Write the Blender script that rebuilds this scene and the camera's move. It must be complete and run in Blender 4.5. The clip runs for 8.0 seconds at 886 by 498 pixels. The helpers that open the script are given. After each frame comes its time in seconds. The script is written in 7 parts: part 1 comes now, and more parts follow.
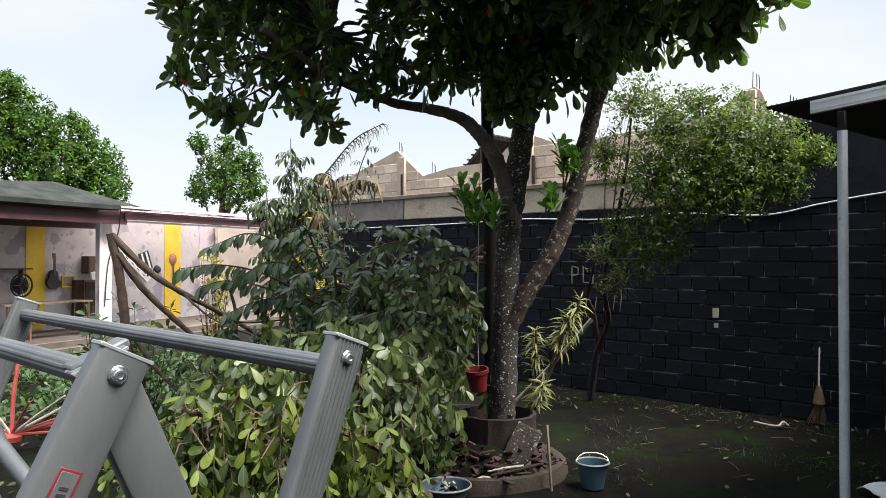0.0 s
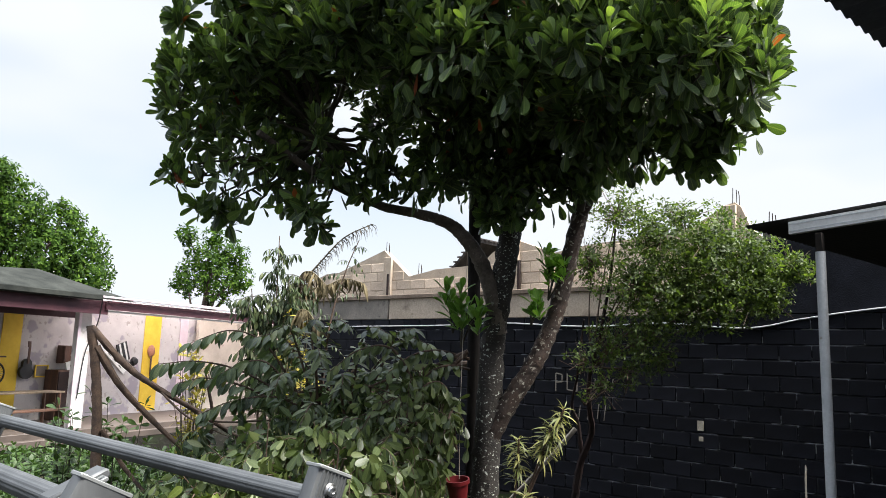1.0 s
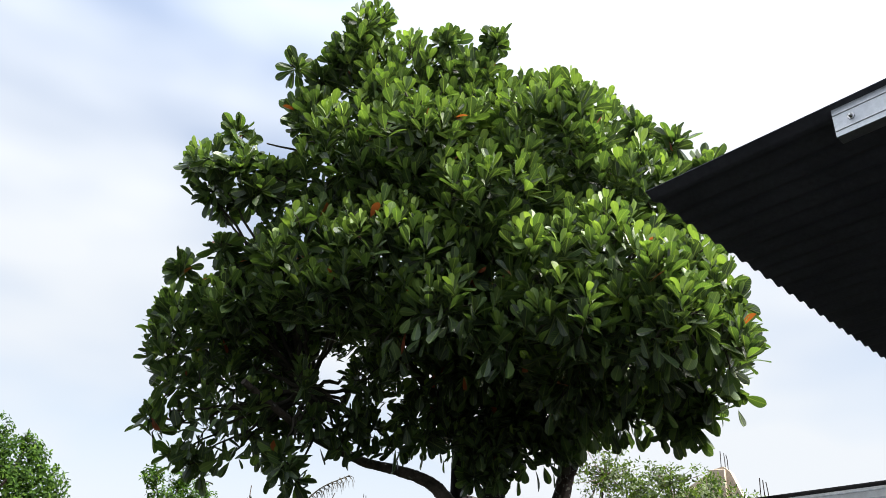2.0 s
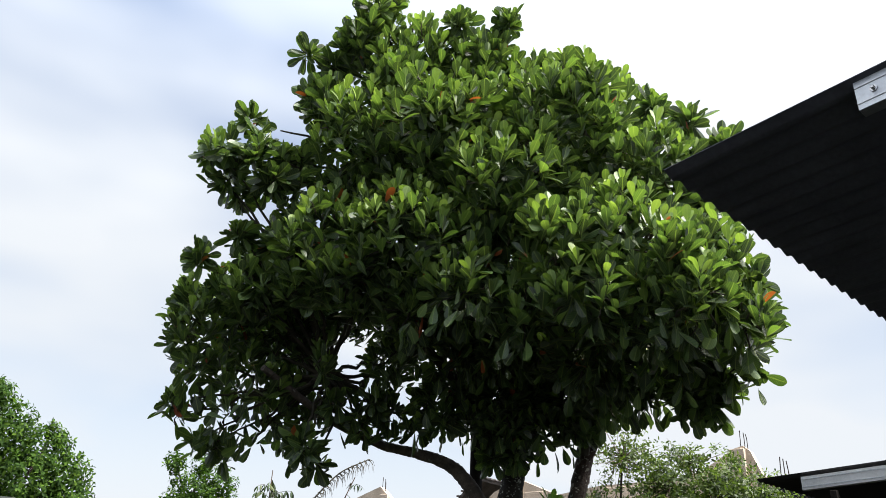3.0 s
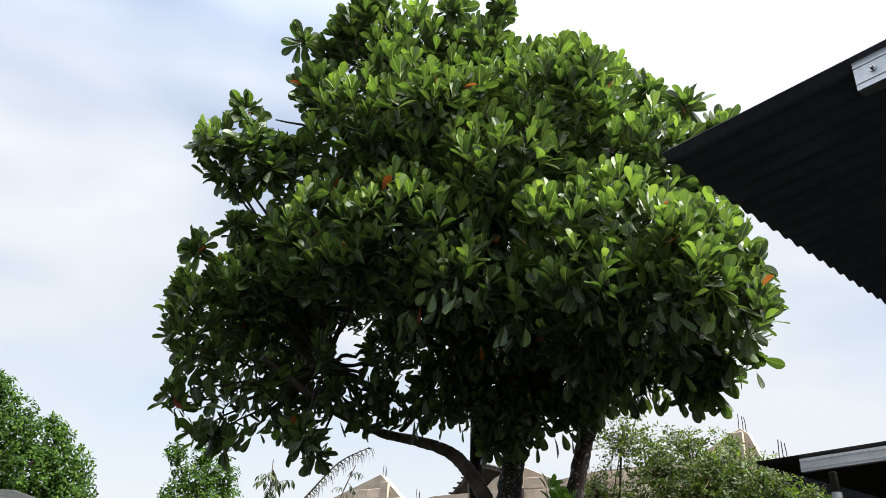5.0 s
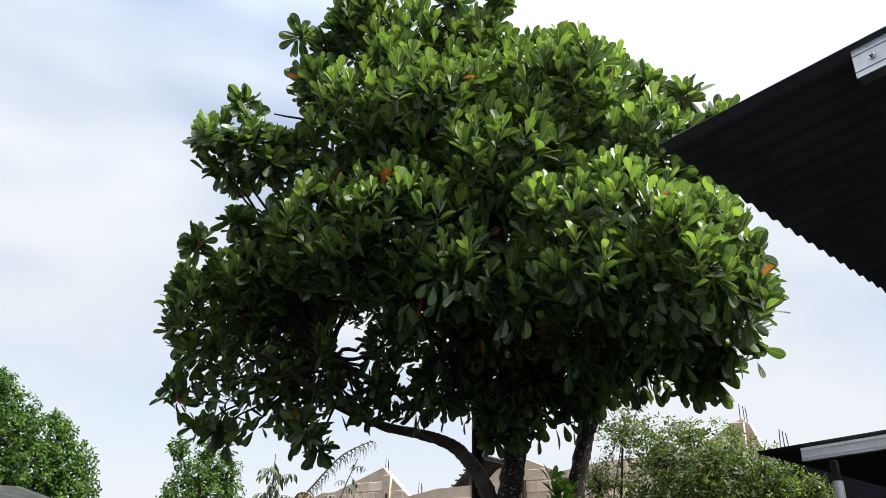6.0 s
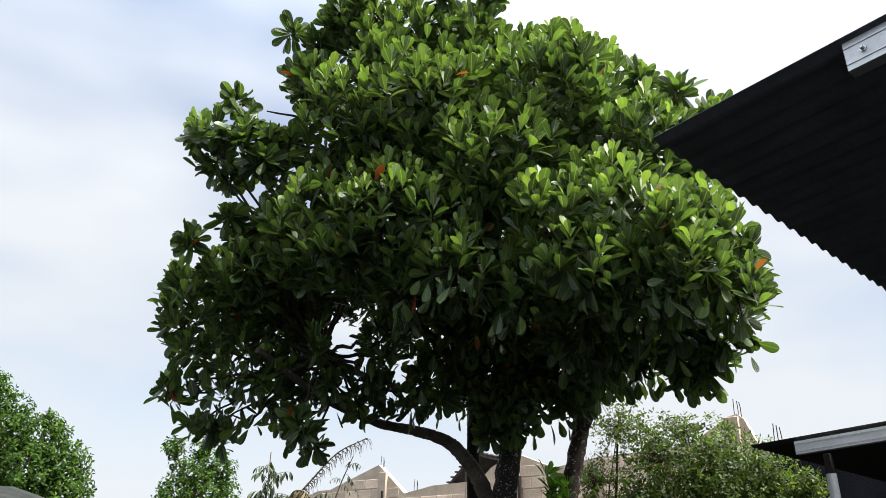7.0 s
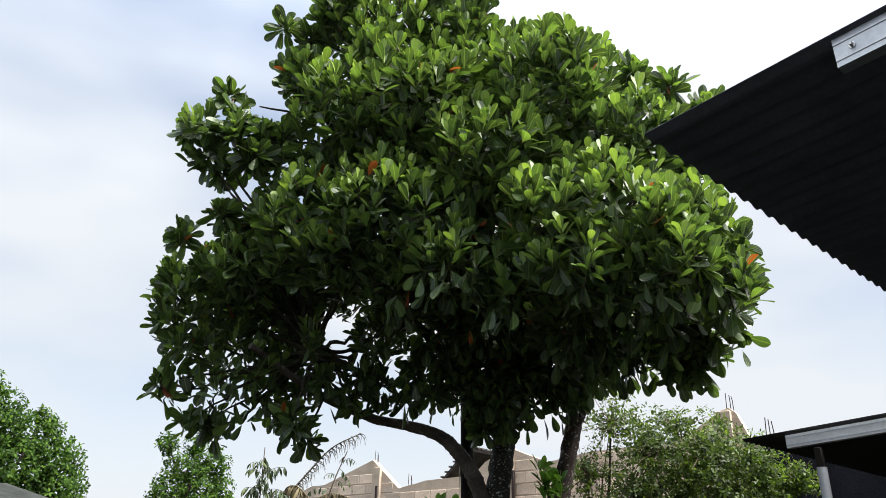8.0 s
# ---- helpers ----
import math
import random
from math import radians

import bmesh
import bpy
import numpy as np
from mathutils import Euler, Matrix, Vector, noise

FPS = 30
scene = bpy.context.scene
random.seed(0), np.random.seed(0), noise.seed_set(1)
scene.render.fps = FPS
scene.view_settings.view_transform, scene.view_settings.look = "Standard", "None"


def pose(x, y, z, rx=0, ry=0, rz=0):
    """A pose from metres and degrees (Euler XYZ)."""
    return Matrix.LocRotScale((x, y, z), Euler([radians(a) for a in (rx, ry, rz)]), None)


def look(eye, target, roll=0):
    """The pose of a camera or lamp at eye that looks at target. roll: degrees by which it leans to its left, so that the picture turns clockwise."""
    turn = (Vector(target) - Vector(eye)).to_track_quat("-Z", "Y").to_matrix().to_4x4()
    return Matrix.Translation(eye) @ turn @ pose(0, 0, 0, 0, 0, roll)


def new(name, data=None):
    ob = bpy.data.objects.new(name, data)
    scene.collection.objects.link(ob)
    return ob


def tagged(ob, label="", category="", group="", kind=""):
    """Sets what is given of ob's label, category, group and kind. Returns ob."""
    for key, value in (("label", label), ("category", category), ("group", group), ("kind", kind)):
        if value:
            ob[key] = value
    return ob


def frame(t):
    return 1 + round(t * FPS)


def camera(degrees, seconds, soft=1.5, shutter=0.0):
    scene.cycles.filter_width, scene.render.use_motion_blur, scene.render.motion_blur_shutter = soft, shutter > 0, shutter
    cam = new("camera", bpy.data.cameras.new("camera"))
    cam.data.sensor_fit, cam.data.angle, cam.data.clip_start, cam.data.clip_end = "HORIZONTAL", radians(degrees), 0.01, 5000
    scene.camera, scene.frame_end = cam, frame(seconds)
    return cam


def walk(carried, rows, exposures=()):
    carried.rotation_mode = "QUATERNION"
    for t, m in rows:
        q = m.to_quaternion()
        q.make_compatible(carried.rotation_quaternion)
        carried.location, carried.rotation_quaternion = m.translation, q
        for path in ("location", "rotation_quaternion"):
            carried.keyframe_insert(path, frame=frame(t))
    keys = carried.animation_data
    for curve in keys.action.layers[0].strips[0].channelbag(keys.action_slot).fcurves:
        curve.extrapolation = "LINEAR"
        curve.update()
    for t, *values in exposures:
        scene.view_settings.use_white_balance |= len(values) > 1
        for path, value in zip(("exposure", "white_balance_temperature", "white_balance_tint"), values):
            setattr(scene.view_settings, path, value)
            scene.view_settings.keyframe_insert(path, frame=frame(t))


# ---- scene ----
cam = camera(62.61, 8.0, soft=0.5)
walk(cam, [
    (0.0, pose(0.000, -0.000, 2.000, 90.75, -0.00, -0.00)),
    (0.5, pose(0.007, -0.008, 2.015, 93.17, 0.01, -0.55)),
    (0.8, pose(-0.003, -0.018, 2.032, 96.08, -1.04, -1.03)),
    (1.0, pose(-0.009, -0.024, 2.049, 98.52, -1.84, -1.34)),
    (1.2, pose(-0.013, -0.047, 2.073, 101.91, -2.79, -1.61)),
    (1.5, pose(-0.023, -0.086, 2.110, 110.34, -3.05, -3.82)),
    (2.0, pose(-0.026, -0.115, 2.144, 117.51, -3.57, -3.19)),
    (2.2, pose(-0.032, -0.118, 2.144, 118.06, -4.05, -3.17)),
    (3.3, pose(-0.037, -0.105, 2.138, 115.80, -2.86, -1.44)),
    (3.5, pose(-0.036, -0.103, 2.140, 115.86, -2.69, -1.56)),
    (4.0, pose(-0.036, -0.099, 2.134, 115.15, -2.47, -1.52)),
    (4.5, pose(-0.040, -0.099, 2.139, 115.32, -2.54, -1.63)),
    (6.0, pose(-0.035, -0.093, 2.137, 114.75, -1.96, -1.35)),
    (6.5, pose(-0.038, -0.095, 2.134, 114.38, -1.92, -1.25)),
    (7.0, pose(-0.032, -0.089, 2.130, 114.56, -1.48, -1.61)),
    (7.5, pose(-0.030, -0.102, 2.122, 114.27, -1.30, -1.47)),
    (8.0, pose(-0.025, -0.094, 2.131, 114.19, -1.21, -2.00)),
], exposures=[(0.0, 1.54), (0.5, 1.55), (1.0, 1.56), (1.5, 1.54), (2.2, 1.45), (8.0, 1.40)])

# ---------------------------------------------------------------- light
SUN_AZ, SUN_EL = 120.0, 57.0      # degrees to the right of the way ahead, and above the horizon


def build_world():
    world = bpy.data.worlds.new("world")
    scene.world = world
    world.use_nodes = True
    nt = world.node_tree
    nt.nodes.clear()
    add = nt.nodes.new
    out, bg = add("ShaderNodeOutputWorld"), add("ShaderNodeBackground")
    sky = add("ShaderNodeTexSky")
    sky.sky_type, sky.sun_disc = "NISHITA", False
    sky.sun_elevation, sky.sun_rotation = radians(SUN_EL), radians(SUN_AZ)
    sky.air_density, sky.dust_density, sky.ozone_density = 1.0, 0.8, 1.5
    coord, mapping = add("ShaderNodeTexCoord"), add("ShaderNodeMapping")
    mapping.inputs["Scale"].default_value = (1.0, 1.0, 2.2)
    mapping.inputs["Location"].default_value = (2.32, 0.76, 0.29)
    clouds, ramp = add("ShaderNodeTexNoise"), add("ShaderNodeValToRGB")
    clouds.inputs["Scale"].default_value, clouds.inputs["Detail"].default_value = 1.3, 3.5
    clouds.inputs["Roughness"].default_value = 0.5
    ramp.color_ramp.elements[0].position, ramp.color_ramp.elements[1].position = 0.34, 0.56
    ramp.color_ramp.elements[0].color = (0.16, 0.16, 0.16, 1)
    ramp.color_ramp.elements[1].color = (0.99, 0.99, 0.99, 1)
    mix = add("ShaderNodeMix")
    mix.data_type = "RGBA"
    mix.inputs["B"].default_value = (8.85, 9.25, 9.75, 1)
    nt.links.new(coord.outputs["Generated"], mapping.inputs["Vector"])
    nt.links.new(mapping.outputs["Vector"], clouds.inputs["Vector"])
    nt.links.new(clouds.outputs["Fac"], ramp.inputs["Fac"])
    clear = add("ShaderNodeMix")
    clear.data_type, clear.blend_type = "RGBA", "MULTIPLY"
    clear.inputs["Factor"].default_value = 1.0
    clear.inputs["B"].default_value = (1.9, 1.9, 1.9, 1)
    nt.links.new(sky.outputs["Color"], clear.inputs["A"])
    nt.links.new(clear.outputs["Result"], mix.inputs["A"])
    # an overcast sky is brighter overhead than at the horizon
    sep, rise, mul = add("ShaderNodeSeparateXYZ"), add("ShaderNodeMapRange"), add("ShaderNodeMix")
    rise.inputs["From Min"].default_value, rise.inputs["From Max"].default_value = 0.0, 1.0
    rise.inputs["To Min"].default_value, rise.inputs["To Max"].default_value = 0.86, 4.0
    mul.data_type, mul.blend_type = "RGBA", "MULTIPLY"
    mul.inputs["Factor"].default_value = 1.0
    nt.links.new(coord.outputs["Generated"], sep.inputs[0])
    # haze closes the gaps between the clouds towards the horizon
    haze, cover = add("ShaderNodeMapRange"), add("ShaderNodeMath")
    haze.inputs["From Min"].default_value, haze.inputs["From Max"].default_value = 0.08, 0.5
    haze.inputs["To Min"].default_value, haze.inputs["To Max"].default_value = 0.96, 0.0
    cover.operation = "MAXIMUM"
    nt.links.new(sep.outputs["Z"], haze.inputs["Value"])
    nt.links.new(haze.outputs["Result"], cover.inputs[0])
    nt.links.new(ramp.outputs["Color"], cover.inputs[1])
    nt.links.new(cover.outputs[0], mix.inputs["Factor"])
    cube = add("ShaderNodeMath")
    cube.operation = "POWER"
    cube.inputs[1].default_value = 5.0
    nt.links.new(sep.outputs["Z"], cube.inputs[0])
    nt.links.new(cube.outputs[0], rise.inputs["Value"])
    nt.links.new(mix.outputs["Result"], mul.inputs["A"])
    nt.links.new(rise.outputs["Result"], mul.inputs["B"])
    nt.links.new(mul.outputs["Result"], bg.inputs["Color"])
    bg.inputs["Strength"].default_value = 0.0425
    nt.links.new(bg.outputs["Background"], out.inputs["Surface"])


build_world()
sun_data = bpy.data.lights.new("sun", "SUN")
sun_data.energy, sun_data.angle, sun_data.color = 5.0, radians(36), (1.0, 0.96, 0.9)
sun = new("sun", sun_data)
_el, _az = radians(SUN_EL), radians(SUN_AZ)
sun.matrix_world = look((9, 2, 12), (9 - 10 * math.cos(_el) * math.sin(_az), 2 - 10 * math.cos(_el) * math.cos(_az), 12 - 10 * math.sin(_el)))


# ---------------------------------------------------------------- materials
def material(name, low, high, scale=4.0, rough=(0.6, 0.9), metal=0.0, bump=0.3, bump_scale=60.0, grain=0.25, stretch=(1, 1, 1),
             spots=None, object_tint=0.0, island_tint=0.0, spec=0.5, soft_edge=0.04):
    """Two colours mixed by a broad noise, a finer grain over them, relief; spots: (colour, scale, threshold)."""
    m = bpy.data.materials.new(name)
    m.use_nodes = True
    nt = m.node_tree
    add, link = nt.nodes.new, nt.links.new
    p = nt.nodes["Principled BSDF"]
    p.inputs["Metallic"].default_value = metal
    p.inputs["Specular IOR Level"].default_value = spec
    coord, mapping = add("ShaderNodeTexCoord"), add("ShaderNodeMapping")
    mapping.inputs["Scale"].default_value = stretch
    link(coord.outputs["Object"], mapping.inputs["Vector"])
    vec = mapping.outputs["Vector"]

    def noise_tex(s, detail=5.0, r=0.6):
        n = add("ShaderNodeTexNoise")
        n.inputs["Scale"].default_value, n.inputs["Detail"].default_value, n.inputs["Roughness"].default_value = s, detail, r
        link(vec, n.inputs["Vector"])
        return n

    def mixer(fac, a, b, blend="MIX"):
        x = add("ShaderNodeMix")
        x.data_type, x.blend_type = "RGBA", blend
        for sock, v in (("Factor", fac), ("A", a), ("B", b)):
            if isinstance(v, (int, float)):
                x.inputs[sock].default_value = v
            elif isinstance(v, tuple):
                x.inputs[sock].default_value = (*v, 1) if len(v) == 3 else v
            else:
                link(v, x.inputs[sock])
        return x.outputs["Result"]

    def ramp_of(fac, a, b):
        r = add("ShaderNodeMapRange")
        r.inputs["From Min"].default_value, r.inputs["From Max"].default_value = a, b
        link(fac, r.inputs["Value"])
        return r.outputs["Result"]

    broad, fine = noise_tex(scale), noise_tex(bump_scale, 6.0, 0.65)
    col = mixer(ramp_of(broad.outputs["Fac"], 0.32, 0.68), low, high)
    g = ramp_of(fine.outputs["Fac"], 0.25, 0.75)
    gm = add("ShaderNodeMapRange")
    gm.inputs["To Min"].default_value, gm.inputs["To Max"].default_value = 1 - grain, 1 + grain
    link(g, gm.inputs["Value"])
    col = mixer(1.0, col, gm.outputs["Result"], "MULTIPLY")
    if spots:
        for colour, s, threshold in spots:
            sp = noise_tex(s, 6.0, 0.62) if soft_edge > 0.05 else noise_tex(s, 3.0, 0.5)
            col = mixer(ramp_of(sp.outputs["Fac"], threshold, threshold + soft_edge), col, colour)
    for amount, node, sock in ((object_tint, "ShaderNodeObjectInfo", "Random"), (island_tint, "ShaderNodeNewGeometry", "Random Per Island")):
        if amount:
            o, t = add(node), add("ShaderNodeMapRange")
            t.inputs["To Min"].default_value, t.inputs["To Max"].default_value = 1 - amount, 1 + amount
            link(o.outputs[sock], t.inputs["Value"])
            col = mixer(1.0, col, t.outputs["Result"], "MULTIPLY")
    link(col, p.inputs["Base Color"])
    rr = add("ShaderNodeMapRange")
    rr.inputs["To Min"].default_value, rr.inputs["To Max"].default_value = rough
    link(broad.outputs["Fac"], rr.inputs["Value"])
    link(rr.outputs["Result"], p.inputs["Roughness"])
    if bump:
        b = add("ShaderNodeBump")
        b.inputs["Strength"].default_value, b.inputs["Distance"].default_value = bump, 0.01
        link(fine.outputs["Fac"], b.inputs["Height"])
        link(b.outputs["Normal"], p.inputs["Normal"])
    return m


def leaf_material(name, colours, through_colour, rough=0.38, veins=0.25, thin=0.25, old=None, vein_count=9.0, spec=0.4):
    """Leaf blade: tint by leaf, pale midrib and side veins, light shining through. colours: (position, rgb) stops."""
    m = bpy.data.materials.new(name)
    m.use_nodes = True
    nt = m.node_tree
    add, link = nt.nodes.new, nt.links.new
    p, out = nt.nodes["Principled BSDF"], nt.nodes["Material Output"]

    def calc(op, a, b=None, c=None):
        n = add("ShaderNodeMath")
        n.operation = op
        for i, v in enumerate((a, b, c)):
            if v is None:
                continue
            if isinstance(v, (int, float)):
                n.inputs[i].default_value = v
            else:
                link(v, n.inputs[i])
        return n.outputs[0]

    geo, info, uv = add("ShaderNodeNewGeometry"), add("ShaderNodeObjectInfo"), add("ShaderNodeUVMap")
    rand = calc("FRACT", calc("ADD", geo.outputs["Random Per Island"], info.outputs["Random"]))
    ramp = add("ShaderNodeValToRGB")
    link(rand, ramp.inputs["Fac"])
    while len(ramp.color_ramp.elements) < len(colours):
        ramp.color_ramp.elements.new(0.5)
    for e, (pos, c) in zip(ramp.color_ramp.elements, colours):
        e.position, e.color = pos, (*c, 1)
    sep = add("ShaderNodeSeparateXYZ")
    link(uv.outputs["UV"], sep.inputs[0])
    across = calc("ABSOLUTE", calc("SUBTRACT", sep.outputs["X"], 0.5))
    rib = calc("LESS_THAN", across, 0.035)
    side = calc("SINE", calc("MULTIPLY", calc("SUBTRACT", sep.outputs["Y"], calc("MULTIPLY", across, 0.55)), vein_count * 6.283))
    side = calc("MULTIPLY", calc("POWER", calc("ADD", calc("MULTIPLY", side, 0.5), 0.5), 6.0), 0.6)
    vein = calc("MULTIPLY", calc("MAXIMUM", rib, side), veins)
    mix = add("ShaderNodeMix")
    mix.data_type = "RGBA"
    link(vein, mix.inputs["Factor"])
    link(ramp.outputs["Color"], mix.inputs["A"])
    mix.inputs["B"].default_value = (0.36, 0.44, 0.14, 1)
    col = mix.outputs["Result"]
    blotch = add("ShaderNodeTexNoise")
    blotch.inputs["Scale"].default_value = 14.0
    bm_ = add("ShaderNodeMapRange")
    bm_.inputs["To Min"].default_value, bm_.inputs["To Max"].default_value = 0.75, 1.25
    link(blotch.outputs["Fac"], bm_.inputs["Value"])
    mul = add("ShaderNodeMix")
    mul.data_type, mul.blend_type = "RGBA", "MULTIPLY"
    mul.inputs["Factor"].default_value = 1.0
    link(col, mul.inputs["A"])
    link(bm_.outputs["Result"], mul.inputs["B"])
    col = mul.outputs["Result"]
    if old:
        colour, share = old
        sw = add("ShaderNodeMix")
        sw.data_type = "RGBA"
        link(calc("GREATER_THAN", rand, 1 - share), sw.inputs["Factor"])
        link(col, sw.inputs["A"])
        sw.inputs["B"].default_value = (*colour, 1)
        col = sw.outputs["Result"]
    link(col, p.inputs["Base Color"])
    p.inputs["Roughness"].default_value = rough
    p.inputs["Specular IOR Level"].default_value = spec
    bump = add("ShaderNodeBump")
    bump.inputs["Strength"].default_value, bump.inputs["Distance"].default_value = 0.35, 0.004
    link(vein, bump.inputs["Height"])
    link(bump.outputs["Normal"], p.inputs["Normal"])
    trans, ms = add("ShaderNodeBsdfTranslucent"), add("ShaderNodeMixShader")
    tint = add("ShaderNodeMix")
    tint.data_type, tint.blend_type = "RGBA", "MULTIPLY"
    tint.inputs["Factor"].default_value = 1.0
    link(col, tint.inputs["A"])
    tint.inputs["B"].default_value = (*through_colour, 1)
    link(tint.outputs["Result"], trans.inputs["Color"])
    ms.inputs["Fac"].default_value = thin
    link(p.outputs[0], ms.inputs[1])
    link(trans.outputs[0], ms.inputs[2])
    link(ms.outputs[0], out.inputs["Surface"])
    return m


def clear_sheet(name, colour):
    """Milky translucent roofing."""
    m = bpy.data.materials.new(name)
    m.use_nodes = True
    nt = m.node_tree
    p, out = nt.nodes["Principled BSDF"], nt.nodes["Material Output"]
    p.inputs["Base Color"].default_value, p.inputs["Roughness"].default_value = (*colour, 1), 0.5
    tr, mx, nz, mr = (nt.nodes.new(k) for k in ("ShaderNodeBsdfTranslucent", "ShaderNodeMixShader", "ShaderNodeTexNoise", "ShaderNodeMapRange"))
    tr.inputs["Color"].default_value = (0.95, 0.90, 0.90, 1)
    nz.inputs["Scale"].default_value = 1.5
    mr.inputs["To Min"].default_value, mr.inputs["To Max"].default_value = 0.82, 0.95
    nt.links.new(nz.outputs["Fac"], mr.inputs["Value"])
    nt.links.new(mr.outputs["Result"], mx.inputs["Fac"])
    nt.links.new(p.outputs[0], mx.inputs[1])
    nt.links.new(tr.outputs[0], mx.inputs[2])
    nt.links.new(mx.outputs[0], out.inputs["Surface"])
    return m


BARK = material("bark_grey", (0.011, 0.009, 0.008), (0.034, 0.028, 0.023), 9, (0.75, 0.95), bump=0.9, bump_scale=45, grain=0.5,
                spots=[((0.42, 0.44, 0.40), 22, 0.635), ((0.36, 0.38, 0.33), 46, 0.635)], stretch=(1, 1, 1.3))
BARK_BROWN = material("bark_brown", (0.016, 0.010, 0.008), (0.052, 0.031, 0.022), 7, (0.7, 0.95), bump=1.0, bump_scale=42, grain=0.55,
                      spots=[((0.20, 0.18, 0.15), 15, 0.62), ((0.30, 0.29, 0.25), 38, 0.63)])
BARK_LIMB = material("bark_limb", (0.055, 0.043, 0.034), (0.13, 0.104, 0.084), 8, (0.75, 0.95), bump=0.8, bump_scale=45, grain=0.45,
                     spots=[((0.24, 0.23, 0.20), 20, 0.66)])
BARK_CUT = material("bark_cut", (0.045, 0.028, 0.02), (0.12, 0.075, 0.05), 10, (0.7, 0.9), bump=0.6, bump_scale=60, grain=0.35)
TWIG = material("twig", (0.025, 0.022, 0.014), (0.06, 0.05, 0.032), 12, (0.7, 0.9), bump=0.3)
LEAF = leaf_material("leaf_jackfruit", [(0.0, (0.020, 0.036, 0.019)), (0.5, (0.038, 0.069, 0.028)), (0.85, (0.072, 0.127, 0.041)), (1.0, (0.125, 0.20, 0.056))],
                     (1.9, 2.1, 0.8), rough=0.36, spec=0.5, veins=0.40, thin=0.22, old=((0.30, 0.075, 0.03), 0.005))
# pale young leaves; their colour also stands for light on the crown's upper side
LEAF_TIP_LIT = leaf_material("leaf_jackfruit_young_lit", [(0.0, (0.075, 0.13, 0.033)), (0.5, (0.16, 0.25, 0.055)), (1.0, (0.27, 0.38, 0.09))],
                         (1.5, 1.6, 0.7), rough=0.42, veins=0.42, thin=0.28)
LEAF_CUT = leaf_material("leaf_cut", [(0.0, (0.011, 0.020, 0.006)), (0.45, (0.030, 0.046, 0.010)), (0.75, (0.068, 0.092, 0.013)), (1.0, (0.110, 0.140, 0.020))],
                         (1.6, 1.8, 0.7), rough=0.5, spec=0.24, veins=0.10, thin=0.2)
LEAF_WILTED = leaf_material("leaf_wilted", [(0.0, (0.026, 0.042, 0.016)), (0.5, (0.070, 0.098, 0.032)), (0.85, (0.125, 0.160, 0.055)), (1.0, (0.20, 0.23, 0.10))],
                            (1.6, 1.8, 0.9), rough=0.38, spec=0.5, veins=0.12, thin=0.2)
LEAF_SMALL = leaf_material("leaf_small", [(0.0, (0.022, 0.042, 0.011)), (0.6, (0.056, 0.088, 0.022)), (1.0, (0.12, 0.165, 0.042))],
                           (1.8, 2.0, 0.8), rough=0.5, veins=0.1, thin=0.35)
LEAF_FAR = leaf_material("leaf_far", [(0.0, (0.012, 0.030, 0.006)), (0.6, (0.036, 0.078, 0.012)), (1.0, (0.085, 0.150, 0.020))],
                         (1.6, 1.8, 0.8), rough=0.6, veins=0.02, thin=0.3, spec=0.08)
LEAF_DUSTY = leaf_material("leaf_dusty", [(0.0, (0.026, 0.05, 0.025)), (0.45, (0.06, 0.098, 0.042)), (0.85, (0.10, 0.14, 0.055)), (1.0, (0.18, 0.19, 0.07))],
                           (1.5, 1.6, 0.9), rough=0.38, spec=0.5, veins=0.2, thin=0.25)
LEAF_SHRUB = leaf_material("leaf_shrub", [(0.0, (0.014, 0.026, 0.013)), (0.6, (0.036, 0.058, 0.026)), (1.0, (0.09, 0.11, 0.045))],
                           (1.4, 1.5, 0.9), rough=0.5, spec=0.3, veins=0.1, thin=0.15)
LEAF_STRIPED = leaf_material("leaf_striped", [(0.0, (0.09, 0.12, 0.03)), (1.0, (0.23, 0.22, 0.07))], (1.3, 1.3, 0.7), rough=0.45, veins=0.0, thin=0.25)
LEAF_YELLOW = leaf_material("leaf_yellow", [(0.0, (0.12, 0.12, 0.02)), (1.0, (0.42, 0.34, 0.05))], (1.3, 1.3, 0.7), rough=0.5, veins=0.1, thin=0.3)
LEAF_YOUNG = leaf_material("leaf_young", [(0.0, (0.055, 0.135, 0.022)), (1.0, (0.14, 0.265, 0.05))], (1.8, 2.0, 0.8), rough=0.4, veins=0.25, thin=0.35)
LEAF_YOUNG_DARK = leaf_material("leaf_weed", [(0.0, (0.014, 0.036, 0.010)), (1.0, (0.042, 0.085, 0.02))], (1.6, 1.8, 0.8), rough=0.5, veins=0.15, thin=0.25)
LEAF_DRY = leaf_material("leaf_dry", [(0.0, (0.018, 0.011, 0.007)), (0.6, (0.042, 0.026, 0.015)), (0.9, (0.075, 0.058, 0.028)), (1.0, (0.13, 0.12, 0.07))], (1.2, 1.1, 0.8), rough=0.7, veins=0.15, thin=0.12)
# darker than damp soil and moss are: the yard's shade is in the colour
SHADED_SOIL = material("soil", soft_edge=0.14, low=(0.0032, 0.0028, 0.0026), high=(0.0085, 0.0074, 0.0062), scale=1.1, rough=(0.75, 1.0), bump=0.9, bump_scale=22, grain=0.5, spec=0.06,
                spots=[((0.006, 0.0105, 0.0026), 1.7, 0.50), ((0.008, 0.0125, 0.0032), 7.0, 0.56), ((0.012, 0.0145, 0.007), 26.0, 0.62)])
BLACK_BLOCK = material("black_block", (0.0045, 0.005, 0.0075), (0.012, 0.013, 0.019), 3, (0.65, 0.9), bump=0.6, bump_scale=70, grain=0.4, object_tint=0.35, spec=0.13)
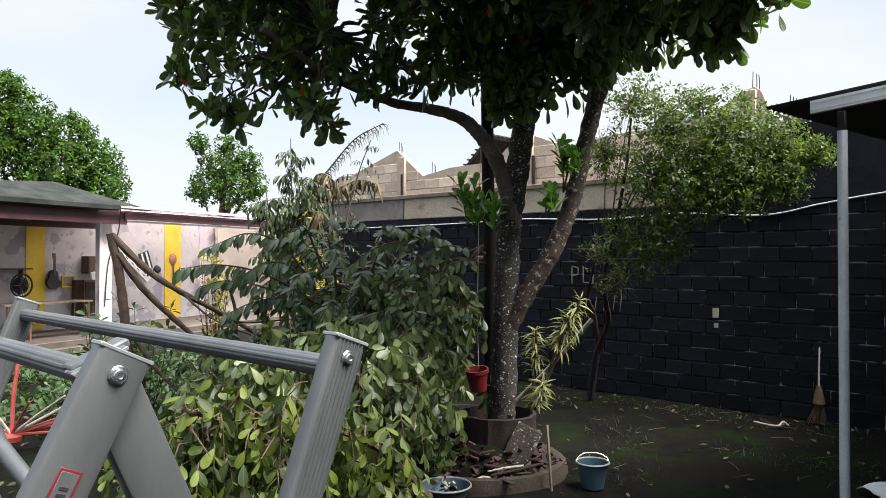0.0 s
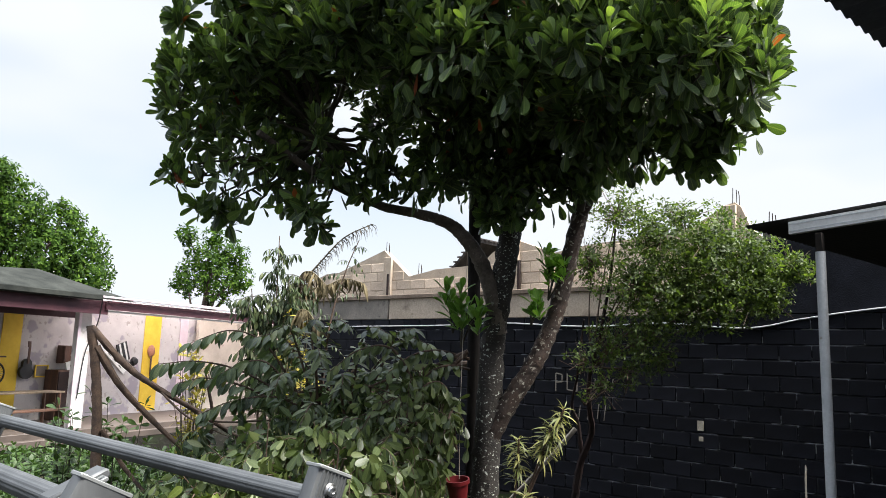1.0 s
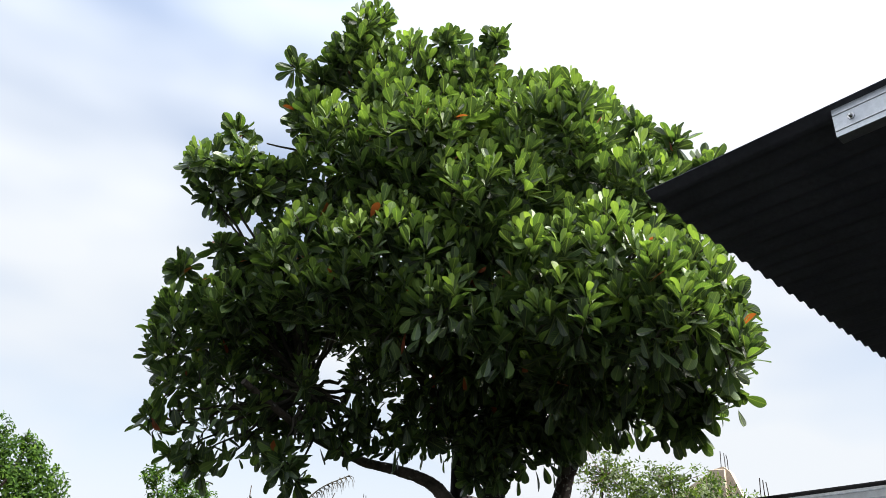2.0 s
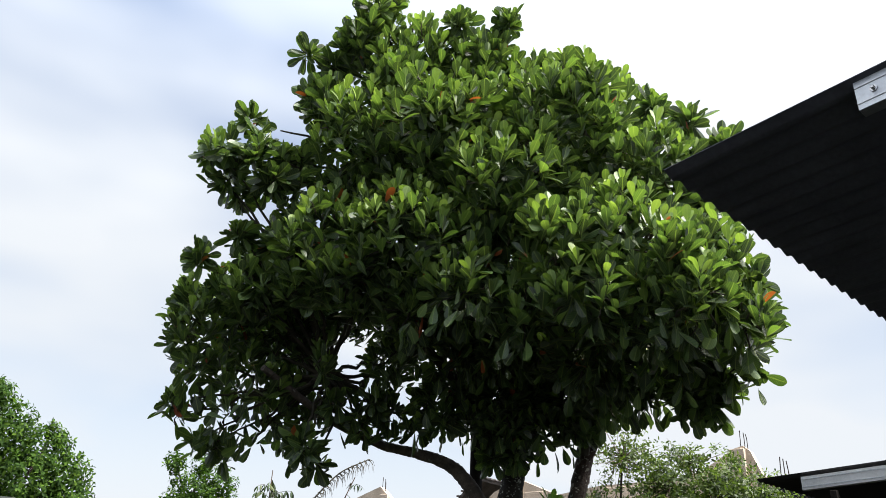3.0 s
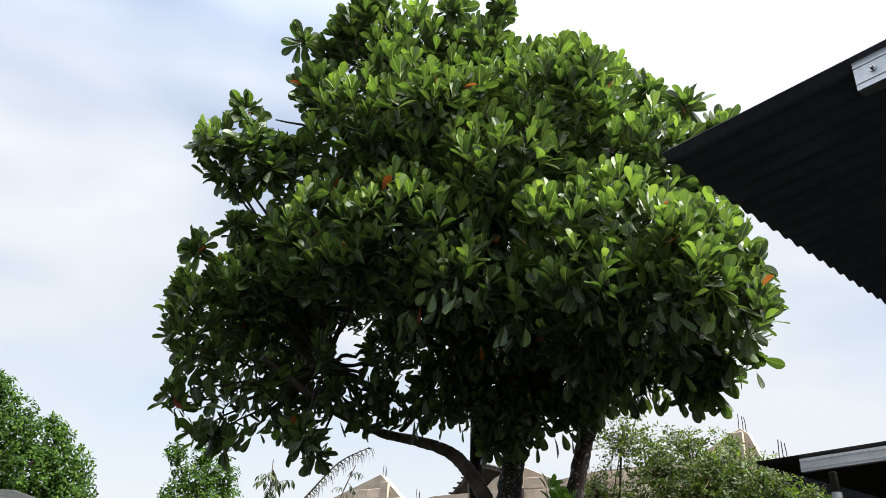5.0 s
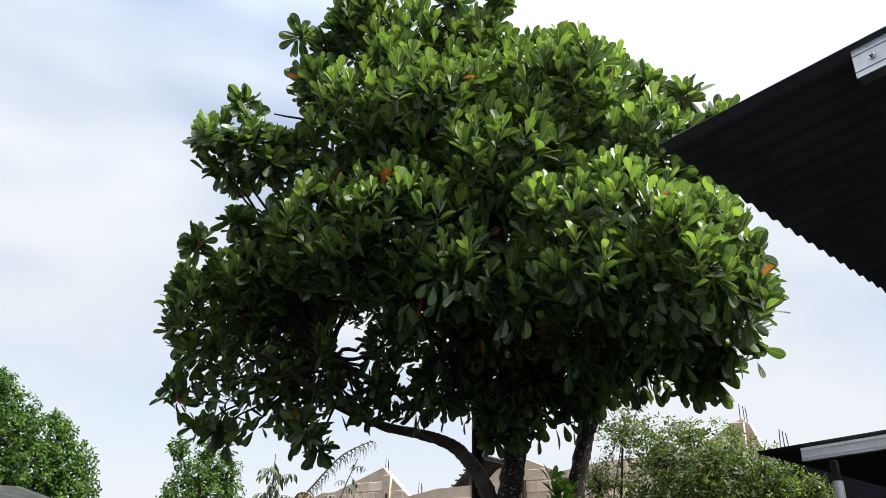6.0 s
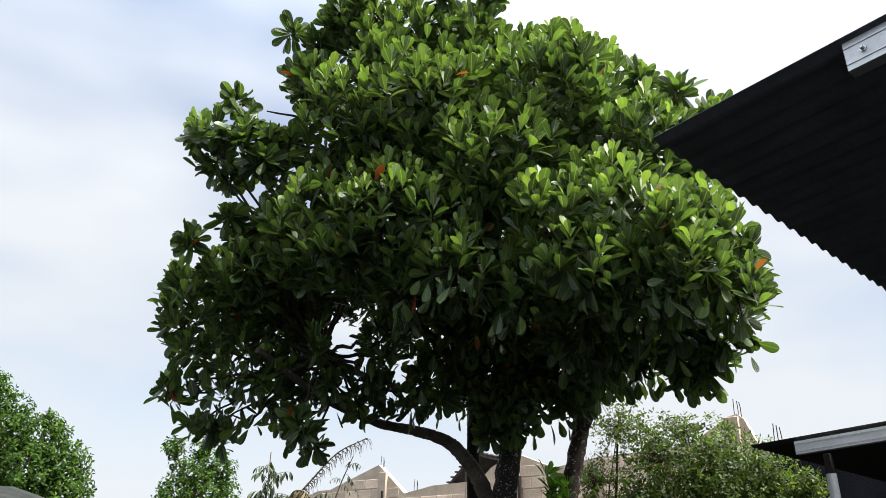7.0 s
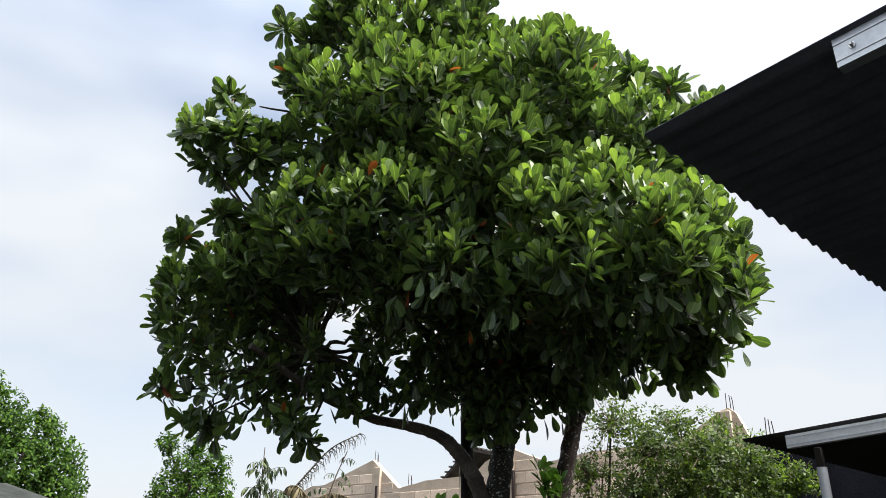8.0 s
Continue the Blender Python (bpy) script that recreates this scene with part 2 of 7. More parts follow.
BLACK_JOINT = material("black_joint", (0.016, 0.016, 0.020), (0.055, 0.056, 0.064), 2, (0.8, 1.0), bump=0.5, bump_scale=40,
                       spots=[((0.42, 0.43, 0.48), 2.6, 0.53)], stretch=(1, 1, 3))
BLACK_BLOCK_REST = material("black_block_rest", (0.0045, 0.005, 0.0075), (0.012, 0.013, 0.019), 3, (0.65, 0.9), bump=0.6, bump_scale=70, grain=0.4, island_tint=0.35, spec=0.2)
PALE_BLOCK_REST = material("pale_block_rest", (0.50, 0.40, 0.31), (0.68, 0.565, 0.455), 2, (0.85, 1.0), bump=0.5, bump_scale=45, grain=0.26, island_tint=0.24, spots=[((0.30, 0.24, 0.19), 2.6, 0.60)], soft_edge=0.16)
BEAM_PALE = material("beam_pale", (0.36, 0.29, 0.225), (0.52, 0.43, 0.345), 1.8, (0.8, 1.0), bump=0.5, bump_scale=40, grain=0.3,
                     spots=[((0.20, 0.16, 0.125), 2.6, 0.55), ((0.12, 0.10, 0.085), 9.0, 0.63)], soft_edge=0.15)
COPING = material("coping", (0.12, 0.088, 0.066), (0.25, 0.195, 0.15), 2.2, (0.8, 1.0), bump=0.5, bump_scale=40, grain=0.35)
BEAM = material("beam_concrete", (0.15, 0.135, 0.12), (0.30, 0.265, 0.23), 1.5, (0.8, 1.0), bump=0.4, bump_scale=40, grain=0.25,
                spots=[((0.07, 0.06, 0.05), 2.2, 0.57), ((0.06, 0.055, 0.05), 9.0, 0.62)], soft_edge=0.15)
PALE_BLOCK = material("pale_block", (0.50, 0.40, 0.31), (0.68, 0.565, 0.455), 2, (0.85, 1.0), bump=0.5, bump_scale=45, grain=0.26, object_tint=0.24, spots=[((0.30, 0.24, 0.19), 2.6, 0.60)], soft_edge=0.16)
PALE_JOINT = material("pale_joint", (0.38, 0.31, 0.24), (0.50, 0.415, 0.33), 3, (0.9, 1.0), bump=0.4, bump_scale=50)
RUST = material("rusty_steel", (0.010, 0.0055, 0.005), (0.030, 0.012, 0.010), 5, (0.7, 0.95), bump=0.6, bump_scale=60, grain=0.4)
POLE_DARK = material("pole_dark", (0.008, 0.007, 0.007), (0.02, 0.017, 0.015), 6, (0.8, 0.95), bump=0.5, grain=0.4, stretch=(1, 1, 0.2), spec=0.15)
KERB = material("kerb_mortar", (0.016, 0.011, 0.008), (0.048, 0.034, 0.024), 4, (0.8, 1.0), bump=0.8, bump_scale=30, grain=0.45, spots=[((0.014, 0.02, 0.006), 5, 0.56)], soft_edge=0.12)
RUBBLE = material("rubble_scraps", (0.016, 0.008, 0.007), (0.05, 0.02, 0.018), 6, (0.7, 0.95), bump=0.4, grain=0.4, island_tint=0.8)
PORCH_SHEET = material("porch_sheet", (0.076, 0.080, 0.102), (0.118, 0.124, 0.152), 3, (0.5, 0.75), metal=0.0, bump=0.15, grain=0.2)
ROOF_UNDER = material("dark_sheet", (0.022, 0.021, 0.022), (0.045, 0.042, 0.042), 3, (0.55, 0.8), metal=0.0, bump=0.15, grain=0.2)
GALV = material("galvanised", (0.45, 0.47, 0.50), (0.62, 0.64, 0.66), 12, (0.35, 0.55), metal=0.85, bump=0.05, grain=0.12)
POST_PAINT = material("post_paint", (0.34, 0.36, 0.38), (0.46, 0.48, 0.50), 5, (0.5, 0.7), bump=0.1, grain=0.12, spots=[((0.22, 0.20, 0.18), 8, 0.68)])
WHITE_PAINT = material("white_paint", (0.62, 0.62, 0.62), (0.78, 0.78, 0.78), 5, (0.4, 0.6), bump=0.1, grain=0.1, spots=[((0.4, 0.38, 0.35), 7, 0.68)])
ALU = material("aluminium", (0.108, 0.114, 0.118), (0.150, 0.157, 0.162), 9, (0.42, 0.58), metal=0.6, bump=0.04, bump_scale=140, grain=0.05, stretch=(1, 1, 0.3))
ALU_CAP = material("cap_white", (0.18, 0.19, 0.19), (0.24, 0.25, 0.25), 20, (0.4, 0.6), metal=0.3, bump=0.1, grain=0.1)
STEEL = material("bolt_steel", (0.5, 0.5, 0.5), (0.7, 0.7, 0.7), 30, (0.2, 0.35), metal=1.0, bump=0.0)
RED_PLASTIC = material("red_plastic", (0.095, 0.008, 0.010), (0.16, 0.014, 0.016), 10, (0.35, 0.5), bump=0.05, grain=0.1)
ORANGE_ROD = material("orange_rod", (0.25, 0.035, 0.03), (0.40, 0.075, 0.06), 9, (0.45, 0.65), bump=0.2, grain=0.2)
BLUE_PLASTIC = material("blue_plastic", (0.028, 0.06, 0.085), (0.05, 0.09, 0.12), 8, (0.4, 0.6), bump=0.1, grain=0.12)
PALE_PLASTIC = material("pale_plastic", (0.17, 0.19, 0.19), (0.27, 0.28, 0.28), 8, (0.4, 0.6), bump=0.1, grain=0.12)
STRAW = material("straw", (0.07, 0.045, 0.025), (0.15, 0.10, 0.055), 20, (0.7, 0.9), bump=0.5, bump_scale=90, grain=0.35, stretch=(1, 1, 0.2))
STRAW_PALE = material("straw_pale", (0.085, 0.068, 0.036), (0.23, 0.185, 0.10), 9, (0.7, 0.9), bump=0.2, grain=0.25, island_tint=0.35)
STICK = material("dry_stick", (0.32, 0.28, 0.22), (0.48, 0.44, 0.37), 9, (0.7, 0.9), bump=0.3, grain=0.25)
LADLE_WOOD = material("ladle_wood", (0.30, 0.12, 0.07), (0.45, 0.20, 0.11), 9, (0.5, 0.7), bump=0.2, grain=0.3)
STICK_GREY = material("grey_stick", (0.10, 0.09, 0.08), (0.22, 0.20, 0.175), 9, (0.75, 0.95), bump=0.4, grain=0.35)
LIMEWASH = material("limewash", (0.45, 0.42, 0.42), (0.60, 0.57, 0.56), 1.6, (0.8, 1.0), bump=0.2, grain=0.08, spots=[((0.34, 0.31, 0.35), 1.8, 0.57), ((0.38, 0.35, 0.33), 6.0, 0.62)])
MAROON = material("maroon_paint", (0.055, 0.018, 0.028), (0.098, 0.034, 0.045), 3, (0.5, 0.75), bump=0.15, grain=0.15)
YELLOW = material("yellow_paint", (0.68, 0.44, 0.03), (0.80, 0.56, 0.06), 3, (0.6, 0.85), bump=0.15, grain=0.1)
LILAC = material("lilac_paint", (0.55, 0.44, 0.50), (0.68, 0.58, 0.62), 3, (0.6, 0.85), bump=0.15, grain=0.1)
BEIGE = material("beige_plaster", (0.42, 0.37, 0.31), (0.55, 0.49, 0.42), 1.5, (0.8, 1.0), bump=0.2, grain=0.1, spots=[((0.3, 0.26, 0.22), 2.5, 0.62)])
ROOF_GREY = material("weathered_sheet", (0.016, 0.018, 0.017), (0.042, 0.045, 0.041), 2, (0.8, 0.98), bump=0.3, grain=0.25, spec=0.08)
ROOF_PALE = clear_sheet("pale_sheet", (0.62, 0.56, 0.57))
DARK_WOOD = material("dark_wood", (0.06, 0.03, 0.022), (0.13, 0.065, 0.04), 6, (0.5, 0.8), bump=0.3, grain=0.3, stretch=(1, 1, 0.2))
PALE_WOOD = material("pale_wood", (0.16, 0.12, 0.085), (0.26, 0.20, 0.14), 6, (0.6, 0.85), bump=0.3, grain=0.25, stretch=(1, 1, 0.2))
BLACK_PAINT = material("black_gloss", (0.012, 0.012, 0.013), (0.03, 0.028, 0.028), 6, (0.3, 0.6), bump=0.1, grain=0.2)
PAPER = material("paper", (0.66, 0.66, 0.64), (0.8, 0.8, 0.78), 6, (0.7, 0.9), bump=0.05, grain=0.08)
HOUSE_FLOOR = material("tile_floor", (0.05, 0.04, 0.034), (0.09, 0.07, 0.06), 2, (0.4, 0.7), bump=0.1, grain=0.12)
TARP = material("dark_tiles", (0.04, 0.036, 0.036), (0.10, 0.09, 0.085), 6, (0.7, 0.95), bump=0.6, grain=0.4)


# ---------------------------------------------------------------- geometry helpers
class Geo:
    """Collects vertices, faces and leaf coordinates of one mesh, in world metres."""

    def __init__(self):
        self.v, self.f, self.uv, self.n = [], [], [], 0

    def add(self, v, f, uv=None):
        v = np.asarray(v, float).reshape(-1, 3)
        self.v.append(v)
        self.f.extend(tuple(int(i) + self.n for i in face) for face in f)
        self.uv.append(np.zeros((len(v), 2)) if uv is None else np.asarray(uv, float))
        self.n += len(v)
        return self

    def box(self, m, size, bevel=0.004):
        """A box with chamfered edges, centred at the pose m."""
        h = np.array(size) / 2
        b = min(bevel, *(h * 0.45))
        signs = [(x, y, z) for x in (-1, 1) for y in (-1, 1) for z in (-1, 1)]
        v, ids = [], {}
        for s in signs:
            for ax in range(3):
                p = [s[i] * (h[i] if i == ax else h[i] - b) for i in range(3)]
                ids[s, ax] = len(v)
                v.append(p)
        f = []
        for ax in range(3):
            o1, o2 = (ax + 1) % 3, (ax + 2) % 3
            for sg in (-1, 1):
                q = []
                for a1, a2 in ((-1, -1), (1, -1), (1, 1), (-1, 1)):
                    s = [0, 0, 0]
                    s[ax], s[o1], s[o2] = sg, a1, a2
                    q.append(ids[tuple(s), ax])
                f.append(q if sg > 0 else q[::-1])
            for s1 in (-1, 1):
                for s2 in (-1, 1):
                    lo, hi = [0, 0, 0], [0, 0, 0]
                    lo[ax], hi[ax] = -1, 1
                    lo[o1] = hi[o1] = s1
                    lo[o2] = hi[o2] = s2
                    q = [ids[tuple(lo), o1], ids[tuple(hi), o1], ids[tuple(hi), o2], ids[tuple(lo), o2]]
                    f.append(q if s1 * s2 < 0 else q[::-1])
        for s in signs:
            q = [ids[s, 0], ids[s, 1], ids[s, 2]]
            f.append(q if s[0] * s[1] * s[2] > 0 else q[::-1])
        r = np.array(m.to_3x3())
        return self.add(np.array(v) @ r.T + np.array(m.translation), f)

    def bar(self, a, b, width, depth, bevel=0.004, up=(0, 0, 1)):
        """A squared bar from a to b; depth runs towards up."""
        a, b = Vector(a), Vector(b)
        z = (b - a).normalized()
        x = Vector(up).cross(z)
        x = x.normalized() if x.length > 1e-4 else Vector((1, 0, 0))
        y = z.cross(x)
        m = Matrix((x, y, z)).transposed().to_4x4()
        m.translation = (a + b) / 2
        return self.box(m, (width, depth, (b - a).length), bevel)

    def tube(self, pts, radii, sides=8, rough=0.0, seed=0, cap=True):
        """A round limb along pts with a radius for each of them."""
        pts = np.asarray(pts, float)
        radii = np.broadcast_to(np.asarray(radii, float), (len(pts),))
        rng = np.random.default_rng(seed)
        t = np.gradient(pts, axis=0)
        t /= np.linalg.norm(t, axis=1)[:, None] + 1e-12
        ref = np.array([1.0, 0, 0]) if abs(t[0][0]) < 0.8 else np.array([0, 1.0, 0])
        rings, n0 = [], None
        for i in range(len(pts)):
            n0 = ref if n0 is None else n0
            n0 = n0 - t[i] * (n0 @ t[i])
            n0 /= np.linalg.norm(n0)
            b0 = np.cross(t[i], n0)
            ang = np.linspace(0, 2 * np.pi, sides, endpoint=False)
            rr = radii[i] * (1 + rough * rng.normal(0, 1, sides))
            rings.append(pts[i] + (np.cos(ang) * rr)[:, None] * n0 + (np.sin(ang) * rr)[:, None] * b0)
        f = []
        for i in range(len(pts) - 1):
            for k in range(sides):
                a, b = i * sides + k, i * sides + (k + 1) % sides
                f.append((a, b, b + sides, a + sides))
        if cap:
            f.append(tuple(range(sides))[::-1])
            f.append(tuple((len(pts) - 1) * sides + k for k in range(sides)))
        return self.add(np.concatenate(rings), f)

    def lathe(self, at, profile, sides=24, tilt=None, wobble=0.0, seed=0):
        """A turned shape: profile of (radius, height) from at; tilt: a rotation matrix."""
        rng = np.random.default_rng(seed)
        ang = np.linspace(0, 2 * np.pi, sides, endpoint=False)
        wob = 1 + wobble * rng.normal(0, 1, sides)
        rings = [np.stack([r * np.cos(ang) * wob, r * np.sin(ang) * wob, np.full(sides, h)], 1) for r, h in profile]
        v = np.concatenate(rings)
        if tilt is not None:
            v = v @ np.array(tilt.to_3x3()).T
        f = []
        for i in range(len(profile) - 1):
            for k in range(sides):
                a, b = i * sides + k, i * sides + (k + 1) % sides
                f.append((a, b, b + sides, a + sides))
        if profile[0][0] > 1e-6:
            f.append(tuple(range(sides))[::-1])
        if profile[-1][0] > 1e-6:
            f.append(tuple((len(profile) - 1) * sides + k for k in range(sides)))
        return self.add(v + np.array(at), f)

    def prism(self, outline, m, thick):
        """An outline in the pose's x-y plane, thick along its z."""
        n = len(outline)
        v = [(x, y, 0) for x, y in outline] + [(x, y, thick) for x, y in outline]
        f = [tuple(range(n))[::-1], tuple(range(n, 2 * n))] + [(i, (i + 1) % n, n + (i + 1) % n, n + i) for i in range(n)]
        r = np.array(m.to_3x3())
        return self.add(np.array(v) @ r.T + np.array(m.translation), f)

    def leaves(self, shape, frames, pos, scale):
        """Copies of a leaf shape: frames (N,3,3) with the columns across, along, face; pos (N,3); scale (N,)."""
        tv, tf, tuv = shape
        v = np.einsum("nij,kj->nki", frames, tv) * np.asarray(scale)[:, None, None] + np.asarray(pos)[:, None, :]
        k = len(tv)
        base = self.n + np.arange(len(pos)) * k
        for face in tf:
            arr = np.asarray(face)[None, :] + base[:, None]
            self.f.extend(map(tuple, arr.tolist()))
        self.v.append(v.reshape(-1, 3))
        self.uv.append(np.tile(tuv, (len(pos), 1)))
        self.n += k * len(pos)
        return self

    def mesh(self, name, mat, origin=(0, 0, 0), smooth=True):
        v = np.concatenate(self.v) - np.array(origin)
        me = bpy.data.meshes.new(name)
        me.from_pydata(v.tolist(), [], self.f)
        uv = np.concatenate(self.uv)
        if uv.any():
            layer = me.uv_layers.new(name="UVMap")
            idx = np.empty(len(me.loops), dtype=np.int32)
            me.loops.foreach_get("vertex_index", idx)
            layer.data.foreach_set("uv", uv[idx].astype(np.float32).ravel())
        me.polygons.foreach_set("use_smooth", np.full(len(me.polygons), smooth))
        me.materials.append(mat)
        if smooth:
            me.set_sharp_from_angle(angle=radians(38))
        return me


def thing(name, at, label, category, group="", kind=""):
    """An Empty at the base of a thing, which its parts hang under."""
    ob = new(name)
    ob.location = at
    ob.empty_display_size = 0.1
    return tagged(ob, label, category, group, kind)


def root_place(ob):
    p = Vector((0, 0, 0))
    while ob is not None:
        p += ob.location
        ob = ob.parent
    return p


def part(name, geo, mat, parent, label="", smooth=True, kind=""):
    ob = new(name, geo.mesh(name, mat, root_place(parent), smooth))
    ob.parent = parent
    return tagged(ob, label, "", "", kind)


def single(name, geo, mat, at, label, category, group="", kind="", smooth=True):
    ob = new(name, geo.mesh(name, mat, at, smooth))
    ob.location = at
    return tagged(ob, label, category, group, kind)


def piece(name, me, m, parent):
    """A repeated piece on shared mesh data, at the world pose m."""
    ob = new(name, me)
    ob.parent = parent
    ob.matrix_basis = Matrix.Translation(-root_place(parent)) @ m
    return ob


def leaf_shape(widths, fold=0.25, bend=0.25, stalk=0.12, rows=None):
    """A leaf of unit length along y: half widths along it, folded on its midrib, bent back towards the tip."""
    n = len(widths)
    v, f, uv = [], [], []
    for i, w in enumerate(widths):
        t = rows[i] if rows else i / (n - 1)
        y, z = t, -bend * t * t
        for s in (-1, 0, 1):
            v.append((s * w, y, z + abs(s) * w * fold))
            uv.append((0.5 + s * 0.5 * (w / max(widths)), t))
    for i in range(n - 1):
        for s in (0, 1):
            a = i * 3 + s
            f.append((a, a + 1, a + 4, a + 3))
    if stalk:
        k = len(v)
        v += [(-0.012, -stalk, 0.01), (0.012, -stalk, 0.01), (0.012, 0.02, 0.0), (-0.012, 0.02, 0.0)]
        uv += [(0.5, 0)] * 4
        f.append((k, k + 1, k + 2, k + 3))
    return np.array(v), f, np.array(uv)


def unit(a):
    return a / (np.linalg.norm(a, axis=-1, keepdims=True) + 1e-12)


def leaf_frames(along, face):
    """Rotation matrices whose columns are across, along and face."""
    along = unit(np.asarray(along, float))
    face = np.asarray(face, float)
    face = unit(face - along * (face * along).sum(-1, keepdims=True))
    return np.stack([np.cross(along, face), along, face], -1)


def rosettes(points, axes, rng, count=(5, 8), tilt=(28, 78), length=(0.13, 0.2), droop=0.0, ages=None, stem=0.05):
    """Whorls of leaves at twig ends: frames, places and scales of all their leaves."""
    al, fa, po, sc = [], [], [], []
    for p, a in zip(points, axes):
        a = a / np.linalg.norm(a)
        r0 = np.cross(a, [0.3, 0.5, 0.8])
        r0 /= np.linalg.norm(r0)
        r1 = np.cross(a, r0)
        k = rng.integers(*count)
        ph = rng.uniform(0, 6.28)
        for j in range(k):
            ang = ph + 2.4 * j + rng.normal(0, 0.25)
            th = radians(tilt[0] + (tilt[1] - tilt[0]) * (j + 0.5) / k + rng.normal(0, 9))
            r = math.cos(ang) * r0 + math.sin(ang) * r1
            d = math.cos(th) * a + math.sin(th) * r
            d = d + np.array([0, 0, -droop * rng.uniform(0.3, 1.2)])
            n = math.sin(th) * a - math.cos(th) * r + rng.normal(0, 0.18, 3)
            if ages is not None:
                ages.append(j / k)
            al.append(d)
            fa.append(n)
            s = rng.uniform(*length) * (0.75 + 0.35 * (j / k))
            sc.append(s)
            po.append(p - a * (stem * j / k) + d / np.linalg.norm(d) * s * 0.14)
    return leaf_frames(np.array(al), np.array(fa)), np.array(po), np.array(sc)


def danglers(points, out, rng, count, length):
    """Single leaves that hang about the twig ends under a crown: frames, places and scales."""
    p = np.repeat(points, count, 0) + rng.normal(0, 0.055, (len(points) * count, 3))
    d = unit(np.repeat(out, count, 0) * 0.55 + np.array([0, 0, -0.75]) + rng.normal(0, 0.5, p.shape))
    return leaf_frames(d, rng.normal(0, 1, p.shape)), p, rng.uniform(*length, len(p))


def blob_points(blobs, density, rng, inner=0.82, shell=(0.86, 1.04), squash=(1, 1, 1)):
    """Points near the skin of a union of balls (x, y, z, r), with outward directions."""
    pts, nrm = [], []
    blobs = np.array(blobs)
    for i, (x, y, z, r) in enumerate(blobs):
        k = max(6, int(density * 4 * math.pi * r * r))
        d = unit(rng.normal(0, 1, (k, 3)))
        p = np.array([x, y, z]) + d * np.array(squash) * r * rng.uniform(*shell, (k, 1))
        keep = np.ones(k, bool)
        for j, b in enumerate(blobs):
            if j != i:
                keep &= np.linalg.norm((p - b[:3]) / np.array(squash), axis=1) > b[3] * inner
        pts.append(p[keep])
        nrm.append(d[keep])
    return np.concatenate(pts), np.concatenate(nrm)


def smooth_path(ctrl, n=16):
    """A smooth line through control points (Catmull-Rom)."""
    c = np.asarray(ctrl, float)
    c = np.vstack([2 * c[0] - c[1], c, 2 * c[-1] - c[-2]])
    out = []
    for i in range(1, len(c) - 2):
        for t in np.linspace(0, 1, n, endpoint=(i == len(c) - 3)):
            a, b, d, e = c[i - 1], c[i], c[i + 1], c[i + 2]
            out.append(0.5 * (2 * b + (d - a) * t + (2 * a - 5 * b + 4 * d - e) * t ** 2 + (3 * b - a - 3 * d + e) * t ** 3))
    return np.array(out)


def limb(geo, ctrl, r0, r1, sides=10, rough=0.05, seed=0, n=10, wander=0.0):
    p = smooth_path(ctrl, n)
    if wander:
        rng = np.random.default_rng(seed + 99)
        w = rng.normal(0, wander, p.shape)
        w[0] = 0
        p = p + w
    return geo.tube(p, np.linspace(r0, r1, len(p)), sides, rough, seed)


# ---------------------------------------------------------------- ground
def build_ground():
    rng = np.random.default_rng(3)
    near_x, near_y = np.arange(-11, 9.01, 0.2), np.arange(-5, 24.01, 0.2)
    far = np.array([30.0, 60, 120, 300, 800, 2500])
    xs = np.concatenate([-far[::-1], near_x, far])
    ys = np.concatenate([-far[::-1], near_y, far])
    g = Geo()
    zz = np.zeros((len(xs), len(ys)))
    for i, x in enumerate(xs):
        for j, y in enumerate(ys):
            if abs(x) < 12 and -5 < y < 24:
                zz[i, j] = 0.035 * noise.noise((x * 0.8, y * 0.8, 0)) + 0.018 * noise.noise((x * 3.1, y * 3.1, 4)) - 0.01
            else:
                zz[i, j] = -0.02
    v = [(x, y, zz[i, j]) for i, x in enumerate(xs) for j, y in enumerate(ys)]
    m = len(ys)
    f = [(i * m + j, (i + 1) * m + j, (i + 1) * m + j + 1, i * m + j + 1) for i in range(len(xs) - 1) for j in range(m - 1)]
    g.add(v, f)
    single("ground", g, SHADED_SOIL, (0, 0, 0), "damp soil with patches of green moss, blackened for the yard's shade", "ground", kind="structure")


build_ground()

# ---------------------------------------------------------------- boundary wall and the neighbour's unfinished gables
WALL_O, WALL_U, WALL_N = Vector((4.57, 9.0, 0)), Vector((-0.742, 0.670, 0)).normalized(), Vector((0.670, 0.742, 0)).normalized()


def wall_pose(s, z, q=0.0):
    """On the boundary wall: s metres along it, z up, q behind its face; x along, y up, z towards the yard."""
    m = Matrix((-WALL_U, Vector((0, 0, 1)), -WALL_N)).transposed().to_4x4()
    m.translation = WALL_O + WALL_U * s + WALL_N * q + Vector((0, 0, z))
    return m


BLOCK_L, BLOCK_H, JOINT = 0.385, 0.1957, 0.015


def block_mesh(name, mat, length=BLOCK_L - JOINT, height=BLOCK_H - JOINT, depth=0.05):
    return Geo().box(Matrix.Identity(4), (length, height, depth), 0.008).mesh(name, mat, smooth=False)


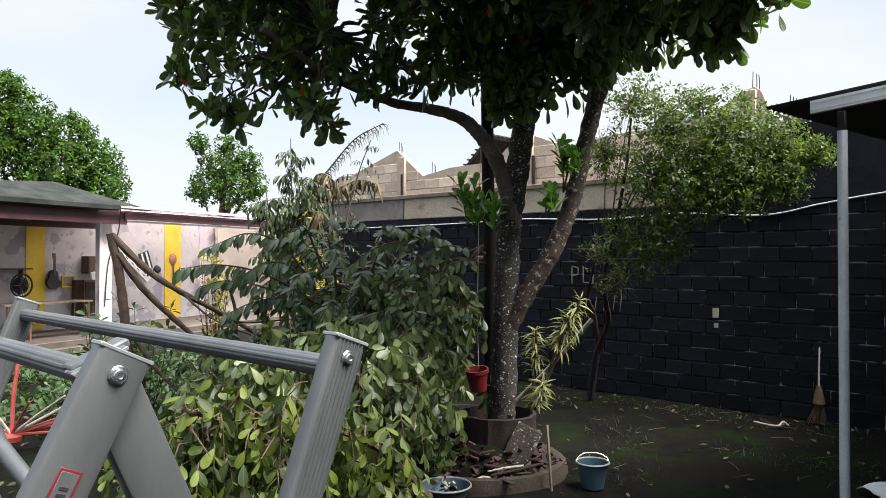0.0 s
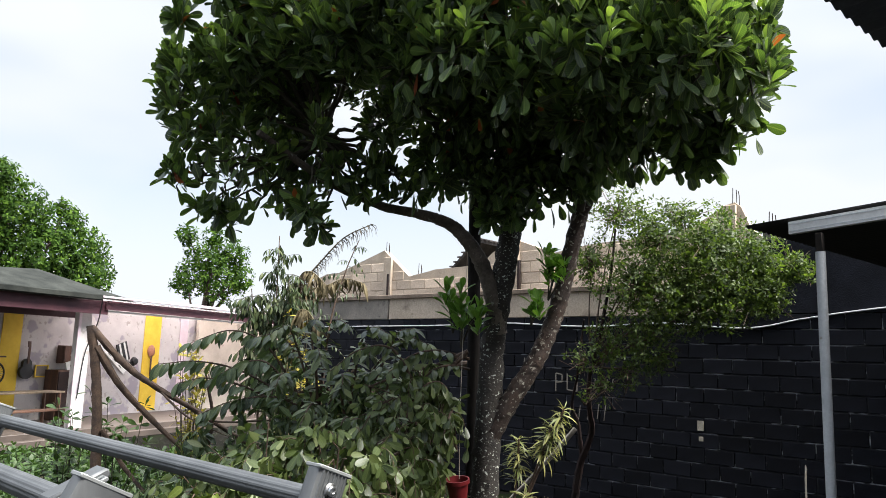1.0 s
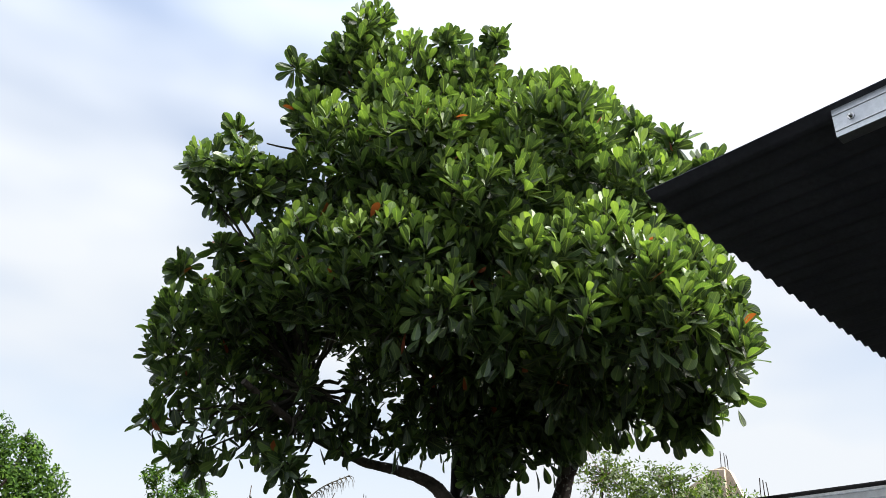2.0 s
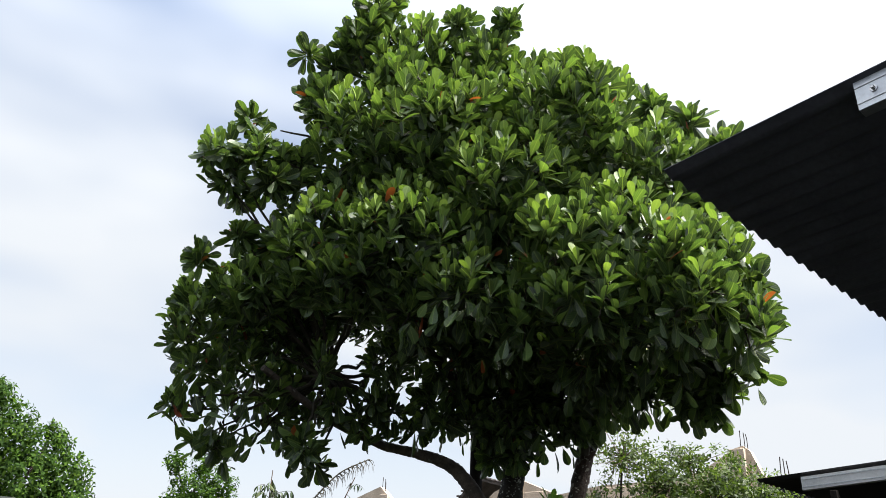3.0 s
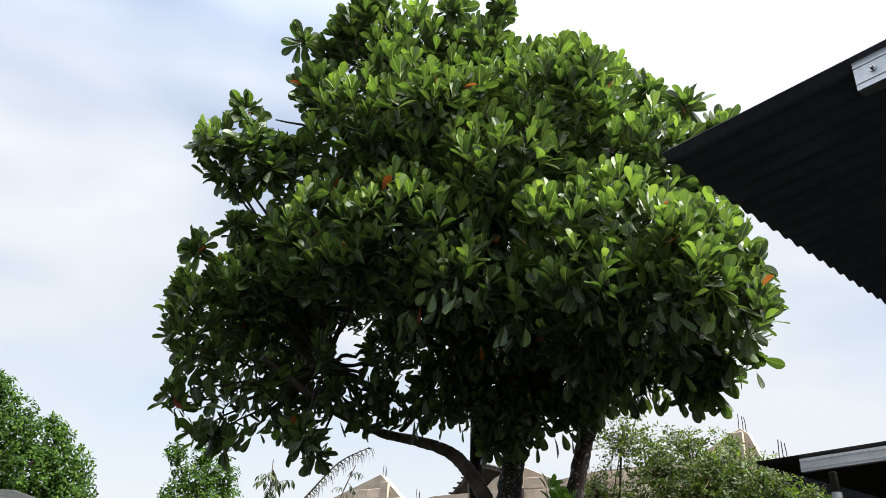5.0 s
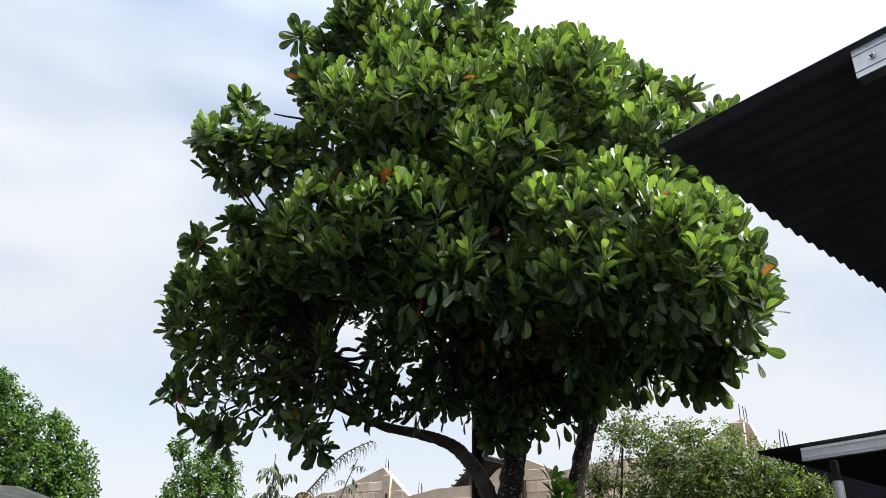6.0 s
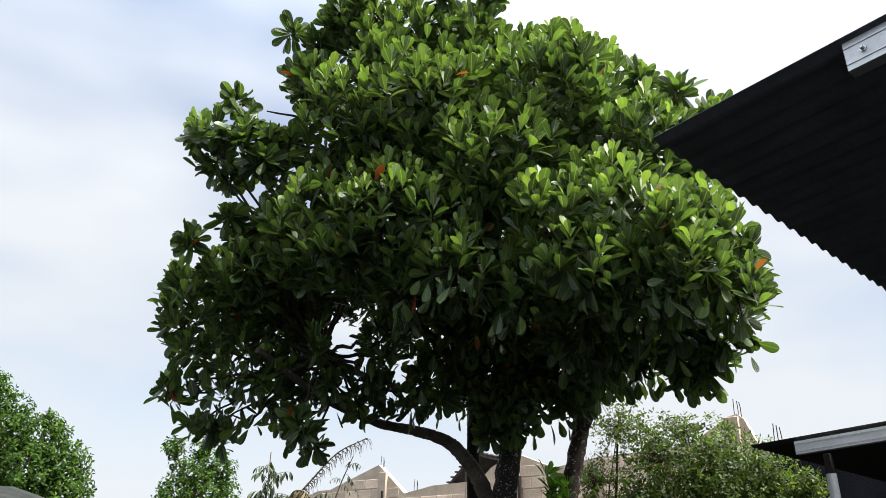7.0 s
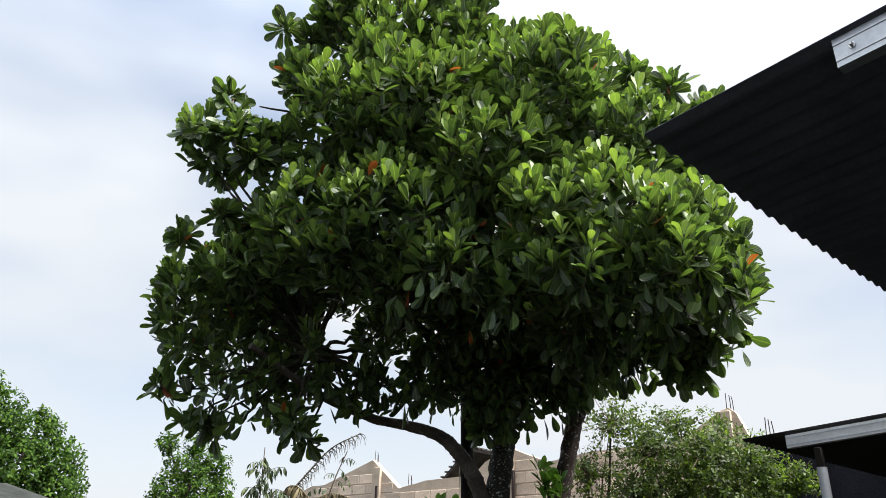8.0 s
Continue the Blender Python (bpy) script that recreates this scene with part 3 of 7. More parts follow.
wall = tagged(new("wall_yard"), "black-painted concrete block wall with pale mortar showing", "wall", kind="structure")
wall.location = WALL_O
core = Geo()
core.box(wall_pose(2.7, 1.37, 0.10), (15.4, 2.74, 0.16), 0.003)
part("wall_core", core, BLACK_JOINT, wall)
beam = Geo()
beam.box(wall_pose(8.8, 2.945, 0.085), (3.28, 0.41, 0.20), 0.01)
part("ring_beam", beam, BEAM, wall, "bare dark grey concrete beam")
beam = Geo()
beam.box(wall_pose(3.87, 2.945, 0.088), (6.54, 0.41, 0.20), 0.01)
part("ring_beam", beam, BEAM_PALE, wall, "stained beige concrete beam")
beam = Geo()
beam.box(wall_pose(5.52, 3.155, 0.03), (9.84, 0.075, 0.17), 0.008)
part("coping", beam, COPING, wall, "weathered brown coping course")


# ---------------------------------------------------------------- jackfruit tree
SPOON_ROWS = [0.0, 0.14, 0.32, 0.52, 0.70, 0.84, 0.94, 1.0]
JACK = leaf_shape([0.025, 0.10, 0.19, 0.25, 0.272, 0.238, 0.155, 0.03], 0.22, 0.14, 0.12, SPOON_ROWS)
JACK_B = leaf_shape([0.025, 0.09, 0.165, 0.222, 0.245, 0.215, 0.14, 0.03], 0.42, -0.10, 0.12, SPOON_ROWS)
CROWN_BACK = [(0.10, 6.71, 5.52, 1.30), (1.18, 6.84, 4.99, 1.00), (-1.62, 6.80, 4.29, 0.57), (0.90, 6.10, 4.50, 0.48), (-2.05, 6.30, 4.32, 0.44),
              (1.80, 6.31, 4.25, 0.42), (-1.42, 6.45, 4.36, 0.38), (0.40, 6.00, 4.30, 0.38), (1.40, 6.00, 4.30, 0.38), (0.15, 6.44, 3.99, 0.25),
              (1.19, 6.43, 3.99, 0.25), (-1.88, 6.13, 4.58, 0.25), (-0.37, 6.31, 4.04, 0.24), (-1.50, 6.11, 4.83, 0.22), (0.88, 6.48, 3.99, 0.20),
              (-1.56, 6.23, 4.58, 0.19), (-0.93, 6.01, 4.40, 0.13)]
CROWN_LEFT = [(-1.28, 5.53, 4.97, 0.23), (-1.96, 5.39, 5.66, 0.21), (-1.10, 5.44, 4.46, 0.21), (-1.36, 5.61, 5.40, 0.21), (-1.10, 5.35, 6.30, 0.18),
              (-1.43, 5.82, 5.14, 0.15), (-1.63, 5.62, 5.47, 0.15), (-1.20, 5.47, 6.41, 0.14), (-1.97, 5.52, 5.45, 0.13), (-1.72, 5.35, 5.62, 0.12),
              (-1.25, 5.46, 6.23, 0.12), (-1.16, 5.42, 6.72, 0.11), (-1.33, 5.48, 6.38, 0.10), (-1.24, 5.44, 6.18, 0.10), (-1.92, 5.69, 5.43, 0.10),
              (-1.69, 5.38, 5.85, 0.09), (-1.54, 5.46, 5.69, 0.08), (-1.55, 5.40, 5.45, 0.08), (-1.48, 5.71, 4.93, 0.08), (-2.13, 5.42, 5.68, 0.07),
              (-1.44, 5.42, 6.86, 0.07), (-1.85, 5.42, 6.05, 0.06), (-1.35, 5.50, 5.71, 0.05), (-1.80, 5.61, 4.98, 0.05)]
CROWN_LEFT_SMALL = [(-2.20, 5.88, 4.85, 0.05), (-1.76, 5.89, 4.86, 0.05)]
CROWN_TOP = [(-0.31, 5.47, 6.70, 0.50), (-0.41, 5.23, 6.34, 0.34), (0.24, 5.20, 6.70, 0.31), (-0.82, 5.36, 6.97, 0.30), (0.31, 5.13, 6.34, 0.29),
             (0.74, 5.30, 6.58, 0.23), (-1.02, 5.33, 6.95, 0.14), (-0.73, 5.24, 7.38, 0.14), (-0.82, 5.19, 7.27, 0.13), (0.45, 4.95, 6.98, 0.05),
             (-0.01, 5.02, 6.99, 0.05)]
CROWN_RIGHT = [(1.17, 5.93, 6.26, 0.81), (0.93, 4.81, 5.80, 0.51), (1.19, 4.55, 4.56, 0.46), (1.53, 4.74, 5.32, 0.39), (1.19, 5.43, 4.09, 0.39),
               (1.65, 4.87, 4.06, 0.38), (1.78, 4.52, 4.41, 0.36), (2.03, 4.69, 4.10, 0.25), (0.98, 5.24, 6.54, 0.25), (2.04, 4.89, 5.19, 0.15),
               (1.93, 4.85, 5.50, 0.12), (1.90, 4.80, 5.47, 0.12), (2.07, 4.36, 4.25, 0.09), (2.16, 4.65, 5.52, 0.08), (2.22, 4.79, 5.62, 0.08),
               (1.73, 5.02, 6.17, 0.05), (1.93, 4.73, 5.83, 0.05)]
CROWN_MIDDLE = [(-0.12, 5.07, 5.77, 0.56), (-0.74, 5.36, 5.82, 0.52), (0.48, 4.83, 5.16, 0.51), (-0.30, 5.08, 4.75, 0.49), (-0.96, 5.31, 4.82, 0.42),
                (0.41, 4.94, 4.52, 0.39), (-0.20, 5.80, 4.50, 0.33), (-0.59, 5.35, 4.32, 0.20), (-0.45, 5.98, 4.01, 0.16)]
CROWN_UNDER = [(-1.74, 6.43, 3.80, 0.44), (-1.56, 6.83, 3.72, 0.29), (-2.14, 6.25, 3.94, 0.27), (1.98, 5.29, 3.81, 0.23), (0.99, 6.54, 3.65, 0.23),
               (1.43, 5.96, 3.87, 0.23), (1.17, 6.36, 3.87, 0.21), (0.57, 6.45, 3.86, 0.20), (0.98, 6.50, 3.74, 0.20), (2.08, 4.83, 3.92, 0.20),
               (1.74, 5.67, 3.87, 0.20), (1.47, 6.29, 3.86, 0.17), (1.61, 5.52, 3.80, 0.17), (0.31, 6.55, 3.93, 0.17), (0.32, 6.59, 3.67, 0.17),
               (2.09, 5.02, 3.77, 0.16), (1.27, 6.48, 3.62, 0.16), (-1.16, 6.78, 3.69, 0.15), (-0.36, 6.59, 3.77, 0.15), (-0.05, 6.48, 3.84, 0.15),
               (2.00, 5.39, 3.74, 0.15), (0.59, 6.64, 3.91, 0.15), (0.06, 6.51, 3.68, 0.14), (0.59, 6.61, 3.61, 0.14)]
CROWN_UNDER_SMALL = [(-0.64, 6.46, 3.81, 0.13), (1.91, 5.24, 3.69, 0.13), (-1.02, 5.86, 3.92, 0.13), (-0.86, 6.47, 3.66, 0.13), (-1.46, 7.00, 3.57, 0.12),
                     (1.38, 6.49, 3.70, 0.12), (-0.66, 6.61, 3.60, 0.12), (-0.17, 6.59, 3.59, 0.10), (-0.46, 6.50, 3.69, 0.10), (0.68, 6.50, 3.68, 0.10),
                     (-1.12, 6.28, 3.35, 0.10), (0.75, 6.64, 3.43, 0.09), (-1.08, 6.20, 3.27, 0.07), (-0.88, 6.27, 3.71, 0.07), (2.04, 5.19, 3.63, 0.07),
                     (-0.41, 6.68, 3.55, 0.07), (0.55, 6.68, 3.38, 0.06), (-2.00, 6.74, 3.36, 0.05), (-2.32, 6.55, 3.54, 0.05), (-1.96, 6.95, 3.29, 0.05),
                     (-2.16, 6.70, 3.39, 0.05), (-2.36, 6.44, 3.67, 0.05), (-1.01, 6.51, 3.20, 0.05)]
CROWN_LIP = [(0.97, 4.40, 4.09, 0.31), (0.18, 4.79, 4.26, 0.30), (1.61, 4.15, 4.00, 0.28), (-0.75, 5.21, 4.46, 0.27), (0.80, 4.43, 4.48, 0.27),
             (1.43, 4.21, 4.34, 0.27), (0.62, 4.82, 4.06, 0.26), (1.35, 4.48, 3.93, 0.26), (-0.23, 5.16, 4.21, 0.25), (-0.01, 4.78, 4.61, 0.25),
             (-2.16, 6.15, 4.45, 0.25), (-1.59, 5.77, 4.51, 0.25), (1.93, 4.25, 3.91, 0.21)]


def build_jackfruit():
    rng = np.random.default_rng(11)
    base = (0.62, 7.08, 0.30)
    tree = thing("jackfruit_tree", base, "mature jackfruit tree with glossy dark green crown and lichen-spotted trunk", "tree")
    g = Geo()
    limb(g, [(0.55, 7.08, 0.25), (0.58, 7.08, 0.6), (0.60, 7.08, 1.22), (0.62, 7.1, 1.8), (0.65, 7.1, 2.35), (0.74, 7.0, 3.0), (0.78, 6.9, 3.6), (0.7, 6.6, 4.6), (0.4, 6.2, 5.8)],
         0.138, 0.095, 14, 0.06, 1)
    part("trunk", g, BARK, tree, "dark bark with white lichen spots")
    g = Geo()
    limb(g, [(0.58, 7.08, 1.2), (0.79, 7.02, 1.64), (0.96, 7.0, 1.91), (1.09, 7.0, 2.15), (1.20, 7.0, 2.42), (1.29, 6.98, 2.75), (1.37, 6.96, 3.13), (1.47, 6.9, 3.55), (1.6, 6.4, 4.0), (1.7, 5.6, 4.5)],
         0.092, 0.075, 12, 0.06, 2)
    part("limb", g, BARK_BROWN, tree)
    g = Geo()
    limb(g, [(0.68, 7.08, 2.3), (0.62, 7.02, 2.65), (0.52, 6.97, 2.92), (0.39, 6.95, 3.14), (0.23, 6.95, 3.30), (0.08, 6.95, 3.38), (-0.18, 6.95, 3.44), (-0.5, 6.95, 3.5), (-1.0, 6.6, 3.65), (-1.5, 6.0, 3.9)],
         0.088, 0.03, 12, 0.05, 3)
    part("limb", g, BARK_LIMB, tree, "bare grey-brown side limb")
    blobs = CROWN_BACK + CROWN_LEFT + CROWN_LEFT_SMALL + CROWN_TOP + CROWN_RIGHT + CROWN_MIDDLE + CROWN_UNDER + CROWN_UNDER_SMALL + CROWN_LIP
    hubs = {"left": (-1.0, 6.4, 4.0), "top": (0.1, 6.1, 5.6), "middle": (0.4, 6.3, 4.6), "right": (1.5, 6.0, 4.4)}
    g = Geo()
    limb(g, [(0.7, 6.6, 4.4), (0.3, 6.3, 5.2), (-0.2, 5.6, 6.2), (-0.5, 5.2, 7.0)], 0.06, 0.015, 8, 0.05, 4)
    limb(g, [(0.74, 6.9, 3.4), (0.2, 6.5, 4.0), (-0.6, 5.9, 4.6), (-1.3, 5.5, 5.2)], 0.06, 0.015, 8, 0.05, 5)
    limb(g, [(1.4, 6.8, 3.5), (1.5, 6.2, 4.4), (1.3, 5.4, 5.2), (1.1, 4.9, 5.8)], 0.06, 0.015, 8, 0.05, 6)
    limb(g, [(0.76, 6.8, 3.6), (0.6, 6.0, 4.2), (0.4, 5.2, 4.8)], 0.05, 0.015, 8, 0.05, 7)
    for k, (x, y, z, r) in enumerate(blobs):
        h = min(hubs.values(), key=lambda q: (q[0] - x) ** 2 + (q[1] - y) ** 2 + (q[2] - z) ** 2)
        mid = (np.array(h) + (x, y, z)) / 2 + rng.normal(0, 0.08, 3)
        end = np.array(h) * 0.12 + np.array((x, y, z)) * 0.88
        limb(g, [h, mid, end], 0.024, 0.007, 6, 0.03, k, 6, 0.012)
    pts, nrm = blob_points(blobs, 46, rng, 0.82, (0.80, 1.10))
    # the outer and the low left lobes are airy
    thin = rng.uniform(size=len(pts)) < np.where(((pts[:, 0] < -1.2) & (pts[:, 2] > 4.8)) | ((pts[:, 0] < 0.1) & (pts[:, 2] < 4.2)), 0.55, 1.0)
    pts, nrm = pts[thin], nrm[thin]
    # twigs
    for k in range(0, len(pts), 2):
        p, n = pts[k], nrm[k]
        d = 0.13 * unit(n + np.array([0, 0.2, 0.1]))
        g.tube([p - d, p - d * 0.5 + rng.normal(0, 0.02, 3), p], [0.008, 0.006, 0.004], 4, cap=False)
    part("branchwork", g, TWIG, tree, kind="stuff")
    up = np.clip(nrm[:, 2:3], -1, 1)
    axes = unit(nrm * 0.40 + np.array([0, 0, 1]) * (1.15 + 0.35 * up) + rng.normal(0, 0.15, nrm.shape))
    hang = (up[:, 0] < -0.62) & (pts[:, 2] < 4.1)
    ages = []
    low = ~hang & (up[:, 0] < -0.2)
    high = ~hang & ~low
    sets = [rosettes(pts[high], axes[high], rng, (5, 10), (6, 66), (0.105, 0.16), 0.0, ages, 0.13),
            rosettes(pts[low], axes[low], rng, (4, 8), (14, 75), (0.11, 0.165), 0.1, None, 0.10),
            danglers(pts[hang], nrm[hang], rng, 3, (0.11, 0.16))]
    fr, po, sc = (np.concatenate(q) for q in zip(*sets))
    # low and hanging leaves never count as young, so colour darkens the underside
    ages = np.array(ages + [1.0] * (len(po) - len(ages)))
    young = ages < np.where(rng.uniform(size=len(ages)) < 0.65, 0.42, 0.15)
    # leaves deep inside, along the twigs
    ip, inn = blob_points(blobs, 12, rng, 0.5, (0.3, 0.8))
    thin = rng.uniform(size=len(ip)) < np.where((ip[:, 0] < 0.1) & (ip[:, 2] < 4.2), 0.45, 1.0)
    ip, inn = ip[thin], inn[thin]
    fr2, po2, sc2 = rosettes(ip, unit(inn + rng.normal(0, 0.5, inn.shape)), rng, (4, 6), (40, 90), (0.15, 0.22), 0.25)
    # the leaves that stand nearest to the house are single pieces
    near = np.argsort(po[:, 1])[:300]
    rest = np.setdiff1d(np.arange(len(po)), near)
    half = rng.uniform(size=len(po)) < 0.55
    g = Geo()
    for shape, sel in ((JACK, half), (JACK_B, ~half)):
        k = rest[sel[rest] & ~young[rest]]
        g.leaves(shape, fr[k], po[k], sc[k])
    g.leaves(JACK_B, fr2, po2, sc2)
    part("crown", g, LEAF, tree, "dense glossy dark green obovate leaves", kind="stuff")
    g = Geo()
    for shape, sel in ((JACK, half), (JACK_B, ~half)):
        k = rest[sel[rest] & young[rest]]
        g.leaves(shape, fr[k], po[k], sc[k])
    part("young_foliage", g, LEAF_TIP_LIT, tree, "upright yellow-green young leaves, kept to the crown's lit upper side", kind="stuff")
    for shape, sel in ((JACK, half), (JACK_B, ~half)):
        for mat, age in ((LEAF, ~young), (LEAF_TIP_LIT, young)):
            me = Geo().add(*shape).mesh("leaf", mat)
            for i in near[sel[near] & age[near]]:
                m = Matrix(fr[i].tolist()).to_4x4() @ Matrix.Scale(sc[i], 4)
                m.translation = po[i]
                piece("leaf", me, m, tree)


build_jackfruit()


# ---------------------------------------------------------------- roofs on the house side
def corrugated(corner, along, up_slope, width, length, pitch=0.076, depth=0.018, thick=0.0008, steps=6):
    """A corrugated sheet: width along the eave, length up the slope."""
    a, s = Vector(along).normalized(), Vector(up_slope).normalized()
    n = a.cross(s).normalized()
    n = n if n.z > 0 else -n
    k = int(width / pitch * steps)
    g = Geo()
    top, bot = [], []
    for i in range(k + 1):
        x = width * i / k
        h = depth / 2 * math.cos(2 * math.pi * x / pitch)
        for y in (0.0, length):
            p = Vector(corner) + a * x + s * y
            top.append(p + n * (h + 0.001))
            bot.append(p + n * (h - 0.001))
    m = len(top)
    f = []
    for i in range(k):
        q = (2 * i, 2 * i + 2, 2 * i + 3, 2 * i + 1)
        f.append(q)
        f.append(tuple(m + j for j in q[::-1]))
        f.append((2 * i, m + 2 * i, m + 2 * i + 2, 2 * i + 2))
        f.append((2 * i + 1, 2 * i + 3, m + 2 * i + 3, m + 2 * i + 1))
    f.append((0, 1, m + 1, m))
    g.add([tuple(p) for p in top + bot], f)
    return g


def channel(a, b, height=0.10, width=0.045, lip=0.015, t=0.002, side=1):
    """A lipped steel channel from a to b, its web upright."""
    a, b = Vector(a), Vector(b)
    d = (b - a).normalized()
    x = d.cross(Vector((0, 0, 1))).normalized() * side
    z = Vector((0, 0, 1))
    prof = [(0, 0), (0, -height), (width, -height), (width, -height + lip), (width - t, -height + lip), (width - t, -height + t), (t, -height + t),
            (t, -t), (width - t, -t), (width - t, -lip), (width, -lip), (width, 0)]
    n = len(prof)
    v = [tuple(p + x * u + z * w) for p in (a, b) for u, w in prof]
    f = [(i, (i + 1) % n, n + (i + 1) % n, n + i) for i in range(n)]
    f += [(0, 1, 6, 7), (1, 2, 5, 6), (2, 3, 4, 5), (0, 7, 8, 11), (8, 9, 10, 11)]
    f += [tuple(n + i for i in q[::-1]) for q in ((0, 1, 6, 7), (1, 2, 5, 6), (2, 3, 4, 5), (0, 7, 8, 11), (8, 9, 10, 11))]
    return Geo().add(v, f)


EAVE = Vector((0.774, 0.633, 0)).normalized()
SLOPE = Vector((0.632, -0.773, 0.055)).normalized()


def build_porch_roof():
    c = Vector((0.732, 2.062, 3.562))
    roof = thing("porch_roof", c, "dark corrugated metal porch roof on galvanised channels", "roof", kind="structure")
    # the far, unseen stretch is added width that shades the right of the yard
    part("roof_sheet", corrugated(c, EAVE, SLOPE, 7.0, 4.5, 0.105, 0.020), PORCH_SHEET, roof)
    a = c + SLOPE * 0.64 + EAVE * 0.02 + Vector((0, 0, 0.004))
    ch = part("rafter", channel(a, a + SLOPE * 3.6, side=-1), GALV, roof, "galvanised steel channel")
    out = SLOPE.cross(Vector((0, 0, 1))).normalized()
    out = out if out.dot(EAVE) < 0 else -out
    for dz in (0.022, 0.078):
        rib = Geo()
        rib.bar(tuple(a - Vector((0, 0, dz)) + out * 0.001), tuple(a + SLOPE * 3.6 - Vector((0, 0, dz)) + out * 0.001), 0.003, 0.006, 0.001)
        part("pressed_rib", rib, GALV, ch)
    p = a + SLOPE * 0.05 - Vector((0, 0, 0.05))
    g = Geo()
    m = Matrix(((out.cross(Vector((0, 0, 1)))), Vector((0, 0, 1)), out)).transposed().to_4x4()
    m.translation = p
    for prof in ([(0.011, 0.0), (0.011, 0.003), (0.006, 0.0035), (0.006, 0.012), (0.004, 0.014)],):
        g.lathe(p, prof, 6, m)
    part("screw", g, STEEL, ch)
    for k in (1.2, 2.4, 3.6):
        part("rafter", channel(a + EAVE * k, a + EAVE * k + SLOPE * 3.6, side=-1), GALV, roof)


def build_carport_roof():
    c = Vector((2.251, 5.072, 3.049))
    roof = thing("carport_roof", c, "dark low lean-to roof edged with a pale steel channel", "roof", kind="structure")
    # eave lengthened out of view to keep sun off the ground beside the wall
    part("roof_sheet", corrugated(c, EAVE, SLOPE, 7.0, 6.0), ROOF_UNDER, roof)
    a = c + SLOPE * 0.31 - Vector((0, 0, 0.02)) - EAVE * 0.012
    part("edge_channel", channel(a, a + SLOPE * 5.4, 0.085, side=-1), WHITE_PAINT, roof, "white-painted steel channel")
    for dz in (0.018, 0.066):
        g = Geo()
        b = a - Vector((0, 0, dz)) - EAVE * 0.001
        g.bar(tuple(b), tuple(b + SLOPE * 5.4), 0.004, 0.008, 0.001)
        part("pressed_rib", g, GALV, roof)



build_porch_roof()
build_carport_roof()
g = Geo()
g.lathe((2.563, 4.664, -0.02), [(0.075, 0.0), (0.075, 0.03), (0.031, 0.035), (0.031, 2.84)], 20)
post = thing("post", (2.563, 4.664, -0.02), "slim pale-painted round steel post under the lean-to", "post")
part("shaft", g, POST_PAINT, post)
# dark bar that fills the gap above the shaft
g = Geo()
g.bar((2.563, 4.664, 2.815), (2.563, 4.664, 2.945), 0.045, 0.045, 0.004, tuple(EAVE))
part("post_top_bar", g, POLE_DARK, post, "dark bar between the post and the roof channel")
# unseen house wall behind the porch roof, made tall and long to block sky light
g = Geo()
p0 = Vector((0.735, 2.045, 0)) + Vector((SLOPE.x, SLOPE.y, 0)).normalized() * 3.6 - EAVE * 5.0
p1 = p0 + EAVE * 13.0
g.bar(tuple(p0 + Vector((0, 0, 2.7))), tuple(p1 + Vector((0, 0, 2.7))), 0.15, 5.44)
single("wall_house_blocker", g, LIMEWASH, tuple(p0), "plain unseen house wall behind the porch, added to block sky light", "wall", kind="structure")


# ---------------------------------------------------------------- neighbour's gables
GABLE_Q = 0.8
PROFILE = [(11.0, 3.55), (10.81, 3.6), (10.0, 3.83), (9.62, 3.83), (8.19, 4.24), (7.45, 3.66), (7.0, 3.72), (6.76, 3.76), (5.97, 3.78), (5.6, 3.8), (5.35, 4.0),
           (4.84, 4.2), (4.27, 3.98), (4.05, 3.9), (3.28, 4.0), (2.0, 4.04), (1.6, 4.12), (1.42, 4.22), (1.1, 4.4), (0.97, 4.43), (0.88, 4.35), (0.75, 4.02), (0.5, 3.8), (-0.4, 3.7)]


def profile_height(s):
    for (s1, z1), (s0, z0) in zip(PROFILE, PROFILE[1:]):
        if s0 <= s <= s1:
            return z0 + (z1 - z0) * (s - s0) / (s1 - s0)
    return 0.0


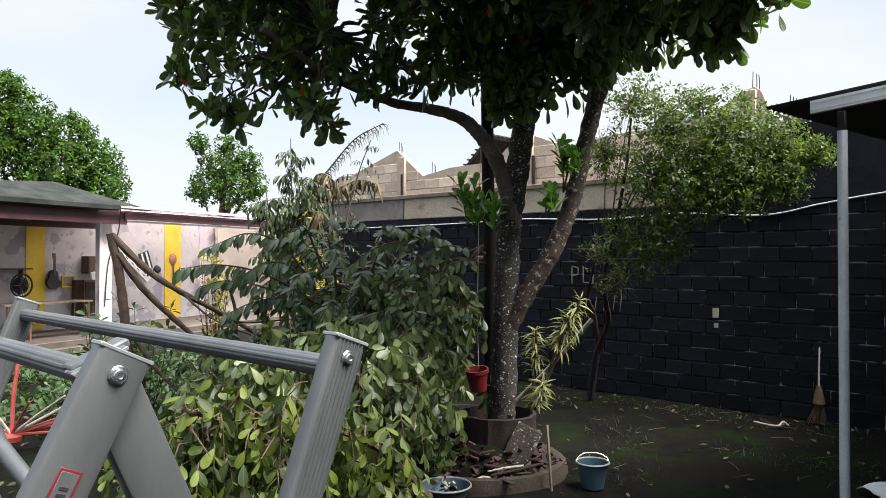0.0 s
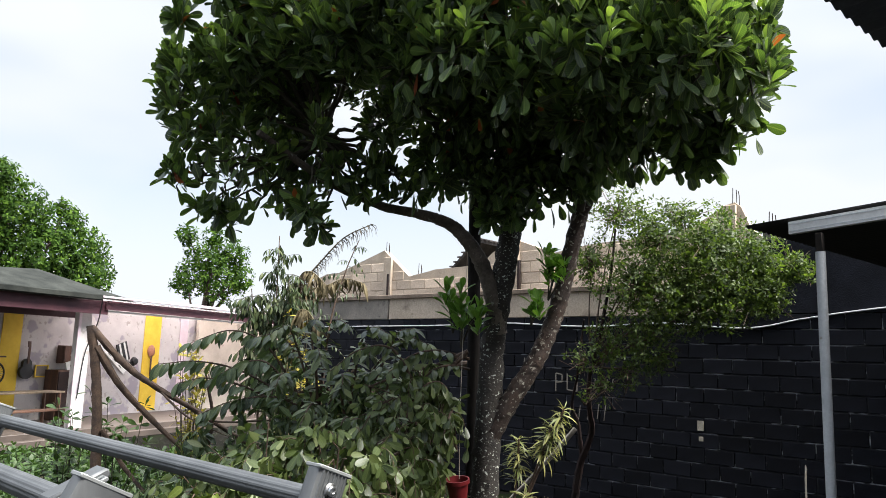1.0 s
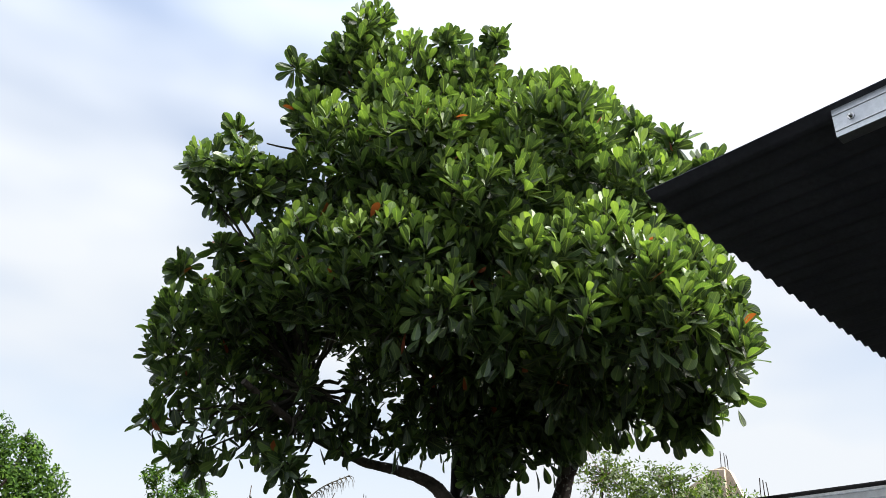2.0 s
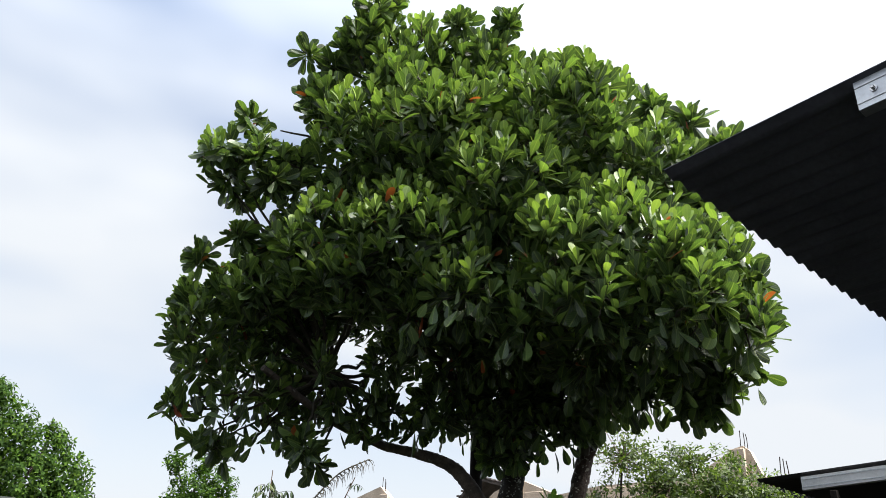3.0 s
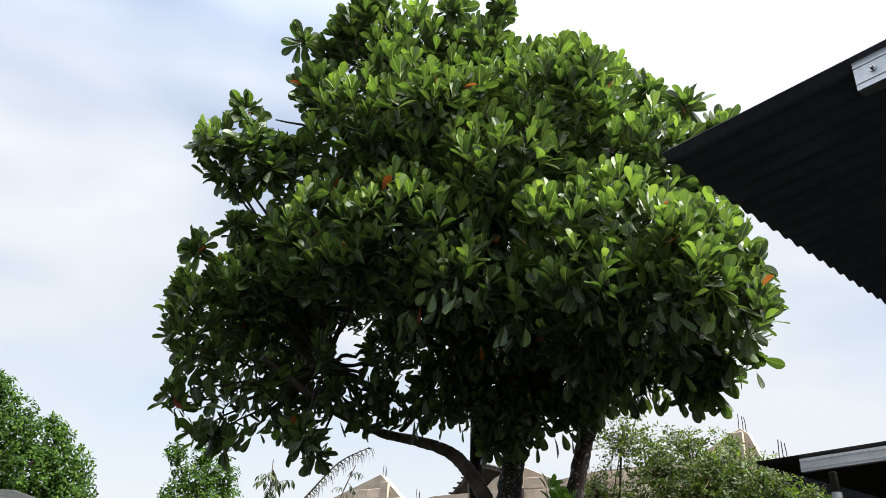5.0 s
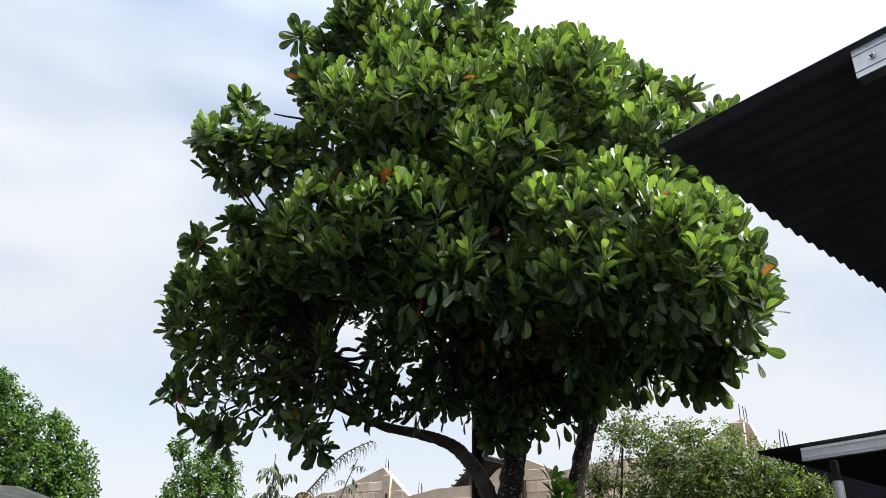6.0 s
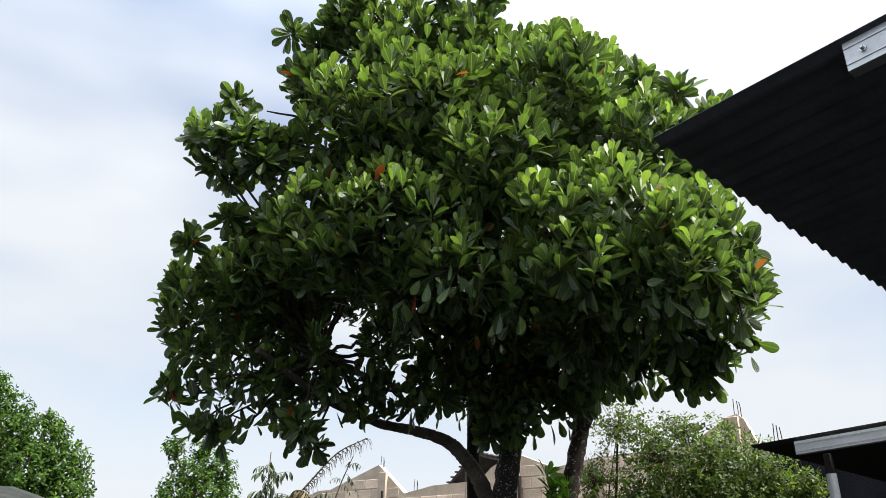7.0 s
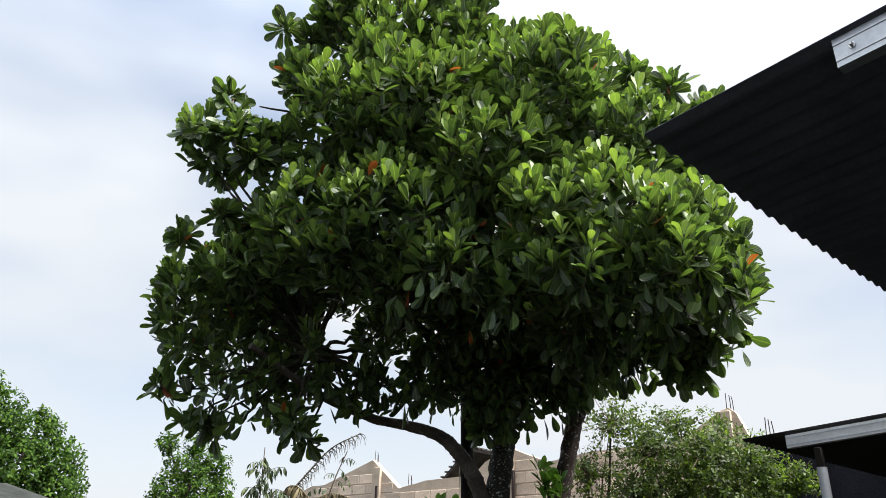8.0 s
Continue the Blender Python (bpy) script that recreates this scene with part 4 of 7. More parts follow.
def build_gables():
    ob = tagged(new("wall_gable"), "unfinished pale concrete block gable walls with bare tops", "wall", kind="structure")
    ob.location = WALL_O + WALL_N * GABLE_Q
    m = wall_pose(0, 0, GABLE_Q + 0.16)
    g = Geo()
    g.prism([(-s, z) for s, z in PROFILE] + [(0.4, 2.2), (-11.0, 2.2)], m, 0.13)
    part("wall_core", g, PALE_JOINT, ob)
    g = Geo()
    for s in (8.02, 4.85, 1.05):
        top = profile_height(s) - 0.03
        g.box(wall_pose(s, (top + 3.0) / 2, GABLE_Q - 0.005), (0.22, top - 3.0, 0.06), 0.006)
    part("pillar", g, PALE_JOINT, ob, "cast concrete pillar strip")
    g = Geo()
    for s in (7.98, 4.72):
        top = profile_height(s) - 0.35
        g.box(wall_pose(s, (top + 3.25) / 2, GABLE_Q - 0.03), (0.05, top - 3.25, 0.05), 0.004)
    part("reinforcing_cage", g, RUST, ob, "dark rusty steel left bare in the pillar")
    g = Geo()
    for s in (8.14, 4.97, 0.97, 5.95, 7.2):
        for k in range(3):
            z = profile_height(s)
            p = wall_pose(s - 0.05 + 0.05 * k, z - 0.1, GABLE_Q + 0.08 + 0.03 * (k % 2)).translation
            g.tube([p, p + Vector((0.004 * k, 0, 0.2)), p + Vector((0.012 * (k - 1), 0, 0.27 + 0.03 * k))], [0.006] * 3, 5)
    for k in range(3):
        p = wall_pose(0.42 + 0.05 * k, 3.75, GABLE_Q + 0.08).translation
        g.tube([p, p + Vector((0, 0, 0.3)), p + Vector((0.012 * (k - 1), 0, 0.44 + 0.03 * k))], [0.007] * 3, 5)
    part("rebar", g, RUST, ob, "thin rusty reinforcing bars")
    g = Geo()
    g.box(wall_pose(0.42, 3.88, GABLE_Q + 0.08), (0.34, 0.22, 0.15), 0.01)
    part("block_stub", g, TARP, ob, "dark weathered block left on the wall")
    return ob


gables = build_gables()


def build_far_roof():
    g = Geo()
    o = wall_pose(6.1, 0, 1.6).translation
    u, n = Vector(WALL_U), Vector(WALL_N)
    pts = [o + u * 0.85 + Vector((0, 0, 3.75)), o + u * 0.1 + Vector((0, 0, 4.42)), o - u * 0.75 + Vector((0, 0, 4.2))]
    a = [p - n * 0.2 for p in pts] + [p + n * 1.6 for p in pts]
    dz = Vector((0, 0, -0.07))
    v = [tuple(p) for p in a] + [tuple(p + dz) for p in a]
    f = [(0, 3, 4, 1), (1, 4, 5, 2), (6, 7, 10, 9), (7, 8, 11, 10), (0, 1, 7, 6), (1, 2, 8, 7), (3, 9, 10, 4), (4, 10, 11, 5), (0, 6, 9, 3), (2, 5, 11, 8)]
    g.add(v, f)
    rng = np.random.default_rng(8)
    for i in range(16):
        t = i / 15
        p = pts[0].lerp(pts[1], t) if i % 2 else pts[1].lerp(pts[2], t)
        g.bar(tuple(p - n * 0.25), tuple(p + n * 0.2), 0.08, 0.03)
    single("neighbour_roof", g, TARP, tuple(o), "small dark weathered tile roof behind the gables", "roof")
    g = Geo()
    g.box(wall_pose(6.05, 3.5, 1.9), (1.3, 1.0, 0.12), 0.005)
    single("neighbour_wall", g, BEAM, tuple(o), "grey plastered wall under a small roof", "wall")


build_far_roof()
# black upper wall behind the carport
g = Geo()
g.box(wall_pose(-2.5, 3.22, 0.085), (6.2, 0.95, 0.19), 0.004)
part("wall_core", g, BLACK_BLOCK, wall)
# white hose along the wall
g = Geo()
hose = [wall_pose(s, z, -0.02).translation for s, z in
        ((10.3, 2.6), (7.5, 2.61), (5.7, 2.62), (4.45, 2.65), (2.93, 2.59), (1.73, 2.63), (0.59, 2.56), (-0.1, 2.67), (-0.79, 2.77), (-2.5, 2.95))]
g.tube(smooth_path(hose, 10), 0.011, 8)
single("water_pipe", g, WHITE_PAINT, tuple(hose[5]), "thin white plastic water pipe sagging along the wall", "pipe")
# pale plaster patch and a chalk mark on the wall
g = Geo()
g.box(wall_pose(1.21, 1.27, -0.006), (0.085, 0.13, 0.012), 0.004)
g.box(wall_pose(1.205, 1.10, -0.006), (0.06, 0.06, 0.012), 0.004)
part("plaster_patch", g, STICK, wall, "small pale plaster patch")
g = Geo()
for a, b in (((3.45, 1.61), (3.45, 1.88)), ((3.45, 1.88), (3.34, 1.86)), ((3.34, 1.86), (3.34, 1.75)), ((3.34, 1.75), (3.45, 1.74)),
             ((3.25, 1.88), (3.25, 1.64)), ((3.25, 1.64), (3.08, 1.62)), ((3.08, 1.62), (3.08, 1.88))):
    pa, pb = wall_pose(a[0], a[1], -0.014).translation, wall_pose(b[0], b[1], -0.014).translation
    g.bar(tuple(pa), tuple(pb), 0.016, 0.004, 0.001, up=tuple(WALL_N))
part("chalk_mark", g, BEAM, wall, "faint chalked letters")
# worn strokes of the other chalked lines
for at, z0, z1 in ((2.80, 1.65, 1.82), (2.72, 1.65, 1.80), (2.60, 1.64, 1.82), (2.51, 1.66, 1.83), (3.21, 1.22, 1.44), (3.05, 1.21, 1.42), (2.90, 1.22, 1.44), (2.74, 1.24, 1.46), (2.63, 1.22, 1.46), (4.06, 1.93, 2.10), (3.92, 1.94, 2.08)):
    g = Geo()
    pa, pb = wall_pose(at, z0, -0.014).translation, wall_pose(at - 0.03, z1, -0.014).translation
    g.bar(tuple(pa), tuple(pb), 0.014, 0.004, 0.001, up=tuple(WALL_N))
    part("chalk_stroke", g, BEAM, wall)


# ---------------------------------------------------------------- long low house with a veranda
E0, EH, EB = Vector((-8.54, 14.03, 0)), Vector((0.421, 0.907, 0)).normalized(), Vector((-0.907, 0.421, 0)).normalized()


def hp(s, q, z):
    return E0 + EH * s + EB * q + Vector((0, 0, z))


def house_pose(s, q, z):
    """x along the house, y up, z towards the yard."""
    m = Matrix((EH, Vector((0, 0, 1)), -EB)).transposed().to_4x4()
    m.translation = hp(s, q, z)
    return m


def build_veranda_house():
    h = thing("veranda_house", hp(0, 0, 0), "low white house with an open veranda and yellow wall stripes", "house")
    g = Geo()
    g.box(house_pose(4.5, 2.7, 1.6), (18.0, 3.0, 0.14), 0.004)
    part("wall", g, LIMEWASH, h, "whitewashed wall with grey stains")
    for s, w in ((2.64, 0.5), (7.0, 0.62)):
        g = Geo()
        g.box(house_pose(s, 2.62, 1.65), (w, 2.7, 0.02), 0.003)
        part("wall_stripe", g, YELLOW, h, "bright yellow painted stripe")
    g = Geo()
    g.box(house_pose(8.25, 2.62, 1.65), (0.34, 2.7, 0.02), 0.003)
    part("wall_stripe", g, LILAC, h, "faded lilac painted stripe")
    g = Geo()
    g.box(house_pose(11.3, 2.5, 1.55), (5.2, 2.9, 0.12), 0.004)
    part("wall", g, BEIGE, h, "bare beige plaster wall")
    g = Geo()
    g.box(house_pose(4.5, 1.45, 0.12), (18.0, 0.26, 2.6), 0.01)
    g.box(house_pose(4.5, 0.12, 0.05), (18.0, 0.14, 0.3), 0.01)
    part("floor", g, HOUSE_FLOOR, h, "raised tiled veranda floor")
    g = Geo()
    g.box(house_pose(-0.1, 0.06, 2.93), (6.3, 0.30, 0.03), 0.004)
    part("fascia", g, MAROON, h, "maroon-painted fascia board")
    g = Geo()
    g.box(house_pose(8.1, 0.0, 3.0), (10.3, 0.21, 0.03), 0.004)
    part("fascia", g, MAROON, h)
    g = Geo()
    g.box(house_pose(-0.4, -0.13, 3.145), (6.2, 0.13, 0.10), 0.02)
    part("gutter", g, ROOF_GREY, h, "dark grey eave gutter")
    g = Geo()
    g.box(house_pose(7.95, -0.13, 3.165), (10.48, 0.045, 0.06), 0.008)
    part("eave_trim", g, LILAC, h, "faded pink eave trim")
    g = Geo()
    g.box(house_pose(6.2, 0.10, 2.865), (6.4, 0.045, 0.05), 0.004)
    part("beam", g, WHITE_PAINT, h, "thin white-painted beam")
    for a, b in ((4.9, 7.4), (6.6, 9.6)):
        g = Geo()
        g.bar(tuple(hp(a, 0.0, 3.215)), tuple(hp(b, 0.35, 3.235)), 0.06, 0.03)
        part("batten", g, LILAC, h, "pale roof batten")
    g = Geo()
    g.box(house_pose(2.2, 1.5, 2.80), (2.4, 0.16, 0.08), 0.004)
    part("beam", g, MAROON, h, "maroon-painted tie beam")
    g = Geo()
    g.box(house_pose(2.8, 0.5, 1.55), (0.30, 2.7, 0.2), 0.008)
    post = part("post", g, LIMEWASH, h, "whitewashed square veranda post")
    g = Geo()
    g.box(house_pose(2.62, 0.385, 1.55), (0.07, 2.7, 0.03), 0.004)
    part("edge_strip", g, LILAC, post)
    for s0, s1, mat, lab in ((-4.5, 2.3, ROOF_GREY, "dark weathered sheet roof"), (2.3, 13.5, ROOF_PALE, "pale milky translucent roof sheets")):
        part("roof_sheet", corrugated(hp(s0, -0.15, 3.10), EH, EB + Vector((0, 0, 0.06)), s1 - s0, 5.2, 0.15, 0.03), mat, h, lab)
    g = Geo()
    pk = [hp(-5, 0.2, 3.16), hp(3.9, 0.2, 3.18), hp(2.8, 2.2, 3.85), hp(-2.5, 2.2, 3.2), hp(4.2, 4.5, 3.3), hp(-5, 4.5, 3.2)]
    v = [tuple(p) for p in pk] + [tuple(p - Vector((0, 0, 0.05))) for p in pk]
    f = [(0, 1, 2, 3), (1, 4, 2), (3, 2, 4, 5)]
    f += [tuple(6 + i for i in q[::-1]) for q in f] + [(0, 6, 7, 1), (1, 7, 10, 4), (4, 10, 11, 5), (5, 11, 9, 3), (3, 9, 6, 0)]
    g.add(v, f)
    part("hip_roof", g, ROOF_GREY, h, "dark mossy hipped roof", smooth=False)
    rng = np.random.default_rng(5)
    for i in range(5):
        g = Geo()
        s = 3.0 + 1.6 * i + rng.uniform(-0.3, 0.3)
        g.bar(tuple(hp(s, 0.1, 3.19)), tuple(hp(s + rng.uniform(1.0, 2.2), rng.uniform(0.2, 0.8), 3.22)), 0.05, 0.03)
        part("batten", g, DARK_WOOD if i % 2 else ROOF_GREY, h)
    return h


build_veranda_house()


def build_wall_hung():
    # guitar
    s, q = 3.05, 2.585
    g = Geo()
    out = []
    for k in range(28):
        a = 2 * math.pi * k / 28
        y = math.cos(a) * 0.24
        w = 0.165 * math.sin(a) * (1.0 + (0.18 if y < 0 else -0.12)) * (1 - 0.22 * math.exp(-((y - 0.05) / 0.07) ** 2))
        out.append((w, y))
    gt = thing("guitar", hp(s, q, 1.24), "black acoustic guitar hanging on the white wall", "guitar")
    g.prism(out, house_pose(s, q, 1.48), 0.09)
    part("body", g, BLACK_PAINT, gt)
    g = Geo()
    g.bar(tuple(hp(s, q - 0.10, 1.60)), tuple(hp(s, q - 0.10, 2.0)), 0.055, 0.025, up=tuple(EB))
    g.bar(tuple(hp(s, q - 0.09, 1.99)), tuple(hp(s, q - 0.07, 2.13)), 0.085, 0.02, up=tuple(EB))
    part("neck", g, DARK_WOOD, gt)
    # shelf with an electric fan on it
    g = Geo()
    g.box(house_pose(1.75, 2.45, 1.76), (1.2, 0.035, 0.3), 0.004)
    g.box(house_pose(1.3, 2.52, 1.66), (0.03, 0.18, 0.14), 0.004)
    g.box(house_pose(2.2, 2.52, 1.66), (0.03, 0.18, 0.14), 0.004)
    single("wall_shelf", g, DARK_WOOD, hp(1.75, 2.45, 1.6), "dark wooden wall shelf on brackets", "shelf")
    fan = thing("electric_fan", hp(2.0, 2.3, 0.25), "black standing fan beside the veranda wall", "fan")
    g = Geo()
    g.lathe(hp(2.0, 2.3, 0.25), [(0.19, 0), (0.19, 0.02), (0.05, 0.05), (0.018, 0.06), (0.018, 1.1)], 20)
    part("stand", g, BLACK_PAINT, fan)
    rim = [hp(2.0 + 0.26 * math.cos(a), 2.2, 1.38 + 0.26 * math.sin(a)) for a in np.linspace(0, 2 * math.pi, 33)]
    g = Geo()
    g.tube(rim, 0.022, 6)
    for k in range(12):
        a = math.pi * k / 12
        c, d = math.cos(a) * 0.26, math.sin(a) * 0.26
        g.tube([hp(2.0 - c, 2.17, 1.38 - d), hp(2.0, 2.13, 1.38), hp(2.0 + c, 2.17, 1.38 + d)], 0.006, 4)
    part("guard", g, BLACK_PAINT, fan)
    g = Geo()
    g.lathe(hp(2.0, 2.26, 1.38), [(0.05, -0.06), (0.13, -0.02), (0.20, 0.0), (0.20, 0.02), (0.05, 0.03)], 20, Matrix((EH, Vector((0, 0, 1)), -EB)).transposed())
    part("motor", g, BLACK_PAINT, fan)
    for k in range(4):
        a = math.pi / 2 * k
        g = Geo()
        g.bar(hp(2.0, 2.2, 1.38), hp(2.0 + 0.2 * math.cos(a), 2.2, 1.38 + 0.2 * math.sin(a)), 0.012, 0.11, up=tuple(EB))
        part("blade", g, PALE_PLASTIC, fan, "pale plastic fan blade")
    g = Geo()
    g.lathe(hp(2.0, 2.19, 1.38) - EB * 0.0, [(0.055, -0.05), (0.06, 0.0), (0.045, 0.05)], 14, Matrix((EH, Vector((0, 0, 1)), -EB)).transposed())
    part("hub", g, PALE_PLASTIC, fan)
    # wall cabinet and the dark cupboard below it
    cab = thing("wall_cabinet", hp(4.1, 2.4, 1.6), "small dark brown wooden wall cabinet", "cabinet")
    g = Geo()
    g.box(house_pose(4.1, 2.47, 1.84), (0.42, 0.44, 0.26), 0.006)
    part("body", g, DARK_WOOD, cab)
    for k in (-1, 1):
        g = Geo()
        g.box(house_pose(4.1 + 0.105 * k, 2.33, 1.84), (0.195, 0.41, 0.02), 0.004)
        d = part("door", g, DARK_WOOD, cab)
        g = Geo()
        g.box(house_pose(4.1 + 0.03 * k, 2.312, 1.82), (0.012, 0.06, 0.015), 0.003)
        part("handle", g, STEEL, d)
    cup = thing("cupboard", hp(3.95, 2.3, 0.25), "tall dark brown wooden cupboard against the wall", "cupboard")
    g = Geo()
    g.box(house_pose(3.95, 2.35, 0.86), (0.7, 1.2, 0.45), 0.008)
    part("body", g, DARK_WOOD, cup)
    for k in (-1, 1):
        g = Geo()
        g.box(house_pose(3.95 + 0.17 * k, 2.115, 0.88), (0.32, 1.08, 0.02), 0.005)
        d = part("door", g, RUST, cup)
        g = Geo()
        g.lathe(hp(3.95 + 0.04 * k, 2.09, 0.9), [(0.012, 0), (0.016, 0.015), (0.004, 0.02)], 8, Matrix((EH, Vector((0, 0, 1)), -EB)).transposed())
        part("knob", g, STEEL, d)
    g = Geo()
    g.box(house_pose(4.02, 2.2, 1.58) @ pose(0, 0, 0, 0, 0, 14), (0.32, 0.2, 0.04), 0.003)
    single("notepad", g, PAPER, hp(4.02, 2.2, 1.46), "pale paper notepad leaning on the cupboard", "notepad")
    pic = thing("picture_frame", hp(3.5, 2.58, 1.3), "small yellow-framed picture on the wall", "picture")
    g = Geo()
    for ds, dz, w, hh in ((0, 0.135, 0.36, 0.035), (0, -0.135, 0.36, 0.035), (-0.165, 0, 0.035, 0.30), (0.165, 0, 0.035, 0.30)):
        g.box(house_pose(3.5 + ds, 2.58, 1.42 + dz), (w, hh, 0.03), 0.004)
    part("frame", g, YELLOW, pic)
    g = Geo()
    g.box(house_pose(3.5, 2.60, 1.42), (0.31, 0.25, 0.02), 0.002)
    part("print", g, BEAM, pic, "grey-green print")
    # long table with clutter
    tb = thing("veranda_table", hp(2.6, 1.6, 0.25), "plain pale wooden table on the veranda", "table")
    g = Geo()
    g.box(house_pose(2.2, 1.75, 0.98), (2.2, 0.04, 0.6), 0.005)
    part("tabletop", g, PALE_WOOD, tb)
    for a in (1.2, 3.2):
        for b in (1.5, 2.0):
            g = Geo()
            g.bar(hp(a, b, 0.25), hp(a, b, 0.96), 0.06, 0.06)
            part("leg", g, DARK_WOOD, tb)
    bench = thing("veranda_bench", hp(3.0, 1.0, 0.25), "low dark wooden bench on the veranda", "bench")
    g = Geo()
    g.box(house_pose(2.1, 1.05, 0.62), (2.0, 0.04, 0.34), 0.005)
    part("seat", g, DARK_WOOD, bench)
    for a in (1.3, 2.9):
        g = Geo()
        g.box(house_pose(a, 1.05, 0.42), (0.05, 0.36, 0.3), 0.004)
        part("leg", g, DARK_WOOD, bench)
    # ornaments on the long wall
    orn = thing("wall_ladle", hp(6.98, 2.6, 1.3), "large brown wooden ladle hung on a yellow stripe", "ornament")
    g = Geo()
    g.lathe(hp(6.98, 2.59, 1.98), [(0.001, 0.05), (0.10, 0.04), (0.145, 0.0), (0.10, -0.02), (0.001, -0.02)], 18, Matrix((EH, Vector((0, 0, 1)) * 1.2, -EB)).transposed())
    part("bowl", g, LADLE_WOOD, orn)
    g = Geo()
    g.bar(hp(6.98, 2.57, 1.86), hp(6.98, 2.57, 1.28), 0.05, 0.02, up=tuple(EB))
    part("handle", g, DARK_WOOD, orn)
    dec = thing("wall_panel", hp(5.9, 2.59, 1.6), "dark tilted panel with pale bands hung on the wall", "panel")
    m = house_pose(5.95, 2.58, 1.93) @ pose(0, 0, 0, 0, 0, 20)
    g = Geo()
    g.box(m, (0.36, 0.52, 0.03), 0.004)
    part("board", g, BLACK_PAINT, dec)
    for k in (-1, 1):
        g = Geo()
        g.box(m @ pose(0.08 * k, 0, 0.02), (0.06, 0.5, 0.012), 0.003)
        part("band", g, PAPER, dec, "pale band")
    g = Geo()
    g.lathe(hp(6.35, 2.57, 1.68), [(0.001, 0.09), (0.09, 0.07), (0.13, 0.0), (0.12, -0.02)], 16, Matrix((EH, Vector((0, 0, 1)), -EB)).transposed())
    single("wall_gong", g, BLACK_PAINT, hp(6.35, 2.57, 1.5), "round black dish hung on the white wall", "ornament")
    ban = thing("wall_banner", hp(5.2, 2.59, 1.5), "white tilted signboard with rows of unreadable dark marks", "sign")
    m = house_pose(5.62, 2.585, 1.82) @ pose(0, 0, 0, 0, 0, -40)
    g = Geo()
    g.box(m, (1.25, 0.24, 0.02), 0.003)
    part("board", g, PAPER, ban)
    for k in range(9):
        g = Geo()
        g.box(m @ pose(-0.5 + 0.125 * k, 0.035, 0.014), (0.07, 0.05, 0.006), 0.001)
        part("bar", g, BLACK_PAINT, ban)
        if k % 2:
            g = Geo()
            g.box(m @ pose(-0.5 + 0.125 * k, -0.05, 0.014), (0.10, 0.02, 0.006), 0.001)
            part("bar", g, BLACK_PAINT, ban)
    g = Geo()
    g.box(house_pose(6.4, 0.40, 2.95) @ pose(0, 0, 0, -15), (0.26, 0.16, 0.10), 0.01)
    lamp = single("flood_light", g, BEAM, hp(6.4, 0.4, 2.87), "small grey flood light under the eave", "lamp")
    g = Geo()
    g.tube(smooth_path([hp(2.75, -0.1, 3.14), hp(2.85, 0.1, 2.6), hp(2.8, 0.35, 1.9), hp(2.72, 0.37, 0.9)], 8), 0.014, 6)
    single("cable", g, BLACK_PAINT, hp(2.8, 0.3, 0.9), "dark cable hanging down the veranda post", "cable")


build_wall_hung()


# ---------------------------------------------------------------- trees far behind
FAR_LEAF = leaf_shape([0.03, 0.18, 0.25, 0.21, 0.03], 0.2, 0.3, 0.0)


def build_far_tree(base, top, blobs, label, seed, density, size, mat=None):
    rng = np.random.default_rng(seed)
    t = thing("background_tree", base, label, "tree")
    g = Geo()
    mid = (np.array(base) + np.array(top)) / 2 + rng.normal(0, 0.15, 3)
    limb(g, [base, mid, top], 0.2, 0.07, 8, 0.06, seed)
    part("trunk", g, BARK_BROWN, t)
    for k, (x, y, z, r) in enumerate(blobs):
        g = Geo()
        s = np.array(base) * 0.35 + np.array(top) * 0.65
        limb(g, [s, (s + (x, y, z)) / 2 + rng.normal(0, 0.2, 3), (x, y, z)], 0.07, 0.015, 6, 0.05, k, 6)
        part("limb", g, BARK_BROWN, t)
    pts, nrm = blob_points(blobs, density, rng, 0.75, (0.55, 1.2))
    fr, po, sc = rosettes(pts, unit(nrm + np.array([0, 0, 0.5]) + rng.normal(0, 0.35, nrm.shape)), rng, (5, 9), (30, 110), size, 0.3)
    g = Geo()
    g.leaves(FAR_LEAF, fr, po, sc)
    part("crown", g, mat or LEAF_FAR, t, "fresh green leaves in loose clumps", kind="stuff")


build_far_tree((-12.6, 22.6, 0), (-12.8, 22.4, 5.2),
               [(-13.4, 21.9, 6.7, 0.9), (-12.9, 22.3, 6.0, 1.0), (-11.9, 22.9, 5.6, 0.9), (-11.1, 23.3, 5.0, 0.75), (-12.2, 22.6, 4.8, 1.1),
                (-13.9, 21.8, 5.6, 1.2), (-10.9, 23.4, 4.3, 0.7), (-13.2, 22.0, 7.3, 0.4), (-11.7, 23.0, 6.2, 0.4)],
               "broad fresh green tree behind the house roof", 21, 40, (0.10, 0.18))
build_far_tree((-7.4, 24.8, 0), (-7.4, 24.8, 4.8),
               [(-7.6, 24.7, 5.1, 0.65), (-8.2, 24.4, 5.9, 0.35), (-6.8, 24.9, 5.3, 0.55), (-7.1, 24.8, 4.4, 0.7), (-8.1, 24.5, 4.4, 0.55), (-6.5, 25.0, 4.5, 0.5), (-7.4, 24.8, 5.9, 0.35)],
               "slender young green tree with open branches", 22, 34, (0.09, 0.16))


# ---------------------------------------------------------------- fine-leaved bush by the wall
SMALL_LEAF = leaf_shape([0.04, 0.22, 0.27, 0.18, 0.02], 0.2, 0.15, 0.0)


BUSH_K = 1.12


